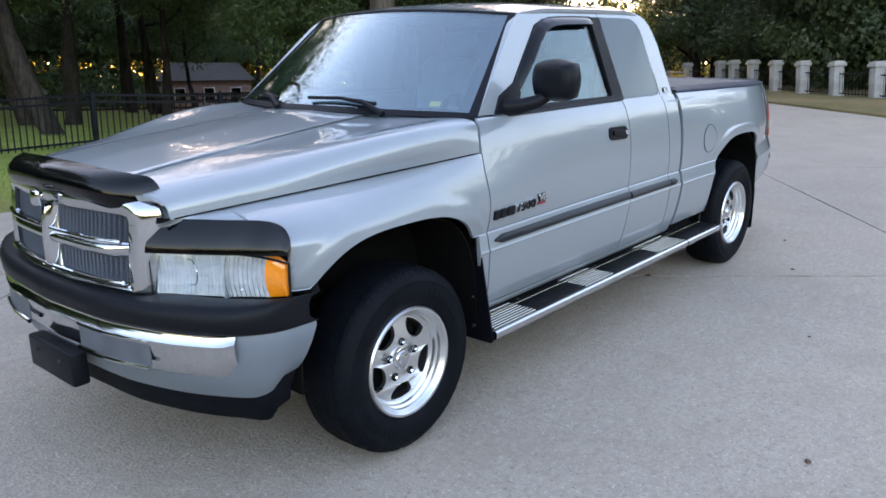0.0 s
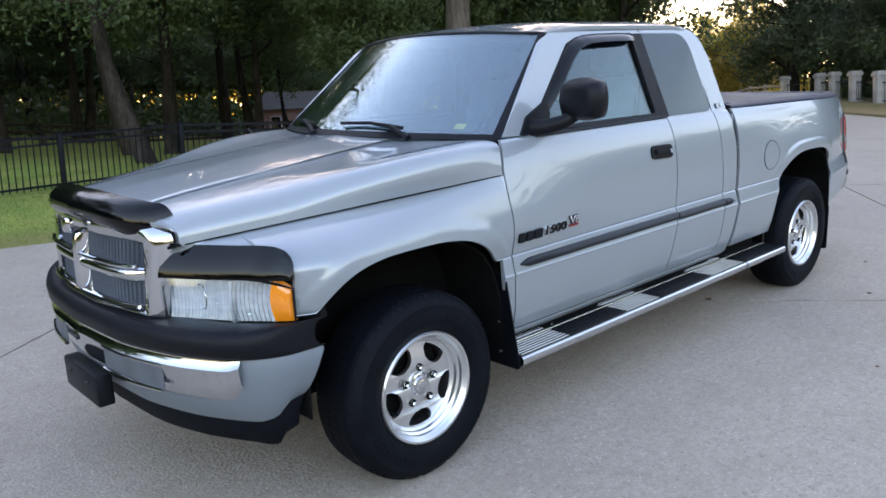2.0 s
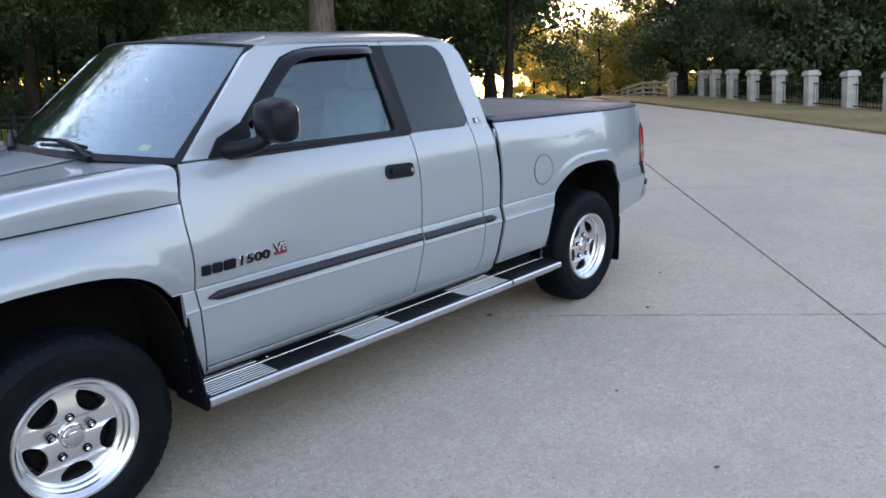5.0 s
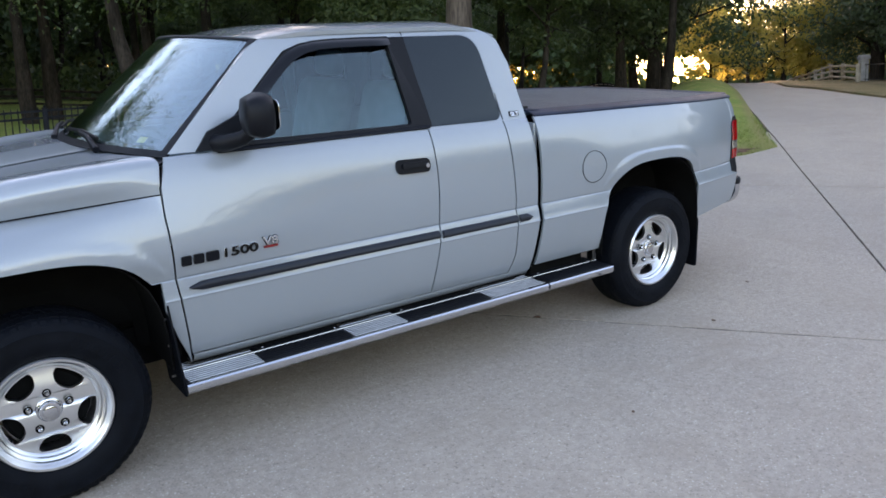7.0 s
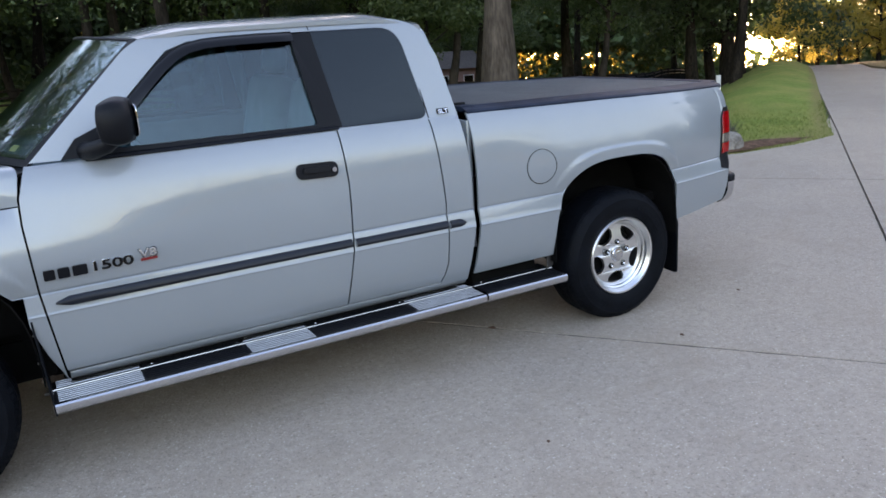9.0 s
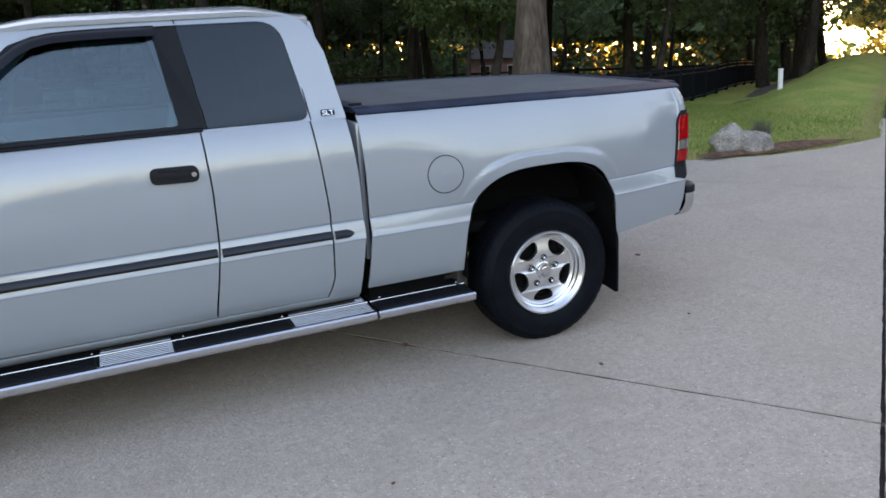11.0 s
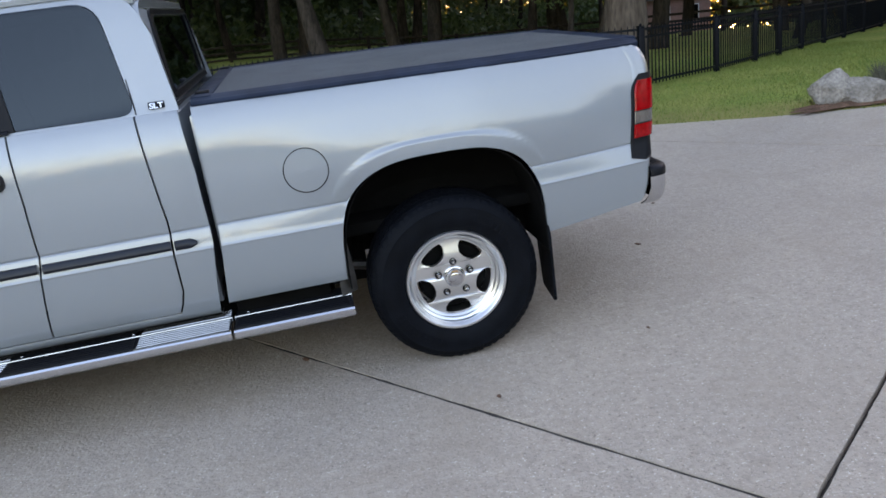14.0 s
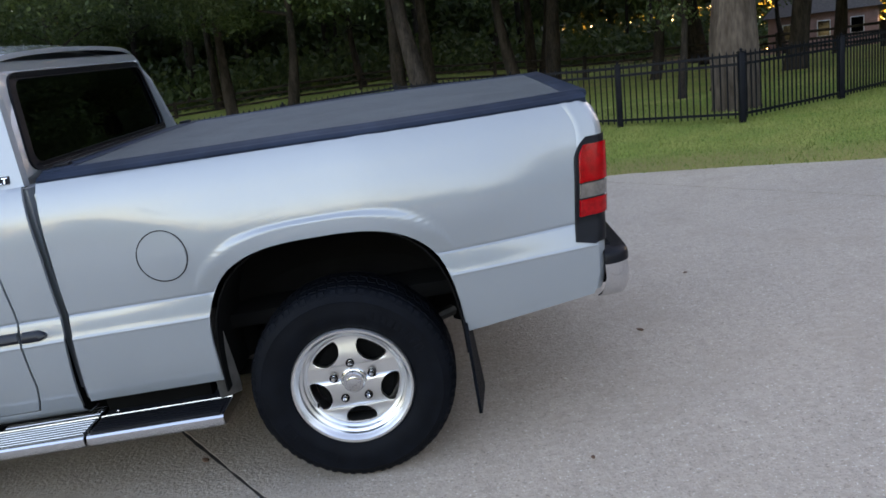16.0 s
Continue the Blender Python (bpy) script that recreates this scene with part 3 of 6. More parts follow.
# bed side: forward of the arch, over it, and behind it, as one sheet that follows the arch
def bed_low(x):
    z = arch_z(x, 1) if abs(x - 3.55) < 0.464 else 0.0
    return max(z, 0.462 if x < 3.2 else 0.490 + 0.09 * (x - 4.0))


BED_TOP = line((2.58, 1.305), (3.6, 1.285), (4.54, 1.255))


def bed_sheet():
    xs = sorted(set([2.56 + 0.055 * i for i in range(10)] + [3.55 + 0.462 * math.sin(math.pi * (i / 34 - 0.5)) for i in range(35)] + [4.02 + 0.04 * i for i in range(14)] + [2.985 + 0.012 * i for i in range(9)] + [4.022 + 0.012 * i for i in range(9)]))
    xs = [x for x in xs if x <= 4.535]
    rows = []
    for level in LEVELS:
        row = []
        for x0 in xs:
            x = x0
            z = min(max(level, bed_low(x0)), BED_TOP(x0))
            if x0 < 3.0:
                x = lerp(BED_F(z), 3.0, (x0 - xs[0]) / (3.0 - xs[0]))
            if x0 > 4.1:
                x = lerp(4.1, BED_R(z), (x0 - 4.1) / (xs[-1] - 4.1))
            row.append(Vector((x, -side_w(x, z), z)))
        rows.append(row)
    return shell(rows, (0, 0.014, 0))


bed = part("bed_side", bed_sheet(), PAINT, truck, "silver bed side with flared wheel arch", smooth=60)
crease(bed)
mirror(bed)


# front fender and hood: cross-sections from the arch up to the hood's edge and on to its middle
def cut_line(x):
    t = min(max((0.55 - x) / 1.42, 0.0), 1.0)
    return 0.936 - 0.335 * t**1.25, 1.172 - 0.105 * t**1.15


def fender_low(x):
    if x > 0.466:
        return lerp(0.70, 0.42, min(max((x - 0.466) / 0.085, 0.0), 1.0))
    z = arch_z(x, 0) if abs(x + 0.03) < 0.509 else 0.0
    return max(z, 0.815) if x > -0.553 else 0.974


FENDER_LEVELS = [v for v in LEVELS if 0.38 < v < 0.95]


def fender_section(x, foot=None):
    zs = lerp(0.985, 1.02, step(-0.75, 0.53, x))
    lo = foot or min(fender_low(x), zs - 0.004)
    yc, zc = cut_line(x)
    ws = side_w(x, zs)
    pts = []
    for level in FENDER_LEVELS + [lerp(0.945, zs, k / 3) for k in range(4)]:
        z = min(max(level, lo), zs)
        pts.append(Vector((x, -side_w(x, z), z)))
    c = Vector((x, -lerp(yc, ws, 0.80), lerp(zs, zc, 0.78)))
    a, b = Vector((x, -ws, zs)), Vector((x, -yc, zc))
    for k in range(1, 11):
        t = k / 10
        q = a * (1 - t) ** 2 + c * 2 * t * (1 - t) + b * t * t
        z = lerp(zs, zc, t)
        flush = Vector((x, -lerp(side_w(x, z), yc, t**6), z))
        pts.append(q.lerp(flush, step(-0.15, 0.48, x)))
    return pts


def fender_sheet():
    xs = sorted(set([-0.03 + 0.505 * math.sin(math.pi * (i / 36 - 0.5)) for i in range(37)] + [-0.610, -0.59, -0.57, -0.554, -0.5525, 0.466, 0.48, 0.495, 0.51]))
    rows = [fender_section(x) for x in xs]
    rows.append([Vector((DOOR_F(p.z) - G, -side_w(DOOR_F(p.z), p.z), p.z)) for p in fender_section(0.52, 0.42)])
    return shell(rows, (0, 0.014, -0.002))


fender = part("front_fender", fender_sheet(), PAINT, truck, "silver front fender with flared wheel arch", smooth=60)
crease(fender)
mirror(fender)


def hood_top(x):
    return hermite(x, [-0.93, -0.88, -0.80, -0.60, -0.2, 0.2, 0.50], [1.130, 1.165, 1.188, 1.215, 1.255, 1.294, 1.318])


def hood_section(x, n=14):
    yc, zc = cut_line(x)
    zh = hood_top(x)
    out = []
    ctl = [(yc - 0.001, zc + 0.009), (yc - 0.018, lerp(zc, zh, 0.5)), (yc - 0.10, zh - 0.022), (yc * 0.62, zh - 0.002), (0.344, zh + 0.001), (0.328, zh + 0.011), (0.0, zh + 0.022)]
    f = step(-0.45, 0.50, x)
    for i, q in ((1, (0.914, 1.245)), (2, (0.866, 1.312)), (3, (0.66, zh - 0.001))):
        ctl[i] = (lerp(ctl[i][0], q[0], f), lerp(ctl[i][1], q[1], f))
    for s in range(len(ctl) - 1):
        p0, p1, p2, p3 = ctl[max(s - 1, 0)], ctl[s], ctl[s + 1], ctl[min(s + 2, len(ctl) - 1)]
        for k in range(5):
            t = k / 5
            q = [0.5 * (2 * p1[i] + (p2[i] - p0[i]) * t + (2 * p0[i] - 5 * p1[i] + 4 * p2[i] - p3[i]) * t * t + (3 * p1[i] - p0[i] - 3 * p2[i] + p3[i]) * t**3) for i in (0, 1)]
            out.append(Vector((x, -q[0], q[1])))
    out.append(Vector((x, 0, ctl[-1][1])))
    return out


def bow(y, deep, half=0.9):
    """How far a bowed edge lies ahead of its ends."""
    return deep * (1 - (y / half) ** 2)


def hood_sheet():
    rows = []
    for i in range(29):
        t = i / 28
        half = []
        for p in hood_section(lerp(-0.80, 0.50, t)):
            x = lerp(-0.800 - bow(p.y, 0.115, 0.62), DOOR_F(p.z) - 0.003 - bow(p.y, 0.185, 0.93), t)
            half.append(Vector((x, p.y, hood_top(x) + (p.z - hood_top(lerp(-0.80, 0.50, t))))))
        rows.append(half + [Vector((p.x, -p.y, p.z)) for p in reversed(half[:-1])])
    return shell(rows, (0, 0, -0.004))


part("hood", hood_sheet(), PAINT, truck, "silver hood with a raised middle", smooth=40)
# dark tubes laid in the hood's side gaps in place of their shade
for s in (1, -1):
    pts = []
    for k in range(25):
        x = lerp(-0.84, 0.51, k / 24)
        yc, zc = cut_line(x)
        pts.append((x, s * -(yc - 0.012), zc + 0.001))
    part("hood_seal", tube(pts, 0.0062, 6), DARK, truck, "dark strip standing in for the shade between hood and fender")


# painted lip that closes the hood's front edge down to the grille
lip = []
for p in hood_section(-0.80):
    x = -0.800 - bow(p.y, 0.115, 0.62)
    top = Vector((x, p.y, hood_top(x) + (p.z - hood_top(-0.80)) - 0.003))
    low = Vector((top.x + lerp(-0.035 + 0.035 * bow(p.y, 1.0, 0.62), 0.012, min(abs(p.y) / 0.617, 1.0) ** 6), p.y, min(top.z - 0.012, 1.135)))
    lip.append([top, top.lerp(low, 0.5) + Vector((-0.008, 0, 0.006)), low])
lip = lip + [[Vector((q.x, -q.y, q.z)) for q in row] for row in reversed(lip[:-1])]
part("hood_lip", shell(lip, (0.008, 0, 0)), PAINT, truck, "silver front lip of the hood", smooth=50)


# ---- greenhouse ----
def green_w(z):
    return hermite(z, [1.28, 1.34, 1.55, 1.74, 1.80], [0.888, 0.862, 0.800, 0.733, 0.700])


def green(x, z, deep):
    return Vector((x, -(green_w(z) - deep), z))


frame_out = [(0.585, 1.325), (1.02, 1.730), (1.10, 1.778), (1.30, 1.800), (1.80, 1.806), (2.30, 1.794), (2.430, 1.748), (2.490, 1.60), (2.540, 1.30), (1.88, 1.301), (1.2, 1.312)]
hole_f = rounded([(0.76, 1.326), (1.14, 1.672), (1.19, 1.715), (1.29, 1.748), (1.80, 1.758), (2.296, 1.754), (2.376, 1.305), (1.912, 1.311)], [0, 0, 0, 0, 0, 0.10, 0.07, 0])
ob = part("cab_frame", plate([rounded(frame_out, [0, 0.03, 0.05, 0, 0, 0.06, 0.08, 0, 0, 0, 0]), hole_f], green, 0.04), PAINT, truck, "silver cab pillars and roof rail")
mirror(ob)
ob = part("window_frame", plate([[(0.765, 1.328), (1.145, 1.672), (1.195, 1.712), (1.29, 1.744), (1.755, 1.750), (1.852, 1.753), (1.912, 1.314), (1.84, 1.315)],
                           rounded([(0.84, 1.343), (1.165, 1.662), (1.215, 1.702), (1.30, 1.735), (1.750, 1.737), (1.797, 1.335)], [0.01, 0.02, 0.02, 0.03, 0.012, 0.02])], lambda x, z, d: green(x, z, d - 0.006), 0.03), TRIM, truck, "black window surround and door pillar")
mirror(ob)
ob = part("side_window", plate([[(0.82, 1.335), (1.155, 1.668), (1.205, 1.708), (1.295, 1.741), (1.762, 1.743), (1.815, 1.325)]], lambda x, z, d: green(x, z, d + 0.012), 0.005), GLASS, truck, "clear front door glass")
mirror(ob)
ob = part("quarter_window", plate([rounded([(1.854, 1.756), (2.292, 1.752), (2.374, 1.307), (1.914, 1.314)], [0.01, 0.10, 0.06, 0.01])], lambda x, z, d: green(x, z, d - 0.002), 0.005), TINT, truck, "dark tinted rear door glass")
mirror(ob)
# seam of the rear door above the belt
ob = part("door_seam", plate([[(2.322, 1.775), (2.327, 1.775), (2.376, 1.305), (2.371, 1.305)]], lambda x, z, d: green(x, z, d - 0.001), 0.004), TRIM, truck)
mirror(ob)
ob = part("door_seam", plate([[(1.842, 1.803), (1.847, 1.803), (1.853, 1.762), (1.848, 1.762)]], lambda x, z, d: green(x, z, d - 0.001), 0.004), TRIM, truck)
mirror(ob)
# belt moulding under the front window
ob = part("belt_strip", grid([[Vector((x, -side_w(x, z) - o, z)) for x in [0.79 + 0.11 * i for i in range(11)]] for z, o in ((1.307, 0.003), (1.311, 0.009), (1.319, 0.008), (1.325, -0.004))], 0.004), TRIM, truck, "black belt strip")
mirror(ob)


def roof_sheet():
    rows = []
    for i in range(21):
        t = i / 20
        row = []
        for j in range(25):
            s = j / 24 * 2 - 1
            a = abs(s)
            y = 0.718 * math.sin(a * math.pi / 2) ** 0.9
            x0, x1 = 1.10 - bow(y, 0.17, 0.74), 2.482 - 0.035 * (y / 0.7) ** 4
            x = lerp(x0, x1, t)
            edge = 1.766 + 0.030 * step(1.0, 1.35, x) - 0.05 * step(2.17, 2.48, x)
            crown = 0.022 * (1 - (y / 0.72) ** 2) + 0.024 * (1 - (y / 0.72) ** 8)
            z = edge + crown * (0.7 + 0.3 * step(0.9, 1.4, x)) + 0.004 * math.sin(math.pi * t)
            row.append(Vector((x, math.copysign(y, s) if s else 0.0, z)))
        rows.append(row)
    return shell(rows, (0, 0, -0.02))


part("roof", roof_sheet(), PAINT, truck, "silver roof", smooth=50)


def shield_pt(u, v, out=0.0):
    """u across -1..1, v from cowl to roof."""
    yb, yt = 0.868, 0.715
    y = lerp(yb, yt, v) * u
    x = lerp(0.585 - bow(u, 0.23, 1.0), 1.085 - bow(u, 0.17, 1.0), v)
    z = lerp(1.318 + 0.015 * (1 - u * u), 1.768 + 0.034 * (1 - u * u), v)
    return Vector((x - out * 0.6, y, z + out * 0.75))


part("windshield", grid([[shield_pt(lerp(-0.975, 0.975, i / 24), lerp(0.02, 0.985, j / 10)) for i in range(25)] for j in range(11)], 0.005), SHIELD_GLASS, truck, "clear windshield reflecting sky and trees")
bm = bmesh.new()
for s in (-1, 1):
    grid([[shield_pt(s * lerp(0.955, 1.0, k / 2), j / 10, 0.006) for k in range(3)] for j in range(11)], 0.006, bm)
grid([[shield_pt(lerp(-1, 1, i / 24), v, 0.006) for i in range(25)] for v in (0.985, 1.0)], 0.005, bm)
grid([[shield_pt(lerp(-1, 1, i / 24), v, 0.005) for i in range(25)] for v in (-0.02, 0.03)], 0.006, bm)
frit = bmesh.new()
for s in (-1, 1):
    grid([[shield_pt(s * lerp(0.885, 0.985, k / 2), j / 10, -0.012) for k in range(3)] for j in range(11)], 0.002, frit)
grid([[shield_pt(lerp(-0.97, 0.97, i / 24), v, -0.014) for i in range(25)] for v in (0.0, 0.075)], 0.002, frit)
part("windshield_frit", frit, TRIM, truck, "black printed band inside the windshield")
part("windshield_seal", bm, TRIM, truck, "black windshield surround")
# cowl between hood and glass
part("cowl", grid([[Vector((lerp(0.49, 0.62, t) - bow(y, lerp(0.17, 0.23, t), 0.93), y, lerp(hood_top(0.45) - 0.05, 1.312, t))) for t in (0, 0.3, 0.6, 1)] for y in [-0.88 + 0.08 * k for k in range(23)]], 0.01), TRIM, truck, "black cowl grille")
# wipers
for y0, y1 in ((-0.40, 0.04), (0.30, 0.70)):
    wiper = bmesh.new()
    a, b = shield_pt(y0 / 0.868, 0.05, 0.020), shield_pt(y1 / 0.868, 0.075, 0.020)
    tube([a, a.lerp(b, 0.5) + Vector((0, 0, 0.012)), b], 0.009, 6, wiper)
    c = shield_pt(lerp(y0, y1, 0.4) / 0.868, 0.06, 0.035)
    d = shield_pt((y0 - 0.06) / 0.868, -0.03, 0.015)
    tube([c, c.lerp(d, 0.5) + Vector((0, 0, 0.02)), d], [0.008, 0.012, 0.016], 8, wiper)
    part("wiper", wiper, TRIM, truck, "black windshield wiper")
# windshield sticker
part("sticker", grid([[shield_pt(u, v, -0.004) for u in (-0.79, -0.735)] for v in (0.085, 0.13)], 0.001), YELLOW, truck, "small yellow inspection sticker", smooth=0)
# antenna stub by the far fender
part("antenna", tube([(0.30, 0.84, 1.24), (0.33, 0.835, 1.30), (0.30, 0.83, 1.34)], [0.012, 0.008, 0.004], 8), STEEL, truck)

# back of the cab
def cab_back(y, z, deep):
    return Vector((2.552 - 0.10 * max(z - 1.30, 0) - 0.10 * max(z - 1.55, 0) - deep - 0.05 * (y / 0.8) ** 4, y, z))


back_out = rounded([(-0.880, 1.27), (-0.740, 1.745), (0.740, 1.745), (0.880, 1.27)], [0.02, 0.10, 0.10, 0.02])
back_hole = rounded([(-0.735, 1.345), (-0.655, 1.690), (0.655, 1.690), (0.735, 1.345)], 0.07)
part("cab_back", plate([back_out, back_hole], cab_back, 0.03), PAINT, truck, "silver cab back wall")
part("rear_window", plate([rounded([(-0.745, 1.338), (-0.662, 1.697), (0.662, 1.697), (0.745, 1.338)], 0.07)], lambda y, z, d: cab_back(y, z, d + 0.006), 0.005), TINT, truck, "dark tinted rear window")
ring = rounded([(-0.750, 1.332), (-0.668, 1.703), (0.668, 1.703), (0.750, 1.332)], 0.07)
ring2 = rounded([(-0.715, 1.362), (-0.640, 1.676), (0.640, 1.676), (0.715, 1.362)], 0.055)
part("rear_window_seal", plate([ring, ring2], lambda y, z, d: cab_back(y, z, d - 0.008), 0.012), TRIM, truck, "black rubber seal")
part("cab_back_lower", box(2.50, 2.535, -0.86, 0.86, 0.45, 1.29, 0.01), PAINT, truck)
# rain visor over the front window
vis = [(0.925, 1.438), (1.00, 1.512), (1.08, 1.590), (1.15, 1.652), (1.215, 1.698), (1.275, 1.725), (1.35, 1.740), (1.45, 1.745), (1.60, 1.747), (1.762, 1.746)]
rows = []
for k, (drop, out) in enumerate(((-0.016, 0.002), (-0.008, 0.018), (0.008, 0.032), (0.026, 0.036))):
    row = []
    for i in range(41):
        t = i / 40 * (len(vis) - 1)
        a, b = vis[min(int(t), len(vis) - 2)], vis[min(int(t), len(vis) - 2) + 1]
        x, z = lerp(a[0], b[0], t - min(int(t), len(vis) - 2)), lerp(a[1], b[1], t - min(int(t), len(vis) - 2))
        j = min(int(t), len(vis) - 2)
        c, e = vis[max(j - 1, 0)], vis[min(j + 2, len(vis) - 1)]
        n0, n1 = Vector((b[1] - c[1], c[0] - b[0])).normalized(), Vector((e[1] - a[1], a[0] - e[0])).normalized()
        n = n0.lerp(n1, t - j).normalized()
        fade = min(1.0, i / 8, (40 - i) / 2 + 0.25)
        row.append(Vector((x + n.x * drop, -(green_w(z + n.y * drop) + out * (0.3 + 0.7 * fade)), z + n.y * drop)))
    rows.append(row)
mirror(part("rain_visor", grid(rows, 0.003), GLOSS_BLACK, truck, "dark acrylic rain visor"))

# ---- front end ----
def nose(y, t=0.0):
    """Plan curve of the grille and lamps: x at a half-width y."""
    return hermite(abs(y), [0.0, 0.30, 0.52, 0.56, 0.70, 0.80, 0.90, 0.96], [-0.945, -0.926, -0.864, -0.838, -0.755, -0.690, -0.610, -0.545])


def nose_pt(y, z, deep):
    return Vector((nose(y) + deep + 0.10 * (z - 0.95) * (1 if z > 0.95 else 0.2), y, z))


def dense(loop, n=6):
    out = []
    for i, a in enumerate(loop):
        b = loop[(i + 1) % len(loop)]
        out += [(lerp(a[0], b[0], k / n), lerp(a[1], b[1], k / n)) for k in range(n)]
    return out


ring_out = dense(rounded([(-0.582, 1.100), (-0.546, 0.800), (0.546, 0.800), (0.582, 1.100), (0.50, 1.168), (-0.50, 1.168)], [0.03, 0.02, 0.02, 0.03, 0.06, 0.06], 4), 3)
ring_in = dense(rounded([(-0.478, 1.070), (-0.468, 0.836), (0.468, 0.836), (0.478, 1.070), (0.45, 1.084), (-0.45, 1.084)], [0.02, 0.02, 0.02, 0.02, 0.01, 0.01], 4), 3)
rows = []
for k in range(-1, 13):
    s = max(k, 0) / 12
    row = []
    for a, b in zip(ring_in, ring_out):
        deep = 0.03 if k < 0 else -0.006 - 0.022 * math.sin(math.pi * min(s * 1.25, 1.0) / 2) + 0.034 * max(s - 0.45, 0.0) ** 2 / 0.3025
        row.append(nose_pt(lerp(a[0], b[0], s), lerp(a[1], b[1], s), deep + 0.022 * step(1.09, 1.17, lerp(a[1], b[1], s))))
    rows.append(row + [row[0].copy()])
grille = part("grille", grid(rows), CHROME, truck, "chrome crosshair grille surround", smooth=60)


def grille_bar(y0, y1, z0, z1, proud, tall=False):
    """A half-round bar across the grille, or up it."""
    rows = []
    for k in range(15):
        row = []
        for q in range(9):
            a = math.pi * q / 8
            u, o = 0.5 - 0.5 * math.cos(a), 0.02 - (proud + 0.02) * math.sin(a) ** 0.7 * (1 - abs(k / 7 - 1) ** 14)
            y, z = (lerp(y0, y1, u), lerp(z0, z1, k / 14)) if tall else (lerp(y0, y1, k / 14), lerp(z0, z1, u))
            row.append(nose_pt(y, z, o))
        rows.append(row)
    return grid(rows)


part("crossbar", grille_bar(-0.47, 0.47, 0.930, 0.984, 0.022), CHROME, grille, "chrome crossbar")
part("upright_bar", grille_bar(-0.036, 0.036, 0.83, 1.09, 0.034, True), CHROME, grille, "chrome upright bar")
WIRE = material("grille_wire", (0.09, 0.095, 0.105), rough=0.4, metal=0.8, vary=0.2)
for s in (1, -1):
    for z0, z1, half in ((0.984, 1.084, 0.474), (0.836, 0.930, 0.470)):
        bm = bmesh.new()
        step_w, high = 0.0125, z1 - z0
        for k in range(-9, 40):
            for d in (1, -1):
                a = 0.034 + step_w * k
                pts = []
                for q in range(9):
                    u, v = a + high * 0.95 * q / 8, (z0 + high * q / 8 if d == 1 else z1 - high * q / 8)
                    if 0.032 < u < half:
                        pts.append(nose_pt(s * u, v, 0.014 + 0.0016 * d * (1 if (q + k) % 2 else -1)))
                if len(pts) > 1:
                    tube(pts, 0.0022, 4, bm, caps=False)
        part("grille_mesh", bm, WIRE, grille, "dark woven wire mesh")
        part("grille_bead", tube([nose_pt(s * lerp(0.04, half - 0.012, q / 8), z0 + 0.008, -0.024) for q in range(9)], 0.008, 8), CHROME, grille)
# painted nose panels over the lamps
for s in (1, -1):
    rows = []
    for i in range(13):
        t = i / 12
        y = lerp(0.520, 0.905, t)
        low = Vector((nose(y) + 0.026, s * -y, 0.974))
        cx = lerp(-0.818, -0.612, t)
        yc, zc = cut_line(cx)
        up = Vector((cx, s * -yc, zc))
        mid = Vector((lerp(low.x, up.x, 0.50), s * -lerp(y, yc, 0.2), lerp(0.974, zc, 0.75)))
        rows.append([low * (1 - k / 8) ** 2 + mid * 2 * (k / 8) * (1 - k / 8) + up * (k / 8) ** 2 for k in range(9)])
    part("nose_panel", shell(rows, (0.012, 0, 0)), PAINT, truck, "silver panel over the headlight", smooth=50)
    corner = plate([rounded([(0.48, 0.96), (0.612, 0.985), (0.601, 1.062), (0.578, 1.092), (0.54, 1.118), (0.48, 1.128)], 0.006)], lambda u, v, d: Vector((-0.800 + 0.10 * max(v - 1.0, 0) + d, s * -u, v)), 0.012)
    part("nose_corner", corner, PAINT, truck, "silver corner beside the grille")
# badge shape on the crossbar
part("hood_ornament", box(-0.995, -0.962, -0.03, 0.03, 1.075, 1.135, 0.012), CHROME, grille, "chrome shield-shaped ornament")
# near-black box that stands in for the shade behind the grille
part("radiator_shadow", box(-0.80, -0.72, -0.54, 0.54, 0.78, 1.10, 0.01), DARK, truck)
# bug shield along the hood's front edge
rows = []
for v, out in ((0.0, 0.012), (0.2, -0.010), (0.45, -0.018), (0.7, -0.006), (0.88, 0.020), (1.0, 0.060)):
    row = []
    for k in range(49):
        y = 0.540 * math.sin((k / 48 - 0.5) * math.pi)
        e = abs(y) / 0.540
        lo, hi = 1.122 - 0.078 * e**4, 1.240 - 0.010 * e**6 - 0.024 * e**2
        blunt = max(1 - (max(e - 0.91, 0.0) / 0.09) ** 3, 0.0) ** 0.42
        lo, hi = lerp(lerp(lo, hi, 0.45), lo, blunt), lerp(lerp(lo, hi, 0.45), hi, blunt)
        row.append(Vector((nose(y) - 0.004 + out * (1 - 0.5 * e**6) + 0.05 * e**8, y, lerp(lo, hi, v))))
    rows.append(row)
part("bug_shield", shell(rows, (0.004, 0, 0.001)), GLOSS_BLACK, truck, "glossy black acrylic hood bug shield", smooth=50)


def lamp_block(y0, y1, z0, z1, mat, deep, name, parent, thick, label="", n=14, top_drop=0.0, curl=2, bulge=0.015):
    rows = []
    for j in range(7):
        v = j / 6
        rows.append([Vector((nose(lerp(y0, y1, i / n)) + deep - bulge * math.cos((v - 0.5) * math.pi), -lerp(y0, y1, i / n),
                             lerp(z0, z1 - top_drop * (i / n) ** curl, v))) for i in range(n + 1)])
    return part(name, shell(rows, (thick, 0, 0)), mat, parent, label, smooth=50)


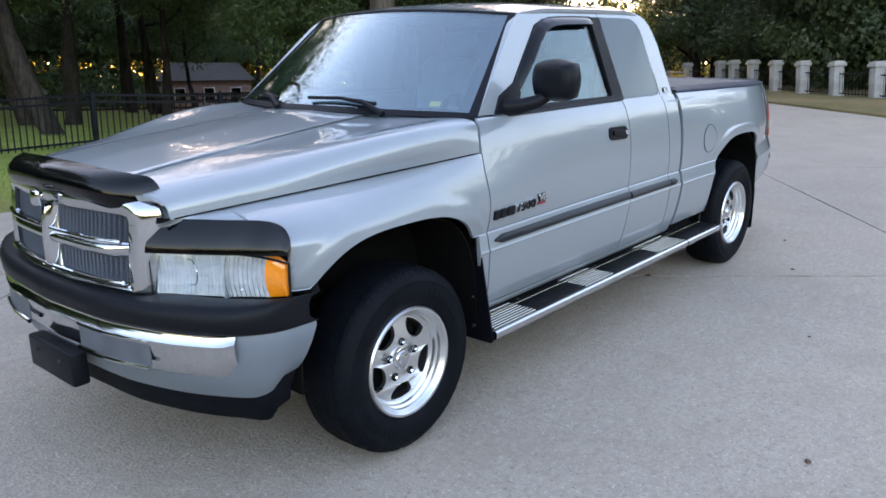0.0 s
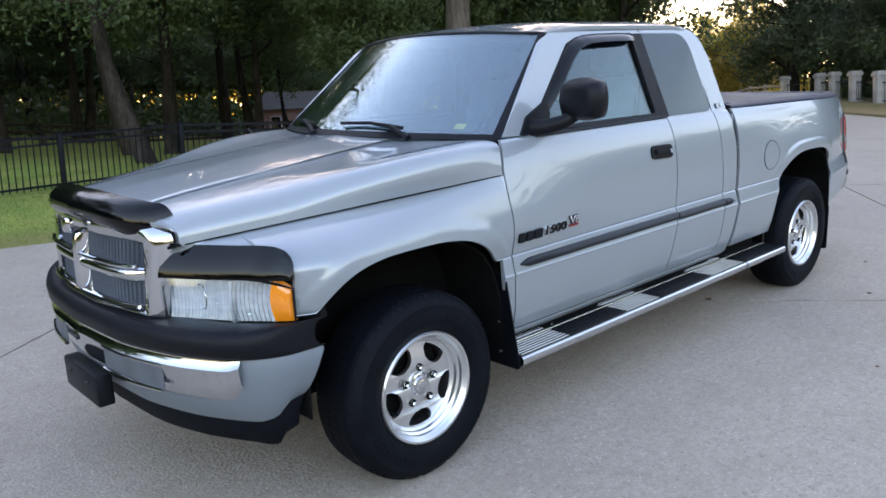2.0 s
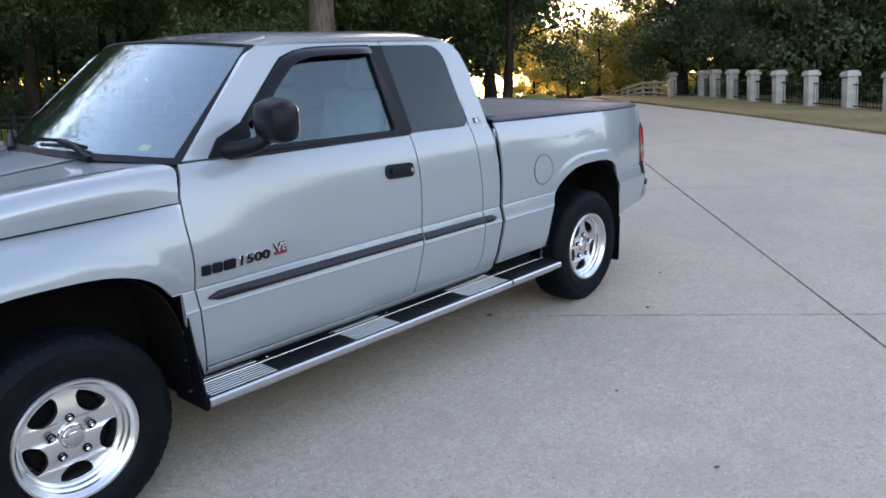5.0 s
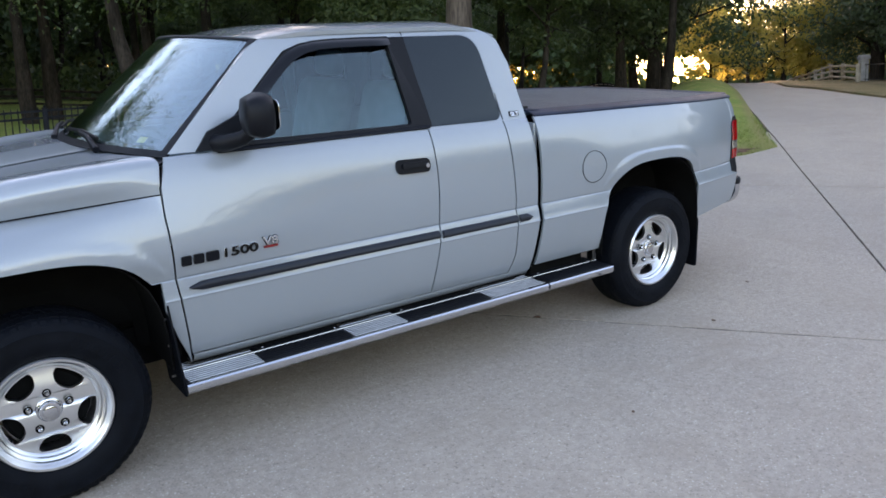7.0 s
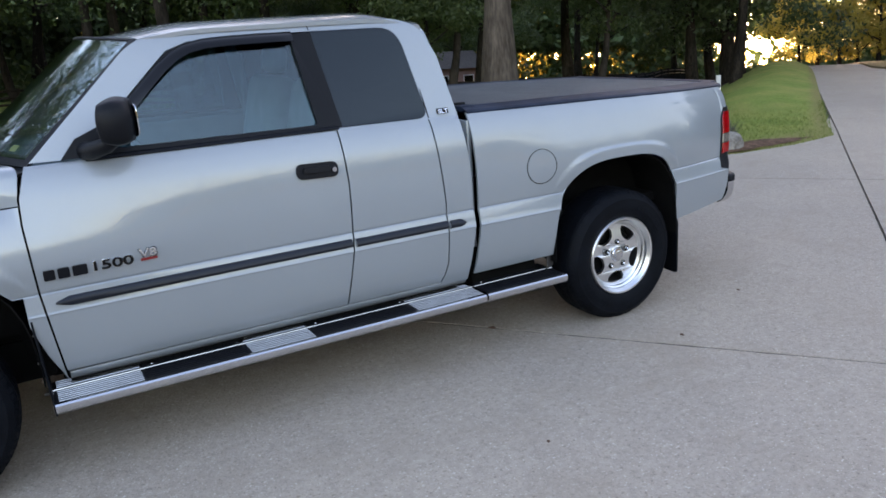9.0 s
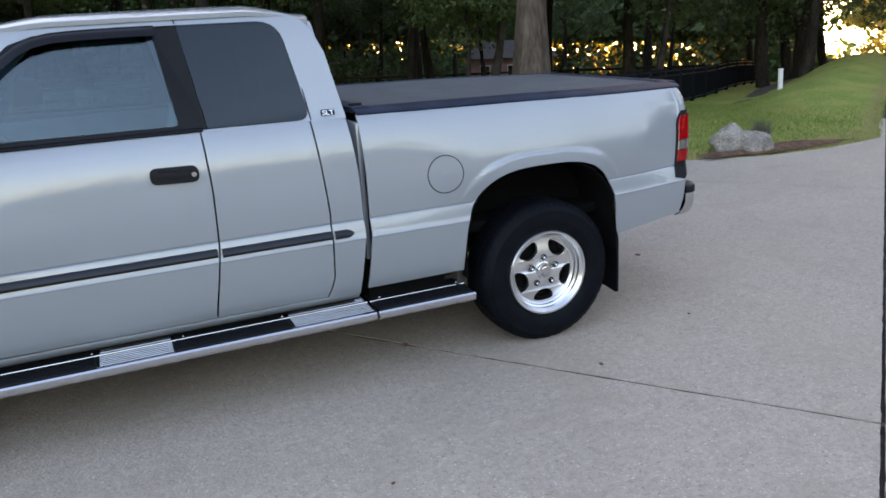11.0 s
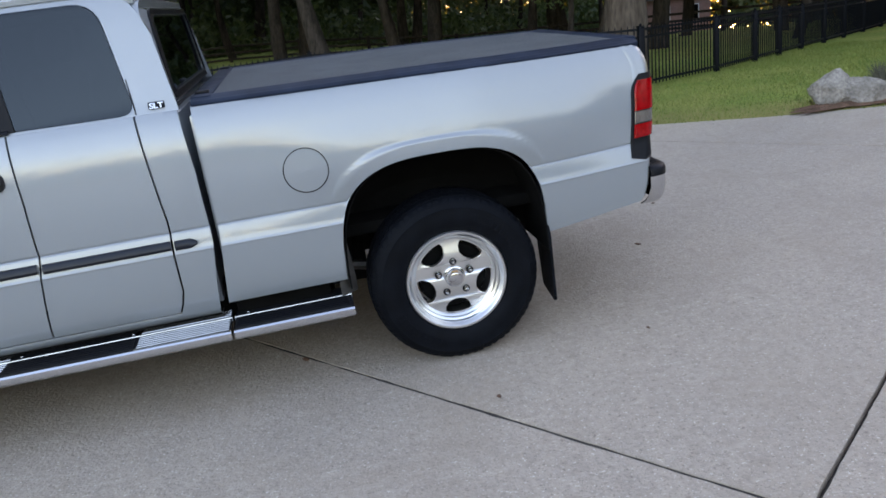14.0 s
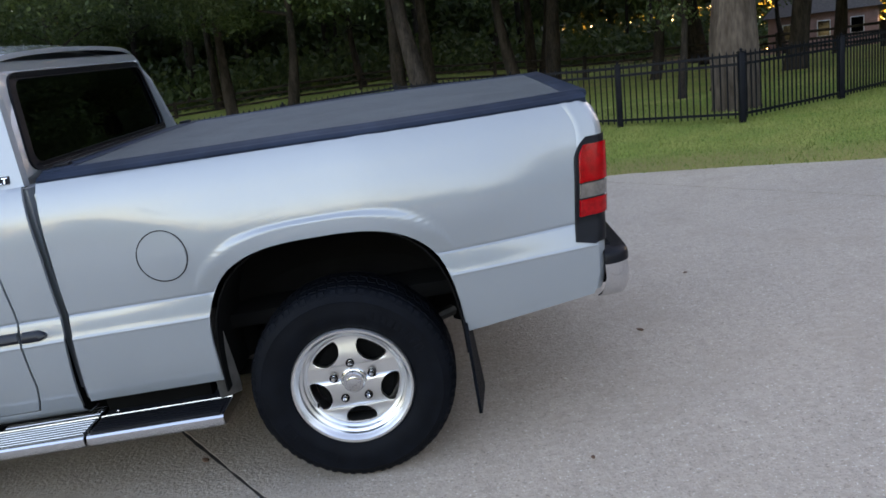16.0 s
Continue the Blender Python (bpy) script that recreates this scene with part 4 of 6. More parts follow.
for side in (1, -1):
    made = []
    lamp = new("headlight")
    lamp.parent = truck
    tagged(lamp, "clear headlight with amber side marker")
    made.append(lamp_block(0.545, 0.948, 0.790, 0.972, TRIM, 0.105, "housing", lamp, 0.02, "black lamp housing", top_drop=0.03))
    for y0, y1 in ((0.546, 0.770), (0.776, 0.892)):
        rows = []
        for j in range(11):
            z = lerp(0.803, 0.958, j / 10)
            row = []
            for i in range(81):
                y = lerp(y0, y1, i / 80)
                flute = 0.0012 * math.cos(y * 2 * math.pi / 0.0115)
                u, v = (y - (y0 + y1) / 2) / (y1 - y0) * 2, (z - 0.88) / 0.078
                row.append(Vector((nose(y) + 0.012 + 0.016 * max(1 - 0.55 * u * u - 0.6 * v * v, 0.0) + flute, -y, z)))
            rows.append(row)
        made.append(part("reflector", grid(rows), REFLECTOR, lamp, "bright fluted reflector", smooth=60))
    made.append(part("lens_divider", box(nose(0.773) - 0.006, nose(0.773) + 0.03, -0.775, -0.771, 0.800, 0.960, 0.001), REFLECTOR, lamp))
    made.append(lamp_block(0.546, 0.770, 0.800, 0.960, LENS_CLEAR, -0.004, "lens", lamp, 0.004, "clear lens"))
    made.append(lamp_block(0.776, 0.893, 0.800, 0.958, LENS_CLEAR, -0.004, "lens", lamp, 0.004, "clear lens"))
    made.append(lamp_block(0.894, 0.936, 0.806, 0.953, AMBER, 0.002, "side_marker", lamp, 0.02, "amber side marker lens", top_drop=0.042))
    cover = lamp_block(0.548, 0.962, 0.960, 1.072, GLOSS_BLACK, -0.016, "lamp_brow", truck, 0.004, "glossy black acrylic lamp cover", n=40, top_drop=0.090, curl=16, bulge=0.007)
    for v in cover.data.vertices:
        f = (v.co.z - 0.968) / 0.09
        v.co.x += 0.050 * max(f, 0) - 0.006 - 0.016 * step(0.84, 0.95, abs(v.co.y))
        v.co.y *= 1 + 0.012 * step(0.84, 0.95, abs(v.co.y))
    made.append(cover)
    # black rubber gasket round the lenses, and bright inner fins
    rim = []
    for k in range(13):
        y = lerp(0.545, 0.946, k / 12)
        rim.append((nose(y) - 0.004, -y, 0.796))
    for k in range(13):
        y = lerp(0.946, 0.545, k / 12)
        rim.append((nose(y) - 0.004, -y, 0.965 - 0.042 * ((y - 0.545) / 0.401) ** 6))
    made.append(part("gasket", tube(rim + [rim[0]], 0.0048, 6), TRIM, lamp, "black rubber gasket"))
    made.append(part("lens_seam", box(nose(0.773) - 0.005, nose(0.773) + 0.012, -0.7745, -0.7715, 0.800, 0.960, 0.001), DARK, lamp, "dark seam between the lenses"))
    # bulb and rings behind the lens
    bm = bmesh.new()
    c = Vector((nose(0.658) + 0.045, -0.658, 0.888))
    bmesh.ops.create_uvsphere(bm, u_segments=12, v_segments=8, radius=0.011, matrix=Matrix.Translation(c))
    made.append(part("bulb", bm, WHITE, lamp))
    # prisms moulded into the lenses, and the bright bowl behind the bulb
    bm = bmesh.new()
    for k in range(15):
        y = lerp(0.558, 0.760, k / 14)
        tube([(nose(y) - 0.003 - 0.010 * math.sin(math.pi * q / 4), -y, lerp(0.808, 0.952, q / 4)) for q in range(5)], 0.0012, 4, bm)
    for z in (0.845, 0.885, 0.925):
        tube([(nose(lerp(0.552, 0.766, q / 8)) - 0.012, -lerp(0.552, 0.766, q / 8), z) for q in range(9)], 0.0010, 4, bm)
    made.append(part("lens_prism", bm, LENS_CLEAR, lamp, "fine ribs moulded in the clear lens"))
    bm = bmesh.new()
    for k in range(9):
        y = lerp(0.784, 0.886, k / 8)
        tube([(nose(y) - 0.003 - 0.010 * math.sin(math.pi * q / 4), -y, lerp(0.808, 0.950, q / 4)) for q in range(5)], 0.0014, 4, bm)
    made.append(part("lens_prism", bm, CHROME, lamp, "bright ribs behind the corner lens"))
    ring = [(nose(0.658) + 0.020 - 0.010 * abs(math.cos(a)), -0.658 - 0.046 * math.cos(a), 0.886 + 0.046 * math.sin(a)) for a in [2 * math.pi * q / 24 for q in range(25)]]
    made.append(part("bulb_ring", tube(ring, 0.0030, 5), CHROME, lamp, "bright ring round the bulb"))
    if side == -1:
        for o in made:
            o.data.transform(Matrix.Diagonal((1, -1, 1, 1)))
            o.data.flip_normals()


# front bumper
def bumper_x(y):
    return hermite(abs(y), [0.0, 0.35, 0.62, 0.80, 0.90, 0.950, 0.972, 0.976], [-0.978, -0.956, -0.892, -0.812, -0.745, -0.676, -0.60, -0.475])


BUMP_Y = [0.0, 0.1, 0.2, 0.3, 0.4, 0.5, 0.58, 0.66, 0.74, 0.80, 0.85, 0.89, 0.92, 0.945, 0.960, 0.970, 0.974, 0.976]


def bumper_strip(profile, y_from, y_to, tail_x=None):
    """A band of the bumper: profile is (z, x offset) pairs from low to high."""
    ys = [y for y in BUMP_Y if y_from < y < y_to]
    ys = [y_from] * (y_from > 0) + ([0.0] if y_from <= 0 else []) + ys + [y_to]
    full = ([-y for y in reversed(ys)] + ys[1:]) if y_from <= 0 else ys
    return [[Vector((min(bumper_x(y) + dx, -0.468), -y, z)) for y in full] for z, dx in profile]


bumper = new("front_bumper")
bumper.parent = truck
tagged(bumper, "chrome front bumper with black rubber pad and silver ends")
part("bumper_pad", grid(bumper_strip([(0.700, 0.01), (0.705, -0.012), (0.725, -0.034), (0.765, -0.038), (0.792, -0.026), (0.805, 0.005), (0.806, 0.10)], 0, 0.976), 0.01), TRIM, bumper, "black rubber bumper pad", smooth=50)
chrome_y = 0.885
BAND_Y = [lerp(-0.80, 0.80, k / 24) for k in range(25)]
BAND_Y = [-y for y in reversed(BUMP_Y) if y > 0.81] + BAND_Y + [y for y in BUMP_Y if y > 0.81]


def bump_edge(x):
    """Height of the painted bumper's lower edge."""
    return 0.452 + 0.075 * step(-0.74, -0.50, x)


def bump_point(y, inset, z, rake=0.0):
    """A point set in square to the bumper's plan curve."""
    a, b = Vector((bumper_x(abs(y) - 0.004), abs(y) - 0.004)), Vector((bumper_x(min(abs(y) + 0.004, 0.976)), min(abs(y) + 0.004, 0.976)))
    d = (b - a).normalized()
    x = bumper_x(y) + inset * d.y - rake * step(-0.69, -0.48, bumper_x(y))
    return Vector((x, math.copysign(abs(y) - inset * d.x, y), z))


def chrome_low(y):
    f = min(max((abs(y) - (chrome_y - 0.07)) / 0.07, 0.0), 1.0)
    return 0.515 + 0.075 * (1 - math.sqrt(1 - f * f))


rows = []
for f, o in ((0.0, 0.045), (0.08, 0.022), (0.24, 0.002), (0.50, -0.012), (0.745, -0.020), (0.81, -0.024), (0.92, -0.008), (0.985, -0.006), (1.0, 0.01)):
    rows.append([bump_point(y, o - 0.25 * (1 - f) * (chrome_low(y) - 0.515), lerp(chrome_low(y), 0.703, f)) for y in [lerp(-chrome_y, chrome_y, k / 60) for k in range(61)]])
part("bumper_bar", grid(rows, 0.006), CHROME, bumper, "chrome bumper bar", smooth=50)
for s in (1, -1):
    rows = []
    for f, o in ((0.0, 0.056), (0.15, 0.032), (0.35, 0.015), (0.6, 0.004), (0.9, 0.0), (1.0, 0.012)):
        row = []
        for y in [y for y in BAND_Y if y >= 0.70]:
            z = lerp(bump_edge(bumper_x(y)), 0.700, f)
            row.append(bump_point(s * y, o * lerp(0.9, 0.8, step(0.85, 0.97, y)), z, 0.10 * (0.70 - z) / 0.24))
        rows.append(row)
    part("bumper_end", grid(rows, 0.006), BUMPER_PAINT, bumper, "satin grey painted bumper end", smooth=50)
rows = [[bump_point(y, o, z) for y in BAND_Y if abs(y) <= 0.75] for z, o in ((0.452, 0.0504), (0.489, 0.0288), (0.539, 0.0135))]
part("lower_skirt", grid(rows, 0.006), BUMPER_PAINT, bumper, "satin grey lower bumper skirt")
rows = []
for f, o in ((0.0, 0.115), (0.12, 0.090), (0.5, 0.075), (1.0, 0.064)):
    row = []
    for y in BAND_Y:
        x = bumper_x(y)
        top = bump_edge(x) + 0.014
        z = lerp(0.338 + 0.055 * step(-0.70, -0.48, x), top, f)
        row.append(bump_point(y, o * lerp(1.0, 0.75, step(0.85, 0.97, abs(y))), z, 0.10 * (0.70 - max(z, 0.47)) / 0.24))
    rows.append(row)
part("air_dam", grid(rows, 0.006), RUBBER, bumper, "black plastic air dam", smooth=50)
# slots with bright lips in the chrome bar
for y0, y1 in ((-0.60, -0.22), (0.22, 0.60)):
    rows = [[Vector((bumper_x(y) - 0.020, y, z)) for y in [lerp(y0, y1, k / 10) for k in range(11)]] for z in (0.575, 0.655)]
    slot = part("air_slot", grid(rows, 0.004), material("slot_grey", (0.10, 0.11, 0.125), rough=0.5, vary=0.3) if "slot_grey" not in bpy.data.materials else bpy.data.materials["slot_grey"], bumper, "recessed grey air slot")
    part("slot_lip", tube([(bumper_x(lerp(y0, y1, k / 10)) - 0.026, lerp(y0, y1, k / 10), 0.568) for k in range(11)], 0.010, 8), CHROME, slot)
    part("slot_lip", tube([(bumper_x(lerp(y0, y1, k / 10)) - 0.022, lerp(y0, y1, k / 10), 0.662) for k in range(11)], 0.006, 8), CHROME, slot)
plate_holder = part("plate_bracket", box(-1.036, -0.968, -0.222, 0.150, 0.412, 0.545, 0.012), TRIM, bumper, "empty black licence plate bracket")
for y in (-0.13, 0.07):
    part("bolt", lathe([(0.0, -0.006), (0.008, -0.005), (0.008, 0.0)], 8, bm=None), STEEL, plate_holder).location = (-1.039, y, 0.50)

# ---- side trim ----
def strip(x0, x1, z, name, label=""):
    n = 24
    rows = []
    for dz, o in ((-0.020, 0.0), (-0.017, 0.010), (-0.006, 0.016), (0.008, 0.015), (0.018, 0.009), (0.021, -0.002)):
        row = []
        for i in range(n + 1):
            x = lerp(x0, x1, i / n)
            pinch = min(1.0, math.sqrt(max((x - x0) / 0.04, 0.02))) if x0 < 1 else 1.0
            pinch *= min(1.0, math.sqrt(max((x1 - x) / 0.03, 0.05))) if x1 > 2.45 else 1.0
            zz = z + dz * pinch
            row.append(Vector((x, -side_w(x, zz) - o, zz)))
        rows.append(row)
    mirror(part(name, grid(rows, 0.003), BLUE_BLACK, truck, label))


strip(0.575, 1.868, 0.772, "rub_strip", "dark rubber side moulding")
strip(1.888, 2.394, 0.768, "rub_strip", "dark rubber side moulding")
strip(2.408, 2.500, 0.765, "rub_strip", "dark rubber side moulding")

# door handle
handle = part("door_handle", plate([rounded([(1.640, 1.108), (1.640, 1.178), (1.842, 1.172), (1.842, 1.102)], 0.032, 6)], lambda x, z, d: Vector((x, -side_w(x, z) - 0.008 + d, z)), 0.02), TRIM, truck, "black door handle bezel")
part("handle_pull", plate([rounded([(1.672, 1.135), (1.672, 1.160), (1.800, 1.157), (1.800, 1.132)], 0.010, 4)], lambda x, z, d: Vector((x, -side_w(x, z) - 0.020 + d, z)), 0.014), TRIM, handle)
part("lock_cylinder", lathe([(0.0, -0.012), (0.011, -0.012), (0.013, -0.006), (0.013, 0.01)], 14, center=(1.820, -side_w(1.82, 1.135) - 0.006, 1.136)), CHROME, handle)

# fuel door
fx, fz, fr = 2.992, 0.982, 0.093
rows = [[Vector((fx + r * math.cos(a), -side_w(fx + r * math.cos(a), fz + r * math.sin(a)) - 0.003, fz + r * math.sin(a))) for a in [2 * math.pi * k / 40 for k in range(40)]] for r in (0.0002, 0.05, fr - 0.004)]
fuel = part("fuel_door", grid(rows, 0.004, wrap=True), PAINT, truck, "round silver fuel door")
ringpts = [Vector((fx + fr * math.cos(a), -side_w(fx + fr * math.cos(a), fz + fr * math.sin(a)) - 0.0005, fz + fr * math.sin(a))) for a in [2 * math.pi * k / 40 for k in range(41)]]
part("fuel_door_gap", tube(ringpts, 0.0022, 5), TRIM, fuel)
part("fuel_door_notch", box(fx + 0.070, fx + 0.090, -side_w(fx, fz) - 0.008, -side_w(fx, fz) + 0.01, fz - 0.012, fz + 0.012, 0.004), PAINT, fuel)


def lettering(text, x, z, size, mat, edge, out, name, label, width=None):
    """Raised characters on the truck's side."""
    for s in (0,):
        cu = bpy.data.curves.new(name, "FONT")
        cu.body, cu.size, cu.extrude, cu.bevel_depth = text, size, 0.003, 0.0012
        tmp = new(name, cu)
        tmp.matrix_world = Matrix.Identity(4)
        dg = bpy.context.evaluated_depsgraph_get()
        me = bpy.data.meshes.new_from_object(tmp.evaluated_get(dg))
        bpy.data.objects.remove(tmp)
        xs = [v.co.x for v in me.vertices]
        k = (width / (max(xs) - min(xs))) if width else 1.0
        for v in me.vertices:
            px, pz = x + (v.co.x - min(xs)) * k, z + v.co.y
            v.co = Vector((px, -side_w(px, pz) - out - v.co.z, pz))
        me.materials.clear()
        me.materials.append(mat)
        ob = new(name, me)
        ob.parent = truck
        tagged(ob, label)
    return ob


# maker's badge as plain blocks, the figures as they stand
for a, w in ((0.552, 0.042), (0.604, 0.044), (0.658, 0.056)):
    part("badge_block", plate([rounded([(a, 0.872), (a, 0.915), (a + w, 0.915), (a + w, 0.872)], 0.006, 2)], lambda x, z, d: Vector((x, -side_w(x, z) - 0.010 + d, z)), 0.01), TRIM, truck, "small raised badge block")
lettering("1500", 0.736, 0.8755, 0.061, CHROME, None, 0.004, "figures_edge", "bright edge of the figures", 0.158)
lettering("1500", 0.738, 0.878, 0.056, GLOSS_BLACK, None, 0.0075, "figures", "raised black figures 1500", 0.154)
lettering("V8", 0.913, 0.8935, 0.056, GLOSS_BLACK, None, 0.004, "engine_badge_edge", "black edge of the badge", 0.077)
lettering("V8", 0.916, 0.896, 0.050, CHROME, None, 0.008, "engine_badge", "raised chrome V8 badge", 0.071)
part("engine_badge_bar", plate([[(0.920, 0.880), (0.922, 0.890), (0.988, 0.890), (0.986, 0.880)]], lambda x, z, d: Vector((x, -side_w(x, z) - 0.008 + d, z)), 0.008), RED_PAINT, truck, "red badge underline")
part("trim_badge", plate([rounded([(2.425, 1.318), (2.425, 1.345), (2.490, 1.345), (2.490, 1.318)], 0.004, 2)], lambda x, z, d: green(x, z, d - 0.006), 0.006), TRIM, truck, "small badge plate")
ob = lettering("SLT", 0, 0, 0.030, CHROME, None, 0, "trim_letters", "chrome letters SLT", 0.056)
for v in ob.data.vertices:
    x, z = v.co.x + 2.430, v.co.z + 1.3205
    v.co = green(x, z, -0.0075 + (v.co.y + side_w(v.co.x, v.co.z)) * 1.0)

# door mirrors
for s in (1, -1):
    bm = bmesh.new()
    bmesh.ops.create_cube(bm, size=1.0)
    bmesh.ops.subdivide_edges(bm, edges=bm.edges, cuts=5, use_grid_fill=True)
    for v in bm.verts:
        p = v.co * 2
        q = Vector([p[i] * math.sqrt(max(1 - p[(i + 1) % 3] ** 2 / 2 - p[(i + 2) % 3] ** 2 / 2 + p[(i + 1) % 3] ** 2 * p[(i + 2) % 3] ** 2 / 3, 0)) for i in range(3)])
        q = p.lerp(q, 0.62)
        taper = 1.0 - 0.12 * (q.x < 0) * abs(q.x)
        v.co = Vector((0.912 + q.x * 0.072 + 0.03 * q.y, s * (-1.062 + q.y * 0.132), 1.468 + q.z * 0.094 * taper))
        if s == -1:  # folded in against the far door
            v.co = Vector((1.06 + q.y * 0.118, 0.965 + q.x * 0.07, 1.440 + q.z * 0.090))
    head = part("mirror", bm, TRIM, truck, "black plastic door mirror", smooth=60)
    if s == 1:
        part("mirror_glass", plate([rounded([(-0.185, -0.062), (-0.185, 0.062), (-0.045, 0.062), (-0.045, -0.062)], 0.03)], lambda y, z, d: Vector((0.962 + d - 0.03 * (y + 0.115) / 0.132, s * (y - 0.947), 1.468 + z)), 0.004), CHROME, head)
    part("mirror_arm", tube([(0.80, s * -0.86, 1.345), (0.82, s * -0.93, 1.352), (0.87, s * -0.99, 1.372), (0.90, s * -1.02, 1.40)], [0.040, 0.036, 0.032, 0.030], 12) if s == 1 else tube([(0.86, 0.84, 1.345), (0.95, 0.92, 1.38), (1.02, 0.95, 1.42)], [0.036, 0.034, 0.030], 12), TRIM, head)
    part("mirror_sail", plate([[(0.70, 1.322), (0.765, 1.398), (0.93, 1.465), (0.93, 1.40), (0.88, 1.34), (0.87, 1.322)]], lambda x, z, d: Vector((x, s * -(green_w(z) + 0.014 - d), z)), 0.02), TRIM, head)

# ---- wheels ----
def wheel_mesh():
    from math import cos, sin, pi
    wheel = new("wheel")
    wheel.parent = truck
    wheel.location = (WHEELS[0][0], -WHEELS[0][1], WHEELS[0][2])
    tagged(wheel, "five-spoke polished aluminium wheel with black tyre")
    prof = [(0.212, 0.034), (0.229, 0.014), (0.236, 0.004), (0.250, -0.004), (0.268, -0.011), (0.290, -0.015), (0.312, -0.0155), (0.334, -0.012), (0.342, -0.013), (0.346, -0.009),
            (0.362, 0.000), (0.374, 0.012), (0.384, 0.030), (0.389, 0.055), (0.3905, 0.085), (0.391, 0.125), (0.3905, 0.170), (0.387, 0.212), (0.377, 0.232), (0.357, 0.246),
            (0.300, 0.258), (0.238, 0.244), (0.212, 0.216), (0.200, 0.12), (0.212, 0.034)]
    tyre = part("tyre", lathe(prof, 96), RUBBER, wheel, "black all-terrain tyre")
    tr = bmesh.new()
    for k in range(64):
        a = 2 * pi * k / 64
        for r, h0, h1, off, wid, yaw in ((0.3885, 0.036, 0.074, 0.0, 0.030, -0.2), (0.3925, 0.082, 0.126, 0.5, 0.026, 0.3), (0.3925, 0.134, 0.164, 0.1, 0.026, -0.3), (0.3895, 0.172, 0.206, 0.6, 0.030, 0.2)):
            b = a + off * 2 * pi / 64
            m = Matrix.Rotation(-b, 4, "Y") @ Matrix.Translation((r, (h0 + h1) / 2, 0)) @ Matrix.Rotation(yaw, 4, "X")
            box(-0.008, 0.0002, (h0 - h1) / 2, (h1 - h0) / 2, -wid / 2, wid / 2, bm=tr, m=m)
        # shoulder lugs that run down on to the sidewall
        m = Matrix.Rotation(-a - 0.02 * (k % 2), 4, "Y") @ Matrix.Translation((0.3735, 0.0125, 0)) @ Matrix.Rotation(-0.80, 4, "Z")
        box(-0.008, 0.0020, -0.016 if k % 2 else -0.010, 0.010, -0.0100, 0.0100, bm=tr, m=m)
    part("tread", tr, RUBBER, tyre, "moulded tread blocks", smooth=0)
    # raised sidewall marks, worn past reading, as plain bars
    bar = box(-0.017, 0.017, -0.0018, 0.004, -0.0095, 0.0095, 0.001, segments=1)
    mark = part("sidewall_mark", bar, RUBBER, tyre)
    for j in range(18):
        a = (0.25 if j < 9 else 1.25) * pi + (j % 9 - 4) * 0.092
        ob = mark if j == 0 else new("sidewall_mark", mark.data)
        ob.parent = tyre
        ob.matrix_basis = Matrix.Rotation(-a, 4, "Y") @ Matrix.Translation((0.300, -0.0155, 0))
    rim = part("rim", lathe([(0.222, 0.042), (0.2335, 0.016), (0.2345, 0.002), (0.229, -0.006), (0.220, -0.005), (0.212, 0.004), (0.208, 0.014), (0.2055, 0.016), (0.203, 0.030), (0.196, 0.034), (0.1935, 0.036),
                             (0.191, 0.050), (0.183, 0.055), (0.179, 0.062), (0.177, 0.075), (0.177, 0.20), (0.20, 0.21)], 96), ALLOY, wheel, "polished aluminium rim lip")
    # face with five windows between domed spokes
    holes = []
    for k in range(5):
        c = -pi / 2 + 2 * pi * k / 5
        raw = [(0.104, -0.012), (0.112, -0.037), (0.140, -0.060), (0.165, -0.060), (0.172, -0.030), (0.174, 0.0), (0.172, 0.030), (0.165, 0.060), (0.140, 0.060), (0.112, 0.037), (0.104, 0.012)]
        pts = rounded(raw, [0.006, 0.010, 0.012, 0.010, 0, 0, 0, 0.010, 0.012, 0.010, 0.006], 4)
        holes.append([(u * cos(c) - v * sin(c), u * sin(c) + v * cos(c)) for u, v in pts])
    outer = [(0.184 * cos(2 * pi * k / 90), 0.184 * sin(2 * pi * k / 90)) for k in range(90)]

    def face(u, v, d):
        r = math.hypot(u, v)
        return Vector((u, 0.060 - 0.012 * step(0.178, 0.10, r) + d, v))
    bm = plate([outer] + holes, face, 0.020)
    bmesh.ops.bevel(bm, geom=[e for e in bm.edges if abs(e.calc_face_angle(0)) > 1.0 and all(math.hypot(v.co.x, v.co.z) < 0.18 for v in e.verts)], offset=0.0035, segments=2, affect="EDGES")
    part("spokes", bm, ALLOY, rim, "polished five-spoke face")
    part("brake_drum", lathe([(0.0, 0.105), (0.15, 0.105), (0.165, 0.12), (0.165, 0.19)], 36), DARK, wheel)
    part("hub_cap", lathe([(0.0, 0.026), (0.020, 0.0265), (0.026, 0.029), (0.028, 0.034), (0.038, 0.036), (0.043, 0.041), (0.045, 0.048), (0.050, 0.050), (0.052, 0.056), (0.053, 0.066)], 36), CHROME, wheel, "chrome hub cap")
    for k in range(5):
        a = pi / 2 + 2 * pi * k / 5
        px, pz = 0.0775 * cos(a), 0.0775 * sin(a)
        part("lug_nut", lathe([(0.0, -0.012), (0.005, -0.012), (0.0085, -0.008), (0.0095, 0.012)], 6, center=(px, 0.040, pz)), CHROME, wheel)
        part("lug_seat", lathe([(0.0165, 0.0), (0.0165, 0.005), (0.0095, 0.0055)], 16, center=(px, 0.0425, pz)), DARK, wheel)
    a = math.radians(205)
    part("valve", tube([(0.170 * cos(a), 0.055, 0.170 * sin(a)), (0.164 * cos(a), 0.018, 0.164 * sin(a))], 0.0045, 6), RUBBER, wheel)
    return wheel


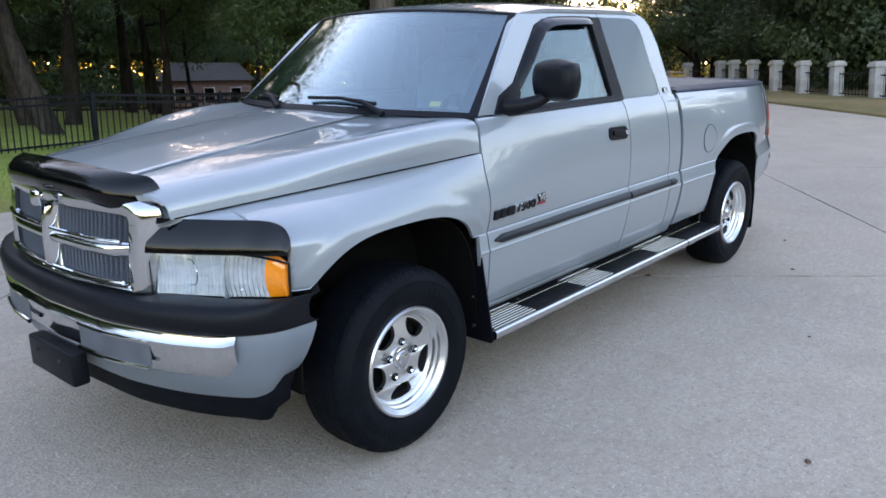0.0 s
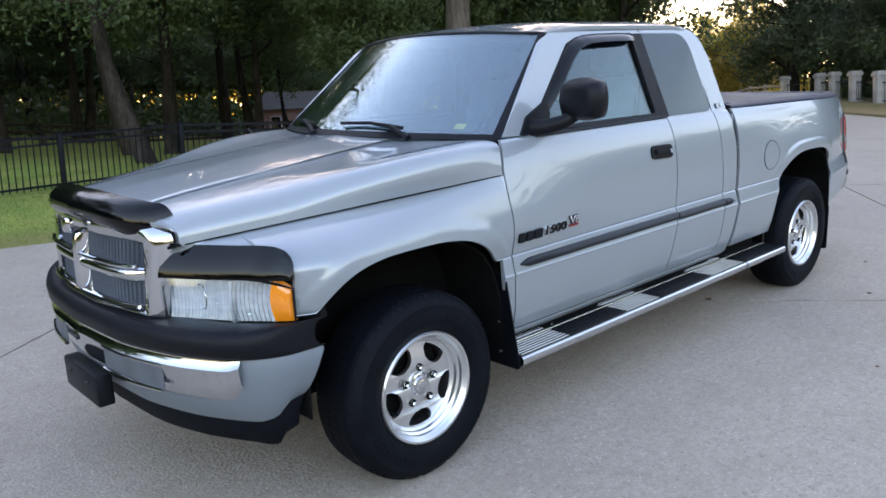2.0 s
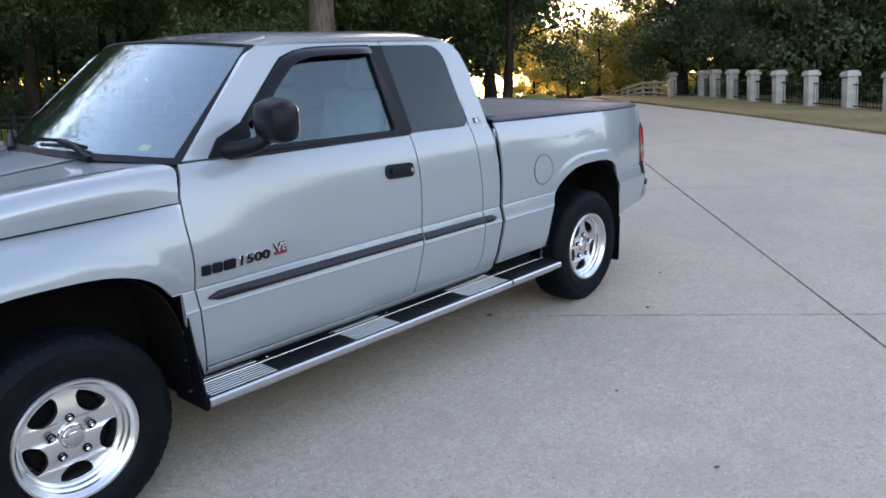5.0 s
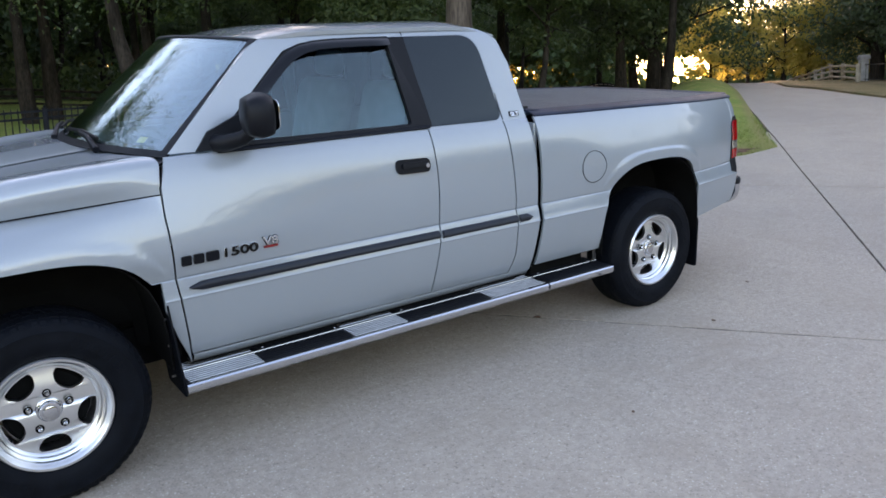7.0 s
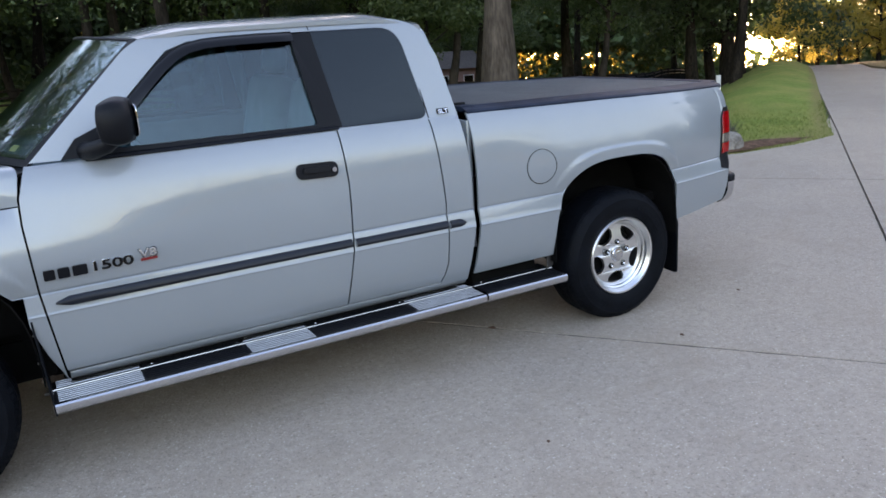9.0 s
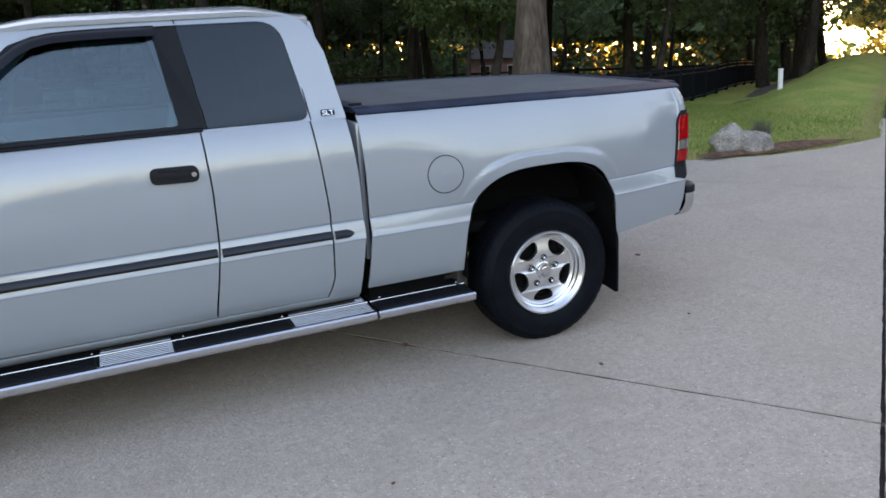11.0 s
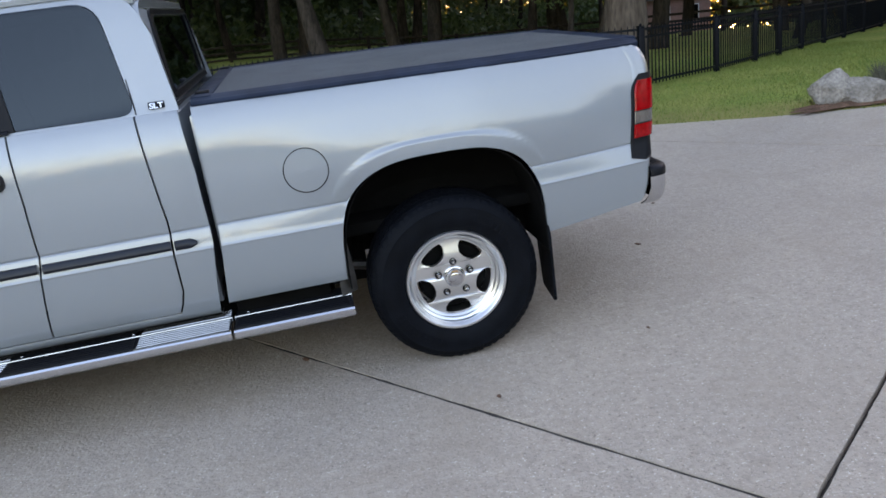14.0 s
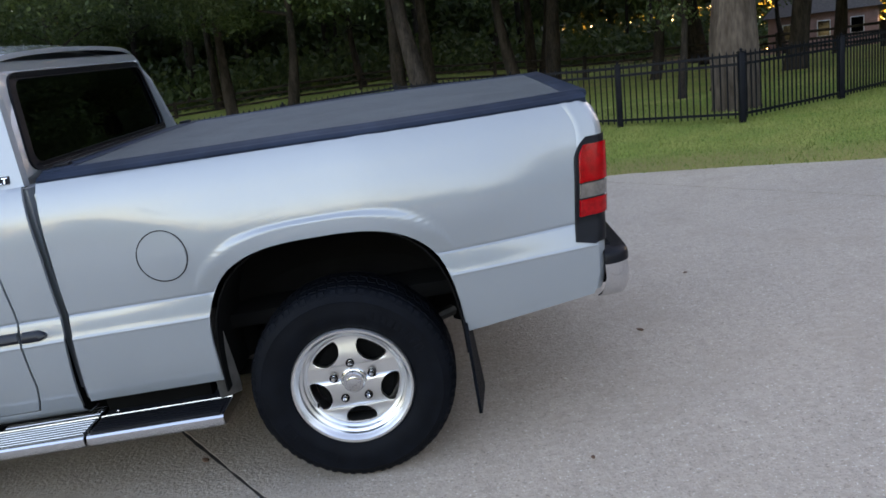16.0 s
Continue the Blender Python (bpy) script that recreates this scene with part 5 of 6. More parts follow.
w1 = wheel_mesh()
for (x, y, z), s in ((WHEELS[1], 1), (WHEELS[0], -1), (WHEELS[1], -1)):
    c = copy_thing(w1, Matrix.Identity(4))
    c.matrix_basis = Matrix.Translation((x, -y * s, z)) @ (Matrix.Identity(4) if s == 1 else Matrix.Rotation(math.pi, 4, "Z"))

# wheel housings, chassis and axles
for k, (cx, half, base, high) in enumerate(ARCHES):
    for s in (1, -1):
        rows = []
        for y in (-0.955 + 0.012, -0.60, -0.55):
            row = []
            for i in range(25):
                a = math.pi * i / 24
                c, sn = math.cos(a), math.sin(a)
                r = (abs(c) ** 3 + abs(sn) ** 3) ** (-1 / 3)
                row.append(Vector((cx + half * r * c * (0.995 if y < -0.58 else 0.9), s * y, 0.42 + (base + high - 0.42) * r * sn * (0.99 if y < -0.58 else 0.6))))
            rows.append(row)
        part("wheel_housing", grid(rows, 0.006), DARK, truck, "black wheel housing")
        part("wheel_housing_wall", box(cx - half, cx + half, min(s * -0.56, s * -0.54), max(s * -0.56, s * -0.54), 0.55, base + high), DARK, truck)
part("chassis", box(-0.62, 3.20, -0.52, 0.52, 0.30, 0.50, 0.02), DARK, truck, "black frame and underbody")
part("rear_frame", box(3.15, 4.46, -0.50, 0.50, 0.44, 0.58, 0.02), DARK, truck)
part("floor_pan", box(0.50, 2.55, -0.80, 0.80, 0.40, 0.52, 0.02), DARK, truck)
# unseen low rails, crossmembers, tank and gearbox, added to darken the ground beneath
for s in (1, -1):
    part("frame_rail", box(0.55, 3.02, min(s * 0.56, s * 0.66), max(s * 0.56, s * 0.66), 0.27, 0.40, 0.01), DARK, truck, "unseen black side rail added to cut light under the truck")
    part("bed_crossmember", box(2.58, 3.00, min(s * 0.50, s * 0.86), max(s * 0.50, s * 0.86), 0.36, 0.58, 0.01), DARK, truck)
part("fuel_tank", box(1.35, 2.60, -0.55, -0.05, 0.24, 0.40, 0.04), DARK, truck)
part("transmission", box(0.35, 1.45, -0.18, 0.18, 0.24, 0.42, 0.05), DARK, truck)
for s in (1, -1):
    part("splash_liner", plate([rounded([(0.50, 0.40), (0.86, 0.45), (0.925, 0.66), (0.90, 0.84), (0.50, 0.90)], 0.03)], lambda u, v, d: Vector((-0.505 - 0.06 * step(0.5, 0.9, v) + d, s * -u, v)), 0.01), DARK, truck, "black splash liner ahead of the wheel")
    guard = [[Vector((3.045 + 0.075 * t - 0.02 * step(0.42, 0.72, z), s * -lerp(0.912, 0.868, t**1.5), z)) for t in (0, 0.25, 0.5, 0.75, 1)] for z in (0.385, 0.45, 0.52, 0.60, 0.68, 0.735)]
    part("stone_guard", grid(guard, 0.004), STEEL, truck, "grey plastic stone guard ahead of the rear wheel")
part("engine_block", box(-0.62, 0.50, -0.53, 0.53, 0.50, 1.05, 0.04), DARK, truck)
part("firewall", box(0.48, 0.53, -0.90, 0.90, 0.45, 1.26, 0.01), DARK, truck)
part("rear_axle", tube([(REAR_X, -0.80, HUB_Z), (REAR_X, -0.2, HUB_Z), (REAR_X, 0, HUB_Z), (REAR_X, 0.2, HUB_Z), (REAR_X, 0.8, HUB_Z)], [0.045, 0.05, 0.13, 0.05, 0.045], 12), STEEL, truck, "dull steel rear axle")
part("front_axle", tube([(FRONT_X, -0.80, HUB_Z), (FRONT_X, 0.8, HUB_Z)], 0.045, 10), STEEL, truck)
part("exhaust_pipe", tube([(2.6, 0.45, 0.36), (3.2, 0.5, 0.48), (3.9, 0.55, 0.50), (4.40, 0.66, 0.47)], 0.034, 10), STEEL, truck)
for s in (1, -1):
    part("leaf_spring", tube([(2.95, s * 0.55, 0.44), (3.5, s * 0.55, 0.32), (4.10, s * 0.55, 0.50)], 0.026, 8), STEEL, truck)

# mud flaps
for s in (1, -1):
    flap = plate([rounded([(0.0, 0.0), (0.0, 0.42), (0.09, 0.47), (0.24, 0.46), (0.25, 0.0)], 0.02)], lambda u, v, d: Vector((0.490 - 0.020 * step(0.15, 0.45, v) + d, s * (-1.026 + 0.062 * step(0.24, 0.46, v) + u), 0.312 + v)), 0.008)
    f = part("mud_flap", flap, RUBBER, truck, "black rubber mud flap")
    for v in (0.08, 0.22, 0.34):
        part("flap_screw", box(0.465, 0.482, s * -0.930 - 0.005, s * -0.930 + 0.005, 0.30 + v, 0.31 + v, 0.002), STEEL, f)
    flap = plate([rounded([(0.0, 0.0), (0.0, 0.30), (0.03, 0.34), (0.02, 0.56), (0.06, 0.60), (0.24, 0.60), (0.25, 0.0)], 0.018)], lambda u, v, d: Vector((4.012 - 0.03 * step(0.30, 0.6, v) + d + 0.10 * u, s * (-0.945 + u), 0.160 + v * 1.10)), 0.012)
    part("mud_flap", flap, RUBBER, truck, "black rubber mud flap")

# ---- running boards ----
def board_profile(y_in, y_out):
    return [(y_in, 0.372), (y_in - 0.02, 0.375), (y_out + 0.018, 0.3755), (y_out + 0.008, 0.374), (y_out + 0.001, 0.367), (y_out, 0.357), (y_out + 0.002, 0.342), (y_out + 0.010, 0.332), (y_out + 0.03, 0.328), (y_in, 0.333)]


for s in (1, -1):
    for x0, x1, pads in ((0.495, 2.555, ((0.85, 1.30), (1.62, 2.15))), (2.567, 3.085, ((2.575, 3.07),))):
        rows = [[Vector((x, s * y, z)) for y, z in board_profile(-0.785, -1.047)] for x in [lerp(x0, x1, k / 10) for k in range(11)]]
        bm = grid(rows)
        bm.faces.new([v for v in bm.verts if abs(v.co.x - x0) < 1e-5])
        bm.faces.new([v for v in bm.verts if abs(v.co.x - x1) < 1e-5])
        board = part("running_board", bm, CHROME, truck, "polished running board with black tread pads", smooth=25)
        for a, b in pads:
            for y0, y1 in ((-0.792, -0.886), (-0.905, -1.028)):
                bm = bmesh.new()
                box(a, b, min(s * y0, s * y1), max(s * y0, s * y1), 0.373, 0.3825, 0.003, bm)
                for q in range(6):
                    yy = lerp(y0, y1, (q + 0.5) / 6)
                    box(a + 0.01, b - 0.01, s * yy - 0.003, s * yy + 0.003, 0.382, 0.385, bm=bm)
                pad = part("tread_pad", bm, TRIM, board, "black ribbed rubber tread pad")
                if y0 > -0.8:
                    for x in (a + 0.05, b - 0.02):
                        part("screw", lathe([(0.0, 0.004), (0.0045, 0.003), (0.006, 0.0)], 8, axis_y=False, center=(x, s * -0.872, 0.384)), CHROME, pad, "small bright screw head")
        bm = bmesh.new()
        for y in [-0.798 - 0.021 * q for q in range(5)] + [-0.912 - 0.021 * q for q in range(6)]:
            xs = [x0 + 0.005] + [e for p in pads for e in p] + [x1 - 0.005]
            for a, b in zip(xs[0::2], xs[1::2]):
                if b - a > 0.03:
                    tube([(a + 0.012, s * y, 0.3768), (b - 0.004, s * y, 0.3772)], 0.0034, 6, bm)
        tube([(x0, s * -0.8955, 0.380), (x1, s * -0.8955, 0.380)], 0.0055, 8, bm)
        # flat black sheet under the ribs paints the dark reflections between them
        part("groove", box(x0 + 0.003, x1 - 0.003, min(s * -0.790, s * -1.024), max(s * -0.790, s * -1.024), 0.3735, 0.3765), TRIM, board, "black sheet standing in for dark reflections between the ribs")
        part("rib", bm, RIBBED, board, "bright ribs")
        for q in (0.2, 0.8):
            part("board_bracket", box(lerp(x0, x1, q) - 0.03, lerp(x0, x1, q) + 0.03, min(s * -0.50, s * -1.0), max(s * -0.50, s * -1.0), 0.335, 0.36, 0.004), DARK, board)

# ---- bed, cover and tail ----
part("bed_floor", box(2.60, 4.50, -0.76, 0.76, 0.60, 0.66, 0.01), DARK, truck, "dark bed floor")
part("bed_front_wall", box(2.575, 2.600, -0.90, 0.90, 0.60, 1.27, 0.005), PAINT, truck)


def rail_w(x):
    return side_w(x, BED_TOP(x)) - 0.005


cover = new("bed_cover")
cover.parent = truck
tagged(cover, "black vinyl tonneau cover with frame rails")
for s in (1, -1):
    rows = []
    for dy, dz in ((0.004, -0.012), (0.008, 0.006), (-0.004, 0.016), (-0.022, 0.019), (-0.028, 0.021), (-0.058, 0.033), (-0.075, 0.034), (-0.10, 0.024)):
        rows.append([Vector((x, s * -(rail_w(x) + dy), BED_TOP(x) + dz)) for x in [lerp(2.590, 4.590, k / 16) for k in range(17)]])
    part("cover_rail", grid(rows, 0.006), COVER_RAIL, cover, "black cover rail with the sky's blue reflection put into its colour", smooth=40)
part("cover_sheet", grid([[Vector((x, y, BED_TOP(x) + 0.027 + 0.003 * (1 - (y / 0.8) ** 2))) for y in [(rail_w(x) - 0.06) * (k / 8 - 1) for k in range(17)]] for x in [lerp(2.66, 4.54, k / 18) for k in range(19)]], 0.006), VINYL, cover, "dark vinyl cover sheet")
for x in (2.63, 4.56):
    part("cover_header", box(x - 0.045, x + 0.045, -(rail_w(x) - 0.04), rail_w(x) - 0.04, BED_TOP(x) + 0.002, BED_TOP(x) + 0.034, 0.012), COVER_RAIL, cover)
for y in (-0.74, 0.74):
    part("cover_clamp", box(2.60, 2.66, y - 0.02, y + 0.02, BED_TOP(2.6) + 0.028, BED_TOP(2.6) + 0.046, 0.006), TRIM, cover)
def tail_curve(z, grow=0.0, n=6):
    """Plan curve of the rear corner from the bed side's end round to the tailgate."""
    x0 = BED_R(z) - 0.055 * max(0.0, (z - 1.13) / 0.125) ** 2
    w = side_w(x0, z) + grow
    if z < 0.745:
        x0 -= 0.070
        w = side_w(x0 + 0.07, z) + grow + 0.004
    pts = [(x0 + 0.002, w), (x0 + 0.025, w - 0.006)]
    for k in range(n + 1):
        a = math.pi / 2 * k / n
        pts.append((x0 + 0.045 + (0.062 + grow) * math.sin(a), w - 0.014 - 0.058 * (1 - math.cos(a))))
    return pts + [(x0 + 0.108 + grow, w - 0.085)]


part("tailgate", shell([[Vector((lerp(4.555, 4.625, j / 8) + 0.012 * (1 - (y / 0.8) ** 2) - 0.015 * abs(2 * j / 8 - 1) ** 3 - 0.05 * (j / 8) ** 8, y, lerp(0.66, 1.262, j / 8))) for y in [(side_w(4.53, lerp(0.66, 1.262, j / 8)) - 0.068) * (2 * k / 31 - 1) for k in range(32)]] for j in range(9)], (-0.04, 0, 0)), PAINT, truck, "silver tailgate")
for s in (1, -1):
    rows = [[Vector((x, s * -y, z)) for x, y in tail_curve(z)] for z in [lerp(0.545, 1.255, j / 24) for j in range(25)]]
    part("corner_post", shell(rows, (-0.012, s * 0.010, 0)), PAINT, truck, smooth=60)
    lamp = new("tail_lamp")
    lamp.parent = truck
    tagged(lamp, "red tail lamp with a clear middle in a black housing")

    def corner(z0, z1, grow, name, mat, lead, label="", n=22):
        rows = []
        for j in range(n + 1):
            z = lerp(z0, z1, j / n)
            cut = lead + 0.050 * max(0.0, (z - 1.035) / 0.09) ** 2.5
            x0 = BED_R(z) - 0.014 + cut
            pts = [(x0, side_w(x0, z) + grow * 0.3), (x0 + 0.006, side_w(x0 + 0.006, z) + grow)] + [q for q in tail_curve(z, grow) if q[0] > x0 + 0.012]
            pts = pts[:2] + pts[-8:] if len(pts) > 10 else pts
            while len(pts) < 10:
                pts.insert(2, ((pts[1][0] + pts[2][0]) / 2, (pts[1][1] + pts[2][1]) / 2))
            rows.append([Vector((x, s * -y, z)) for x, y in pts])
        return part(name, grid(rows), mat, lamp, label)
    corner(0.738, 1.125, 0.006, "housing", TRIM, 0.0, "black lamp housing")
    corner(0.965, 1.098, 0.012, "lens", RED_LENS, 0.017, "red upper lens")
    corner(0.908, 0.960, 0.011, "reverse_lens", SMOKE_LENS, 0.017, "clear reversing lens")
    corner(0.842, 0.903, 0.012, "lens", RED_LENS, 0.017, "red lower lens")
rear = new("rear_bumper")
rear.parent = truck
tagged(rear, "chrome rear bumper with black step pads")


def rear_plan(inset):
    """Plan curve of the rear bumper, from one forward end round to the other."""
    half = [(4.572, 0.842 - inset), (4.584, 0.846 - inset)]
    half += [(4.592 + (0.080 - inset * 0.6) * math.sin(a), 0.775 + (0.070 - inset) * math.cos(a)) for a in [math.pi / 2 * k / 8 for k in range(9)]]
    half += [(4.673 - inset * 0.6 + 0.006 * (1 - y / 0.85), y) for y in (0.66, 0.5, 0.3, 0.1)]
    return [(x, -y) for x, y in half] + [(x, y) for x, y in reversed(half)]


def rear_bump(profile):
    return [[Vector((x - fwd * (x < 4.587), y, z)) for x, y in rear_plan(o)] for z, o, fwd in profile]


part("bumper_face", grid(rear_bump([(0.500, 0.060, 0.03), (0.520, 0.030, 0.02), (0.55, 0.010, 0.01), (0.59, 0.0, 0.0), (0.642, 0.0, 0.0), (0.648, 0.014, 0.0)]), 0.006), CHROME, rear, "chrome bumper face", smooth=50)
part("step_pad", grid(rear_bump([(0.643, -0.004, 0.0), (0.672, -0.004, 0.0), (0.686, 0.004, 0.0), (0.694, 0.022, 0.0), (0.696, 0.06, 0.0), (0.696, 0.10, 0.0)]), 0.008), TRIM, rear, "black step pad", smooth=50)
part("bumper_core", box(4.50, 4.60, -0.74, 0.74, 0.53, 0.67, 0.02), DARK, rear)

# ---- cabin ----
cabin = new("cabin")
cabin.parent = truck
tagged(cabin, "grey cloth and plastic cabin")
part("dashboard", grid([[Vector((lerp(0.48, 0.98, t) - bow(y, 0.12, 0.9) * (1 - t), y, z)) for y in [-0.82 + 0.082 * k for k in range(21)]] for t, z in ((0, 1.27), (0.3, 1.285), (0.7, 1.280), (0.9, 1.24), (1.0, 1.15), (0.95, 0.95))], 0.01), CABIN, cabin, "grey dashboard")
wheel_c = Matrix.Translation((1.10, -0.42, 1.20)) @ Matrix.Rotation(radians(62), 4, "Y")
bm = bmesh.new()
pts = [wheel_c @ Vector((0.19 * math.cos(a), 0.19 * math.sin(a), 0)) for a in [2 * math.pi * k / 28 for k in range(29)]]
tube(pts, 0.014, 8, bm, caps=False)
for a in (0.2, math.pi - 0.2, math.pi * 1.5):
    tube([wheel_c @ Vector((0, 0, 0.01)), wheel_c @ Vector((0.185 * math.cos(a), 0.185 * math.sin(a), 0))], [0.03, 0.012], 8, bm)
part("steering_wheel", bm, CABIN, cabin, "grey steering wheel")
for y in (-0.42, 0.42):
    part("seat_cushion", box(1.32, 1.86, y - 0.27, y + 0.27, 0.80, 0.99, 0.06, segments=3), SEAT, cabin, "grey cloth seat cushion")
    part("seat_back", box(-0.09, 0.09, y - 0.27, y + 0.27, 0.0, 0.62, 0.07, m=Matrix.Translation((1.86, 0, 0.92)) @ Matrix.Rotation(radians(14), 4, "Y"), segments=3), SEAT, cabin, "grey cloth seat back")
    part("headrest", box(-0.05, 0.05, y - 0.14, y + 0.14, 0.0, 0.16, 0.045, m=Matrix.Translation((2.015, 0, 1.535)) @ Matrix.Rotation(radians(8), 4, "Y"), segments=3), SEAT, cabin, "grey cloth headrest")
part("rear_bench", box(2.28, 2.46, -0.78, 0.78, 0.85, 1.30, 0.06, segments=3), SEAT, cabin, "grey cloth rear bench")
for s in (1, -1):
    part("door_card", box(0.60, 2.30, min(s * 0.80, s * 0.84), max(s * 0.80, s * 0.84), 0.55, 1.29, 0.015), CABIN, cabin, "grey inner door panel")
    part("pillar_trim", plate([[(1.79, 1.74), (1.86, 1.74), (1.98, 1.30), (1.90, 1.30)]], lambda x, z, d: Vector((x, s * -(green_w(z) - 0.05 - d), z)), 0.03), CABIN, cabin)
    part("seat_belt", tube([(1.90, s * -0.70, 1.66), (1.89, s * -0.69, 1.4), (1.86, s * -0.68, 1.05)], 0.014, 6), CABIN, cabin)
part("headliner", grid([[Vector((x, y, 1.742 + 0.05 * (1 - (y / 0.68) ** 2) - 0.02 * (1 - step(1.0, 1.3, x)))) for y in [-0.66 + 0.12 * k for k in range(12)]] for x in (1.06, 1.3, 1.7, 2.1, 2.36)], 0.008), CABIN, cabin, "grey headliner")

# ---- fence, pillars, stone ----
def ground_at(x, y):
    return on(x, y, lie(x, y))


def upright(x, y, z=0.0, turn=0.0):
    return Matrix.Translation(on(x, y, z)) @ Matrix.Rotation(turn, 4, "Z")


FENCE_H = 0.80
fence_line = [(-9.2, 8.9), (-7.4, 8.75), (-5.6, 8.65), (-3.8, 8.55), (-2.0, 8.5), (-0.25, 8.5), (1.52, 8.5), (3.30, 8.5), (5.00, 7.75), (6.28, 6.58), (7.46, 5.47)] + [(x, 6.50 + 0.787 * (x - 9.12)) for x in (9.12, 10.35, 11.25, 12.2, 13.3, 14.4, 15.6, 16.9, 18.2, 19.5, 20.9, 22.3, 23.7, 25.1)]


def fence_z(x, y):
    return lie(x, y) + 0.005 + 0.13 * (1 - step(3.0, 6.0, x))


fence = thing("iron_fence", Matrix.Identity(4), "black iron picket fence along the lawn", "fence")
post_bm = box(-0.035, 0.035, -0.035, 0.035, -0.15, FENCE_H, 0.004)
box(-0.042, 0.042, -0.042, 0.042, FENCE_H, FENCE_H + 0.015, 0.004, post_bm)
lathe([(0.0, FENCE_H + 0.05), (0.016, FENCE_H + 0.042), (0.02, FENCE_H + 0.03), (0.012, FENCE_H + 0.015)], 8, axis_y=False, bm=post_bm)
post0 = part("post", post_bm, IRON, fence)
picket_bm = box(-0.0075, 0.0075, -0.0075, 0.0075, 0.05, FENCE_H - 0.02)
lathe([(0.0, FENCE_H + 0.035), (0.011, FENCE_H - 0.005), (0.006, FENCE_H - 0.02)], 6, axis_y=False, bm=picket_bm)
picket0 = part("picket", picket_bm, IRON, fence, smooth=0)
first = True
for i, p in enumerate(fence_line):
    at = on(p[0], p[1], fence_z(*p))
    ob = post0 if i == 0 else new("post", post0.data)
    ob.parent, ob.location = fence, at
    if i + 1 == len(fence_line):
        break
    q = fence_line[i + 1]
    to = on(q[0], q[1], fence_z(*q))
    for h in (0.10, FENCE_H - 0.13, FENCE_H - 0.03):
        bm = bmesh.new()
        d = (to - at).normalized()
        n = Vector((-d.y, d.x, 0)).normalized() * 0.011
        u = Vector((0, 0, 0.016))
        ring = [[bm.verts.new(e + Vector((0, 0, h)) + s * n + k * u) for s, k in ((-1, -1), (1, -1), (1, 1), (-1, 1))] for e in (at, to)]
        for k in range(4):
            bm.faces.new((ring[0][k], ring[0][(k + 1) % 4], ring[1][(k + 1) % 4], ring[1][k]))
        part("rail", bm, IRON, fence, smooth=0)
    count = max(int((to - at).length / 0.085), 2)
    for k in range(1, count):
        m = new("picket", picket0.data) if not (first and k == 1) else picket0
        m.parent, m.location = fence, at.lerp(to, k / count)
    first = False


def pillar_mesh():
    root = thing("stone_pillar", Matrix.Identity(4), "pale painted masonry gate pillar with a flat cap", "pillar", "pillars along the verge")
    bm = box(-0.125, 0.125, -0.135, 0.135, -0.2, 0.80, 0.012)
    part("shaft", bm, PILLAR, root)
    bm = box(-0.165, 0.165, -0.175, 0.175, 0.80, 0.90, 0.02)
    box(-0.14, 0.14, -0.15, 0.15, 0.90, 0.945, 0.015, bm)
    part("cap", bm, PILLAR, root)
    part("base", box(-0.145, 0.145, -0.155, 0.155, -0.2, 0.07, 0.01), PILLAR, root)
    return root


pillars = [(18.7, 0.45), (19.6, 1.55), (20.55, 2.72), (21.4, 3.82), (22.3, 4.85), (23.5, 5.95), (24.8, 7.05), (25.9, 7.95), (27.6, 9.9)]
root = pillar_mesh()
turn = math.atan2(0.72, 0.69)
for i, (x, y) in enumerate(pillars):
    m = upright(x, y, lie(x, y) + 0.05, turn)
    if i == 0:
        root.matrix_world = m
    else:
        copy_thing(root, m)
# low iron panels between the pillars
for a, b in zip(pillars, pillars[1:]):
    pa, pb = on(*a, lie(*a) + 0.05), on(*b, lie(*b) + 0.05)
    railing = thing("iron_railing", Matrix.Translation(pa), "dark iron railing panel between pale pillars", "railing", "railings between the pillars")
    for h in (0.12, 0.62):
        part("rail", tube([Vector((0, 0, h)), pb - pa + Vector((0, 0, h))], 0.014, 4), IRON, railing)
    for k in range(1, 12):
        part("bar", tube([(pb - pa) * k / 12 + Vector((0, 0, 0.05)), (pb - pa) * k / 12 + Vector((0, 0, 0.68))], 0.007, 4), IRON, railing)

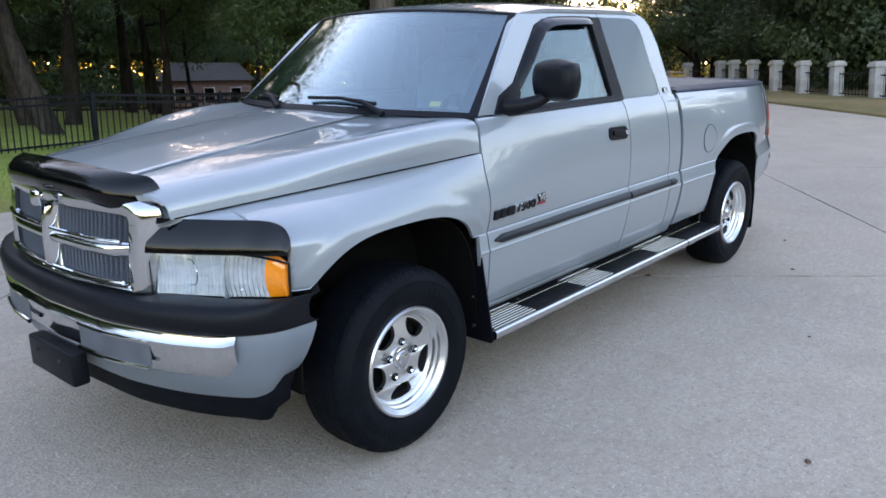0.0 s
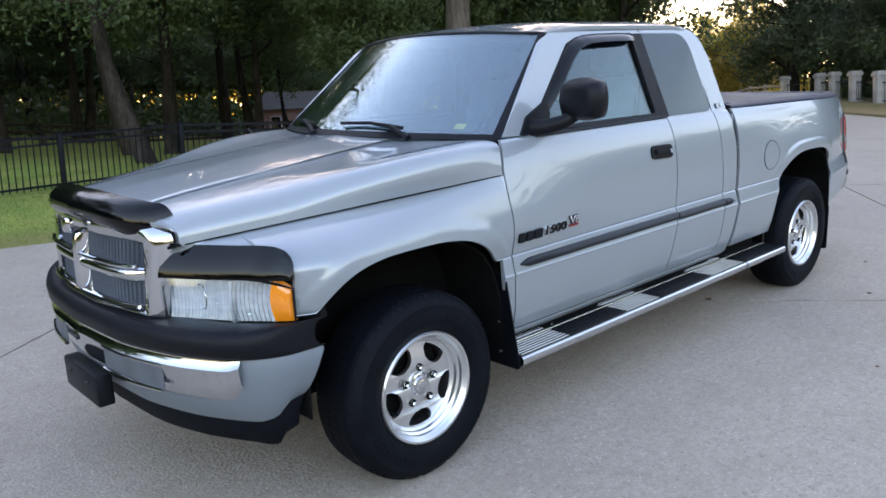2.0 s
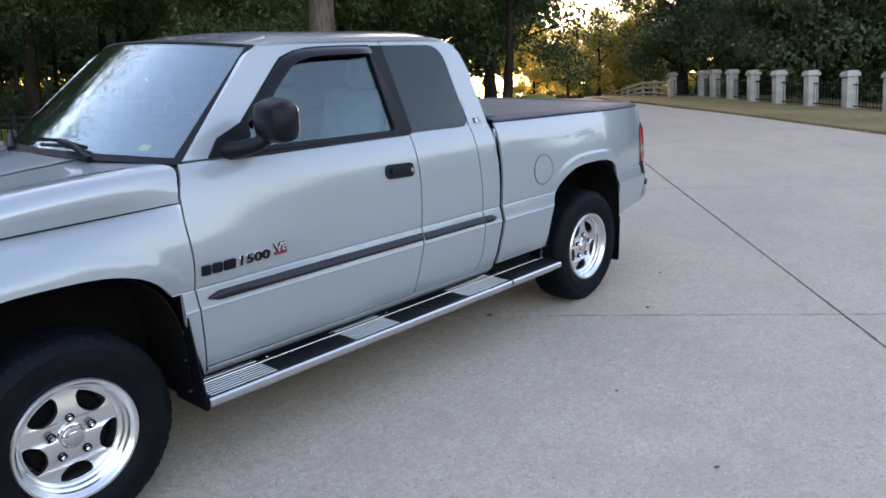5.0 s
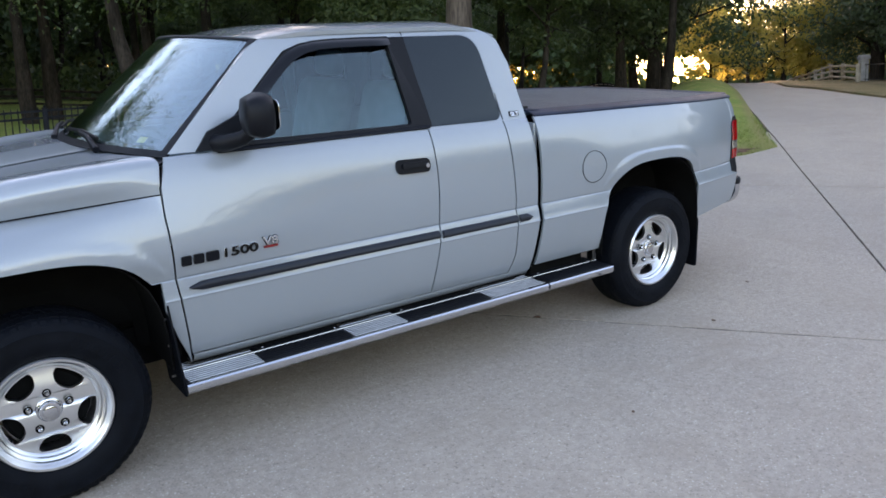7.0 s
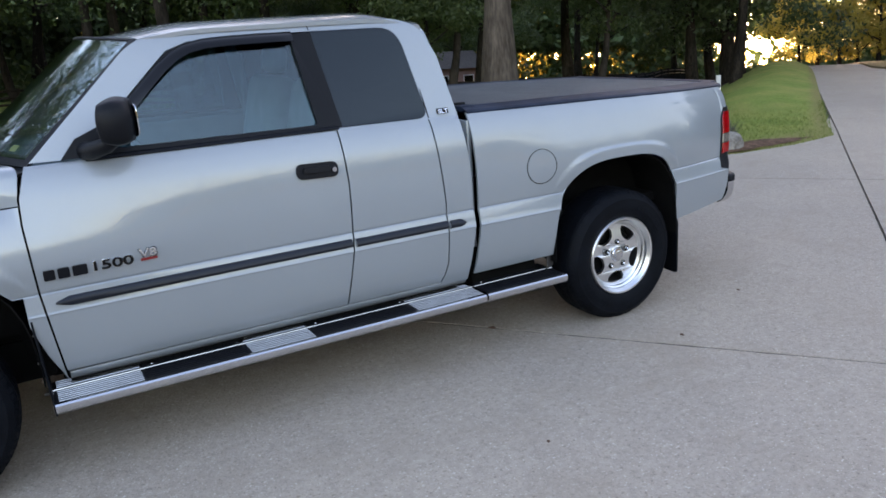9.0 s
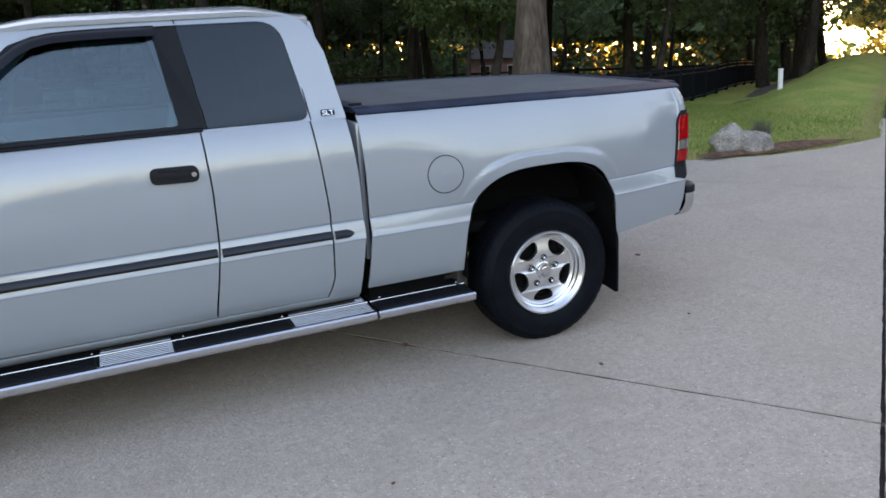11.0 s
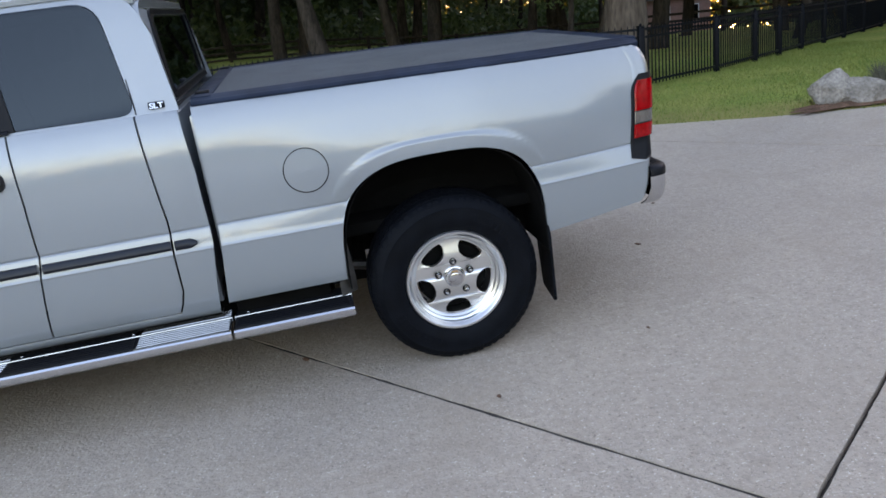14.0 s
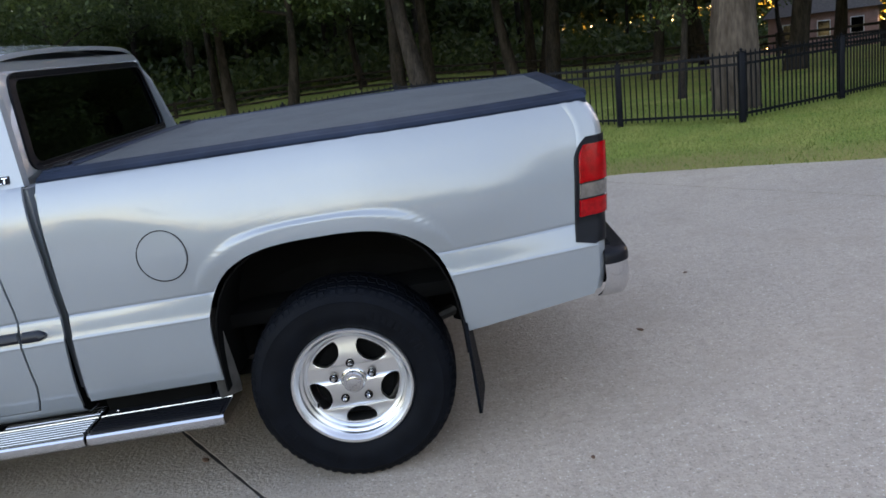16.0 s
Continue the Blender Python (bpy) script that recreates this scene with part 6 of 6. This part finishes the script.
# boulder and its soil patch
def rock(name, at, lobes, seed, label):
    """A craggy stone: lobes of (middle, half sizes) melted together, cut by flat faces and pitted."""
    rnd = random.Random(seed)
    cuts = [(Vector((rnd.gauss(0, 1), rnd.gauss(0, 1), rnd.gauss(0.2, 0.8))).normalized(), rnd.uniform(0.80, 0.95)) for _ in range(16)]
    bm = bmesh.new()
    bmesh.ops.create_icosphere(bm, subdivisions=5, radius=1.0)
    for v in bm.verts:
        d = v.co.normalized()
        far = 0.0
        for c, h in lobes:
            e = Vector((d.x / h[0], d.y / h[1], d.z / h[2]))
            o = Vector((c[0] / h[0], c[1] / h[1], c[2] / h[2]))
            k = e.dot(o) ** 2 - e.dot(e) * (o.dot(o) - 1)
            if k > 0:
                far = max(far, (e.dot(o) + math.sqrt(k)) / e.dot(e))
        p = d * far
        for n, q in cuts:
            over = d.dot(n) - q
            if over > 0:
                p -= n * over * far * 0.9
        crag = 0.10 * noise.noise(d * 2.3 + Vector((seed, 0, 0))) + 0.07 * abs(noise.noise(d * 5 + Vector((seed, 5, 0)))) + 0.035 * noise.noise(d * 13) + 0.015 * noise.noise(d * 31)
        v.co = p * (1 + crag)
        v.co.z = max(v.co.z, -0.10)
    ob = part(name, bm, STONE, None, label, smooth=18)
    ob.matrix_world = at
    return tagged(ob, category="rock")


rock("boulder", upright(8.30, 2.66, 0.06, -0.55), (((-0.13, 0.0, 0.04), (0.20, 0.17, 0.27)), ((0.07, 0.0, 0.0), (0.36, 0.16, 0.185))), 4, "pale weathered limestone boulder beside the driveway")
rows = []
for j in range(9):
    row = []
    for k in range(48):
        a = 2 * math.pi * k / 48
        r = (j / 8) * (1 + 0.45 * noise.noise(Vector((math.cos(a) * 3, math.sin(a) * 3, 7))) + 0.2 * noise.noise(Vector((math.cos(a) * 9, math.sin(a) * 9, 2))))
        x, y = 8.72 + 1.05 * r * math.cos(a), 2.55 + 0.22 * r * math.sin(a) - 0.10 * r * math.cos(a)
        h = 0.045 * (1 - (j / 8) ** 2) + 0.025 * noise.noise(Vector((x * 7, y * 7, 1))) * (1 - j / 8)
        row.append(on(x, y, 0.008 + h))
    rows.append(row)
bm = grid(rows, wrap=True)
tagged(part("soil_bed", bm, SOIL, None, smooth=60), "bare reddish soil round the boulder", "soil", kind="structure")
post = thing("marker_post", upright(15.12, 8.66, lie(15.12, 8.66)), "short white plastic marker post by the fence end", "post")
part("post_shaft", box(-0.05, 0.05, -0.03, 0.03, -0.1, 0.50, 0.01), WHITE, post)
part("post_cap", box(-0.055, 0.055, -0.035, 0.035, 0.50, 0.53, 0.01), WHITE, post)


# ---- trees ----
def tree_mesh(name, seed, high, trunk_r, crown_low, crown_r, leaves, leaf_mat, leaf_size, label, limbs=9, lean=(0, 0), squash=0.75, clumps=46, bark=None, bend=4.5):
    rng = random.Random(seed)
    root = thing(name, Matrix.Identity(4), label, "tree")
    bm = bmesh.new()
    spine = []
    for k in range(8):
        t = k / 7
        spine.append(Vector((lean[0] * (1 - (1 - t) ** bend) + 0.12 * rng.uniform(-1, 1) * t, lean[1] * (1 - (1 - t) ** bend) + 0.12 * rng.uniform(-1, 1) * t, -0.3 + t * high * 0.8)))
    radii = [trunk_r * (1.45 if k == 0 else 1.12 if k == 1 else 1 - 0.11 * k) for k in range(8)]
    spine.insert(1, spine[0].lerp(spine[1], 0.35))
    radii.insert(1, trunk_r * 1.12)
    tube(spine, radii, 12, bm)
    tips = []
    for k in range(limbs):
        t = lerp(crown_low / high, 0.78, k / max(limbs - 1, 1))
        f = min(t / 0.8, 1) * 7
        i = min(int(f), 6)
        start = spine[i + 1].lerp(spine[min(i + 2, 8)], f - i)
        a = 2.4 * k + rng.uniform(-0.5, 0.5)
        reach = crown_r * rng.uniform(0.6, 0.95)
        tip = start + Vector((math.cos(a) * reach, math.sin(a) * reach, reach * rng.uniform(0.15, 0.7)))
        mid = start.lerp(tip, 0.5) + Vector((rng.uniform(-0.3, 0.3), rng.uniform(-0.3, 0.3), rng.uniform(-0.1, 0.4)))
        r0 = trunk_r * rng.uniform(0.28, 0.45)
        tube([start, mid, tip], [r0, r0 * 0.6, r0 * 0.2], 6, bm)
        tips += [mid, tip, tip]
        for _ in range(2):
            e = mid + Vector((rng.uniform(-1, 1), rng.uniform(-1, 1), rng.uniform(0.0, 0.8))) * reach * 0.5
            tube([mid, e], [r0 * 0.45, r0 * 0.12], 5, bm)
            tips.append(e)
    part("trunk", bm, bark or BARK, root, "rough grey-brown trunk and limbs")
    verts, faces = [], []
    centre = Vector((lean[0], lean[1], lerp(crown_low, high, 0.5)))
    for c in range(clumps):
        base = rng.choice(tips) if rng.random() < 0.75 else centre + Vector((rng.gauss(0, 0.5) * crown_r, rng.gauss(0, 0.5) * crown_r, rng.uniform(-0.5, 0.5) * (high - crown_low)))
        base = base + Vector((rng.gauss(0, 0.25), rng.gauss(0, 0.25), rng.gauss(0, 0.2))) * crown_r * 0.5
        base.z = max(base.z, crown_low)
        size = crown_r * rng.uniform(0.22, 0.42)
        for _ in range(leaves // clumps):
            d = Vector((rng.gauss(0, 1), rng.gauss(0, 1), rng.gauss(0, 1))).normalized() * size * rng.uniform(0.35, 1.0)
            d.z *= squash
            p = base + d
            n = (d.normalized() + Vector((rng.uniform(-1, 1), rng.uniform(-1, 1), rng.uniform(-0.4, 1)))).normalized()
            s = n.cross(Vector((rng.uniform(-1, 1), rng.uniform(-1, 1), rng.uniform(-1, 1)))).normalized()
            u = n.cross(s)
            w = leaf_size * rng.uniform(0.6, 1.3)
            i = len(verts)
            verts += [p - s * w, p + u * w * 0.45, p + s * w, p - u * w * 0.45]
            faces.append((i, i + 1, i + 2, i + 3))
    me = bpy.data.meshes.new("crown")
    me.from_pydata([tuple(v) for v in verts], [], faces)
    me.materials.append(leaf_mat)
    crown = new("crown", me)
    crown.parent = root
    return root


OAK = [tree_mesh("oak_tree", 11 + k, h, r, lo, cr, 22000, OAK_LEAF, 0.078, "dark green oak tree with a rough trunk, standing in grass", limbs=10, lean=ln, clumps=60)
       for k, (h, r, lo, cr, ln) in enumerate(((9.0, 0.15, 3.3, 2.9, (0.5, 0.2)), (10.5, 0.18, 3.6, 3.3, (-0.4, 0.3)), (8.0, 0.12, 2.6, 2.5, (0.2, -0.5)), (11.5, 0.20, 3.8, 3.6, (0.1, 0.2))))]
TALL = tree_mesh("tall_oak", 31, 13.0, 0.19, 3.8, 4.6, 25000, OAK_LEAF, 0.062, "tall spreading oak with dense dark green crown over the lawn", limbs=15, lean=(0.2, -0.3), clumps=120)
CEDAR = tree_mesh("cedar_tree", 41, 8.0, 0.2, 1.3, 2.9, 26000, CEDAR_LEAF, 0.075, "dense dark green tree by the verge", limbs=14, clumps=70)
GOLD = tree_mesh("golden_tree", 51, 9.0, 0.2, 1.6, 3.2, 12000, SUN_GOLD_LEAF, 0.12, "yellow-green tree with the low sun's gold put into its leaf colour", limbs=12, clumps=60)
LEAN = tree_mesh("leaning_oak", 61, 10.0, 0.165, 3.0, 3.9, 25000, OAK_LEAF, 0.055, "oak with a dark leaning trunk on the lawn behind the fence", limbs=14, lean=(-0.74, 0.62), bend=4.2, clumps=110)
BIG = tree_mesh("large_oak", 71, 9.5, 0.25, 4.2, 3.6, 26000, OAK_LEAF, 0.075, "large oak with a thick grey-brown trunk behind the fence", limbs=12, bark=BIG_BARK, clumps=90)


def plant(src, x, y, turn, size, first=False):
    m = upright(x, y, lie(x, y), turn) @ Matrix.Scale(size, 4)
    if first:
        src.matrix_world = m
        return src
    ob = copy_thing(src, m)
    ob.matrix_basis = m
    return ob


used = set()


def put(src, x, y, turn, size):
    plant(src, x, y, turn, size, src.name not in used)
    used.add(src.name)


put(LEAN, 3.92, 11.03, 0.0, 1.0)
put(BIG, 7.95, 6.95, 0.4, 1.15)
put(OAK[2], 8.95, 10.9, 1.0, 0.9)
put(OAK[2], 8.07, 9.85, 2.2, 0.6)
put(OAK[0], 9.65, 17.5, 0.3, 0.9)
put(OAK[1], 12.0, 14.2, 2.0, 1.0)
put(OAK[3], 2.85, 19.4, 1.2, 0.95)
put(OAK[3], 3.7, 20.9, 2.9, 1.0)
put(OAK[1], 7.5, 26.6, 2.0, 1.0)
put(OAK[1], 13.2, 23.9, 0.5, 0.95)
put(OAK[1], -0.6, 20.3, 3.1, 0.9)
put(OAK[2], 14.46, 12.4, 0.8, 0.9)
put(OAK[0], 18.2, 10.9, 4.0, 1.0)
put(OAK[3], 19.6, 13.6, 1.0, 0.9)
put(OAK[1], 24.6, 17.4, 0.7, 0.95)
put(OAK[0], 27.0, 17.9, 2.7, 0.95)
put(OAK[2], 25.6, 20.4, 5.1, 1.1)
put(OAK[1], 16.5, 15.9, 5.0, 1.0)
rng = random.Random(5)
# the wood behind the lawn
spots = []
for k in range(600):
    x, y = rng.uniform(-32, 30), rng.uniform(14, 48)
    if y < 17 and rng.random() < 0.6:
        continue
    if 0.62 * x - 0.79 * y > -2.5:
        continue
    if x < 9 and y < 18:
        continue
    if all((x - a) ** 2 + (y - b) ** 2 > 5.6**2 for a, b in spots):
        spots.append((x, y))
# tall oaks whose crowns hang over the lawn, and on the road's far side
for x, y, turn, size in ((-8.0, 15.2, 0.4, 1.05), (-6.2, 13.2, 2.6, 1.0), (-12.0, 13.0, 5.2, 1.1), (6.9, 17.2, 1.9, 0.95)):
    put(TALL, x, y, turn, size)
for x, y in spots:
    put(rng.choice(OAK), x, y, rng.uniform(0, 6.28), rng.uniform(1.0, 1.4) if x < 14 else rng.uniform(0.75, 1.0))
# dense trees along the verge behind the pillars, and gold ones up the road
for x, y in ((22.5, -2.5), (23.5, 0.8), (25.0, 2.8), (26.5, 4.6), (28.0, 6.4), (24, -6), (27, -1), (29, 2.2), (31, 5), (32.5, 8.0), (30, -5), (34, 3), (36, 8)):
    put(CEDAR, x + rng.uniform(-0.5, 0.5), y + rng.uniform(-0.5, 0.5), rng.uniform(0, 6.28), rng.uniform(0.85, 1.2))
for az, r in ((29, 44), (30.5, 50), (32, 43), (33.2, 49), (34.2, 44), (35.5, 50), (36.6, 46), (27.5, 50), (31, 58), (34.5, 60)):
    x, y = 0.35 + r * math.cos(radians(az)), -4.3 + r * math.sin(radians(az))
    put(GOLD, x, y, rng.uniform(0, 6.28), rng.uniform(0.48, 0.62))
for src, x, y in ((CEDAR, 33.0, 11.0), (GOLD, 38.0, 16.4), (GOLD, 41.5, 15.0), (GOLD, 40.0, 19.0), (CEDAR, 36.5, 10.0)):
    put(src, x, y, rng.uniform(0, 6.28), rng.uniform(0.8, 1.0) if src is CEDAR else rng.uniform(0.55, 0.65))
put(CEDAR, 21.3, 13.8, 0.8, 1.15)
put(CEDAR, 30.8, 11.0, 2.1, 1.2)
# trees behind the camera, seen in the paint and glass
for k in range(24):
    a = math.pi + math.pi * k / 23 * 1.15 - 0.35
    r = rng.uniform(32, 44)
    x, y = 4 + r * math.cos(a), -2 + r * math.sin(a)
    if y < 2 and not (x > 10 and y > -12):
        put(rng.choice(OAK + [CEDAR]), x, y, rng.uniform(0, 6.28), rng.uniform(0.40, 0.62))


# far woods that close the view all round, and brush under the trees
def leaf_cloud(name, spots, mat, label, category, seed):
    """Leaf clumps at many spots: (place, width, height, leaves, leaf size)."""
    rng = random.Random(seed)
    verts, faces = [], []
    for at, wide, high, count, size in spots:
        for _ in range(count):
            p = at + Vector((rng.gauss(0, 0.5) * wide, rng.gauss(0, 0.5) * wide, abs(rng.gauss(0.35, 0.33)) * high))
            n = Vector((rng.uniform(-1, 1), rng.uniform(-1, 1), rng.uniform(-0.5, 1))).normalized()
            s = n.cross(Vector((rng.uniform(-1, 1), rng.uniform(-1, 1), rng.uniform(-1, 1)))).normalized()
            u = n.cross(s)
            w = size * rng.uniform(0.6, 1.4)
            i = len(verts)
            verts += [p - s * w, p + u * w * 0.5, p + s * w, p - u * w * 0.5]
            faces.append((i, i + 1, i + 2, i + 3))
    me = bpy.data.meshes.new(name)
    me.from_pydata([tuple(v) for v in verts], [], faces)
    me.materials.append(mat)
    return tagged(new(name, me), label, category, kind="stuff")


rng = random.Random(9)
spots = []
for k in range(300):
    a = 2 * math.pi * k / 300
    deg = math.degrees(a)
    for r in (rng.uniform(50, 54), rng.uniform(55, 62)):
        x, y = 6 + r * math.cos(a), 2 + r * math.sin(a)
        if 34.6 < deg < 37.3:
            spots.append((on(x, y, min(lie(x, y), 0)) + Vector((0, 0, 3.4)), 2.0, 8.0, 520, 0.34))
        if 35.2 < deg < 36.4:
            continue
        high = rng.uniform(15, 20) if 41 < deg < 75 else rng.uniform(11, 15) if 75 <= deg < 165 else rng.uniform(1.2, 1.8) if 37.6 < deg <= 40.6 else rng.uniform(1.6, 2.6) if 24 < deg <= 41 else rng.uniform(7.0, 10.5) if 185 < deg < 352 else rng.uniform(1.6, 3.2)
        if 46 < deg < 84:
            spots.append((on(x, y, min(lie(x, y), 0)) + Vector((0, 0, 3.6)), 2.0, 12.0, 900, 0.30))
            spots.append((on(x, y, min(lie(x, y), 0)), 1.4, 4.4, rng.choice((60, 140, 240, 320)), 0.25))
            continue
        spots.append((on(x, y, min(lie(x, y), 0)), 2.4, high, int((52 if 66 <= deg < 118 else 32) * high) + 120, 0.34))
leaf_cloud("far_woods", spots, OAK_LEAF, "dark distant woods round the place", "woods", 1)
# ring of gold leaves added beyond the woods, so gaps between trunks look sunlit
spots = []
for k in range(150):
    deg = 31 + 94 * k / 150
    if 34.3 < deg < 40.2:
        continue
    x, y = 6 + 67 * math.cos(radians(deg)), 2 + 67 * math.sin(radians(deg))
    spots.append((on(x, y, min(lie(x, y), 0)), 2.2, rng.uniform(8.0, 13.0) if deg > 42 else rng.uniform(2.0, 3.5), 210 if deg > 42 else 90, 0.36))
leaf_cloud("sunlit_scrub", spots, SUN_GOLD_LEAF, "added ring of gold leaves that gives gaps in the woods a sunlit colour", "undergrowth", 3)
spots = []
for k in range(420):
    x, y = rng.uniform(-34, 26), rng.uniform(30, 48)
    if 0.62 * x - 0.79 * y > -6:
        continue
    if -10.0 < 0.77 * x - 0.64 * y < -0.5:
        continue
    spots.append((ground_at(x, y), rng.uniform(1.0, 2.0), rng.uniform(1.2, 2.6), 90, 0.17))
for k in range(90):
    t = rng.uniform(-0.15, 1.05)
    x, y = lerp(18.7, 27.6, t) + 0.72 * rng.uniform(2.0, 4.5), lerp(0.45, 9.9, t) - 0.69 * rng.uniform(2.0, 4.5)
    spots.append((ground_at(x, y), 0.9, rng.uniform(0.9, 1.7), 110, 0.13))
leaf_cloud("brush", spots, OAK_LEAF, "dark low brush between the trunks", "undergrowth", 2)


# split-rail fences, the house and the van far off
def rail_fence(name, line, mat, label, high=0.85):
    fence = thing(name, Matrix.Identity(4), label, "fence")
    for (x0, y0), (x1, y1) in zip(line, line[1:]):
        n = max(int(math.hypot(x1 - x0, y1 - y0) / 2.4), 1)
        for k in range(n):
            a = ground_at(lerp(x0, x1, k / n), lerp(y0, y1, k / n))
            b = ground_at(lerp(x0, x1, (k + 1) / n), lerp(y0, y1, (k + 1) / n))
            part("post", box(-0.06, 0.06, -0.06, 0.06, -0.2, high + 0.08, 0.01), mat, fence).location = a
            for h in (high * 0.35, high * 0.68, high):
                part("rail", tube([a + Vector((0, 0, h)), a.lerp(b, 0.5) + Vector((0, 0, h - 0.01)), b + Vector((0, 0, h))], 0.045, 6), mat, fence)
    return fence


rail_fence("rail_fence", [(25.9, 9.2), (31.0, 12.9), (38.0, 17.8), (47.0, 24.5)], RAILWOOD, "pale rail fence in low sun beside the road", 0.62)
rail_fence("rail_fence", [(-16, 28.0), (-4, 26.8), (6, 25.4), (12, 22.5), (17, 19.8), (22, 18.0)], BARK, "dark weathered rail fence before the woods", 0.7)
house = thing("brick_house", upright(23.5, 37.0, lie(23.5, 37.0), radians(-30)) @ Matrix.Scale(0.6, 4), "pink brick house behind the trees", "house")
part("wall", box(-4.0, 4.0, -3.0, 3.0, -0.5, 2.7, 0.02), BRICK, house)
bm = bmesh.new()
v = [bm.verts.new(p) for p in ((-4.4, -3.4, 2.7), (4.4, -3.4, 2.7), (4.4, 3.4, 2.7), (-4.4, 3.4, 2.7), (-3.2, 0, 4.6), (3.2, 0, 4.6))]
for f in ((0, 1, 5, 4), (1, 2, 5), (2, 3, 4, 5), (3, 0, 4), (3, 2, 1, 0)):
    bm.faces.new([v[i] for i in f])
part("roof", bm, ROOFING, house, smooth=0)
for x in (-2.4, 0.2, 2.6):
    win = part("window", box(x - 0.5, x + 0.5, -3.05, -2.98, 0.8, 2.1, 0.02), WHITE, house)
    part("pane", box(x - 0.43, x + 0.43, -3.065, -3.05, 0.87, 2.03), GLOSS_BLACK, win)
van = thing("white_van", upright(60.0, 39.6, lie(60.0, 39.6), radians(36)), "small white van far up the road", "van")
bm = grid([[Vector((x, y * (0.86 if z > 1.0 else 1.0), z)) for x, z in ((-2.2, 0.4), (-2.25, 0.9), (-1.5, 1.0), (-1.0, 1.65), (1.9, 1.7), (2.15, 1.0), (2.2, 0.4))] for y in (-0.9, -0.85, 0.85, 0.9)])
part("body", bm, WHITE, van)
part("glazing", box(-1.2, 1.9, -0.80, 0.80, 1.1, 1.5, 0.03), GLOSS_BLACK, van)
for x in (-1.4, 1.4):
    for y in (-0.86, 0.86):
        part("wheel", lathe([(0.0, -0.1), (0.33, -0.1), (0.35, 0.0), (0.33, 0.1), (0.0, 0.1)], 20, center=(x, y, 0.34)), RUBBER, van)

# grass blades over the nearer lawn
rng = random.Random(21)
verts, faces = [], []
polyline = [(p.x, p.y) for p in along(EDGE, 6)]


def edge_y(x):
    return float(np.interp(x, [p[0] for p in polyline[:72]], [p[1] for p in polyline[:72]]))


def inside_lawn(x, y):
    if x < 10.2:
        return y > edge_y(x) + 0.01
    return y > 2.26 + (x - 10.2) * 0.765 + 0.02


def lawn_t(x, y):
    """How deep a place lies in the lawn, as the lawn's own rows count it."""
    return max(y - (edge_y(x) if x < 10.2 else 2.26 + (x - 10.2) * 0.765), 0.0) / 72


count = 0
while count < 90000:
    if rng.random() < 0.72:
        x, y = rng.uniform(5.2, 13.5), rng.uniform(2.1, 9.5)
    else:
        x, y = rng.uniform(-3.0, 4.5), rng.uniform(4.6, 11.0)
    if not inside_lawn(x, y):
        continue
    if ((x - 8.72) / 1.0) ** 2 + ((y - 2.55 + 0.1 * (x - 8.72)) / 0.20) ** 2 < 1:
        continue
    count += 1
    base = on(x, y, lawn_h(x, y, lawn_t(x, y)) - 0.008)
    a, h = rng.uniform(0, 6.28), rng.uniform(0.02, 0.055)
    s = Vector((math.cos(a), math.sin(a), 0)) * rng.uniform(0.003, 0.007)
    tip = base + Vector((rng.gauss(0, 0.018), rng.gauss(0, 0.018), h))
    i = len(verts)
    verts += [tuple(base - s), tuple(base + s), tuple(tip)]
    faces.append((i, i + 1, i + 2))
me = bpy.data.meshes.new("grass")
me.from_pydata(verts, [], faces)
me.materials.append(GRASS_BLADE)
tagged(new("grass", me), "short green grass blades on the lawn", "grass", kind="stuff")

# tuft beside the boulder, twigs and grit on the concrete
tuft = thing("dry_tuft", upright(9.00, 3.02, 0.05), "grey-green dry grass tuft behind the boulder", "plant")
bm = bmesh.new()
for _ in range(320):
    a, r = rng.uniform(0, 6.28), rng.uniform(0, 0.12)
    b = Vector((r * math.cos(a), r * math.sin(a), 0))
    t = b + Vector((rng.gauss(0, 0.08), rng.gauss(0, 0.08), rng.uniform(0.12, 0.28)))
    s = Vector((-math.sin(a), math.cos(a), 0)) * 0.004
    bm.faces.new([bm.verts.new(q) for q in (b - s, b + s, t)])
part("blades", bm, material("dry_blade", (0.10, 0.10, 0.075), rough=0.9, vary=0.4, scale=30), tuft)
for x, y, w in ((2.815, -0.66, 0.014), (3.59, -1.41, 0.010), (4.85, -0.02, 0.012), (3.9, -0.3, 0.008), (0.9, -2.3, 0.012), (-0.3, -2.0, 0.010), (1.9, -2.6, 0.009), (4.4, -1.1, 0.008), (2.3, -1.9, 0.008), (5.3, 0.7, 0.009)):
    bm = bmesh.new()
    bmesh.ops.create_icosphere(bm, subdivisions=2, radius=w)
    for v in bm.verts:
        v.co *= 1 + 0.35 * noise.noise(v.co * 90 + Vector((x, y, 0)))
        v.co.z *= 0.5
    ob = part("twig_scrap", bm, SOIL, None)
    ob.matrix_world = upright(x, y, w * 0.35, rng.uniform(0, 6)) @ Matrix.Diagonal((1.7, 1, 1, 1))
    tagged(ob, "small dark scrap of twig lying on the concrete", "debris", "scraps on the concrete")
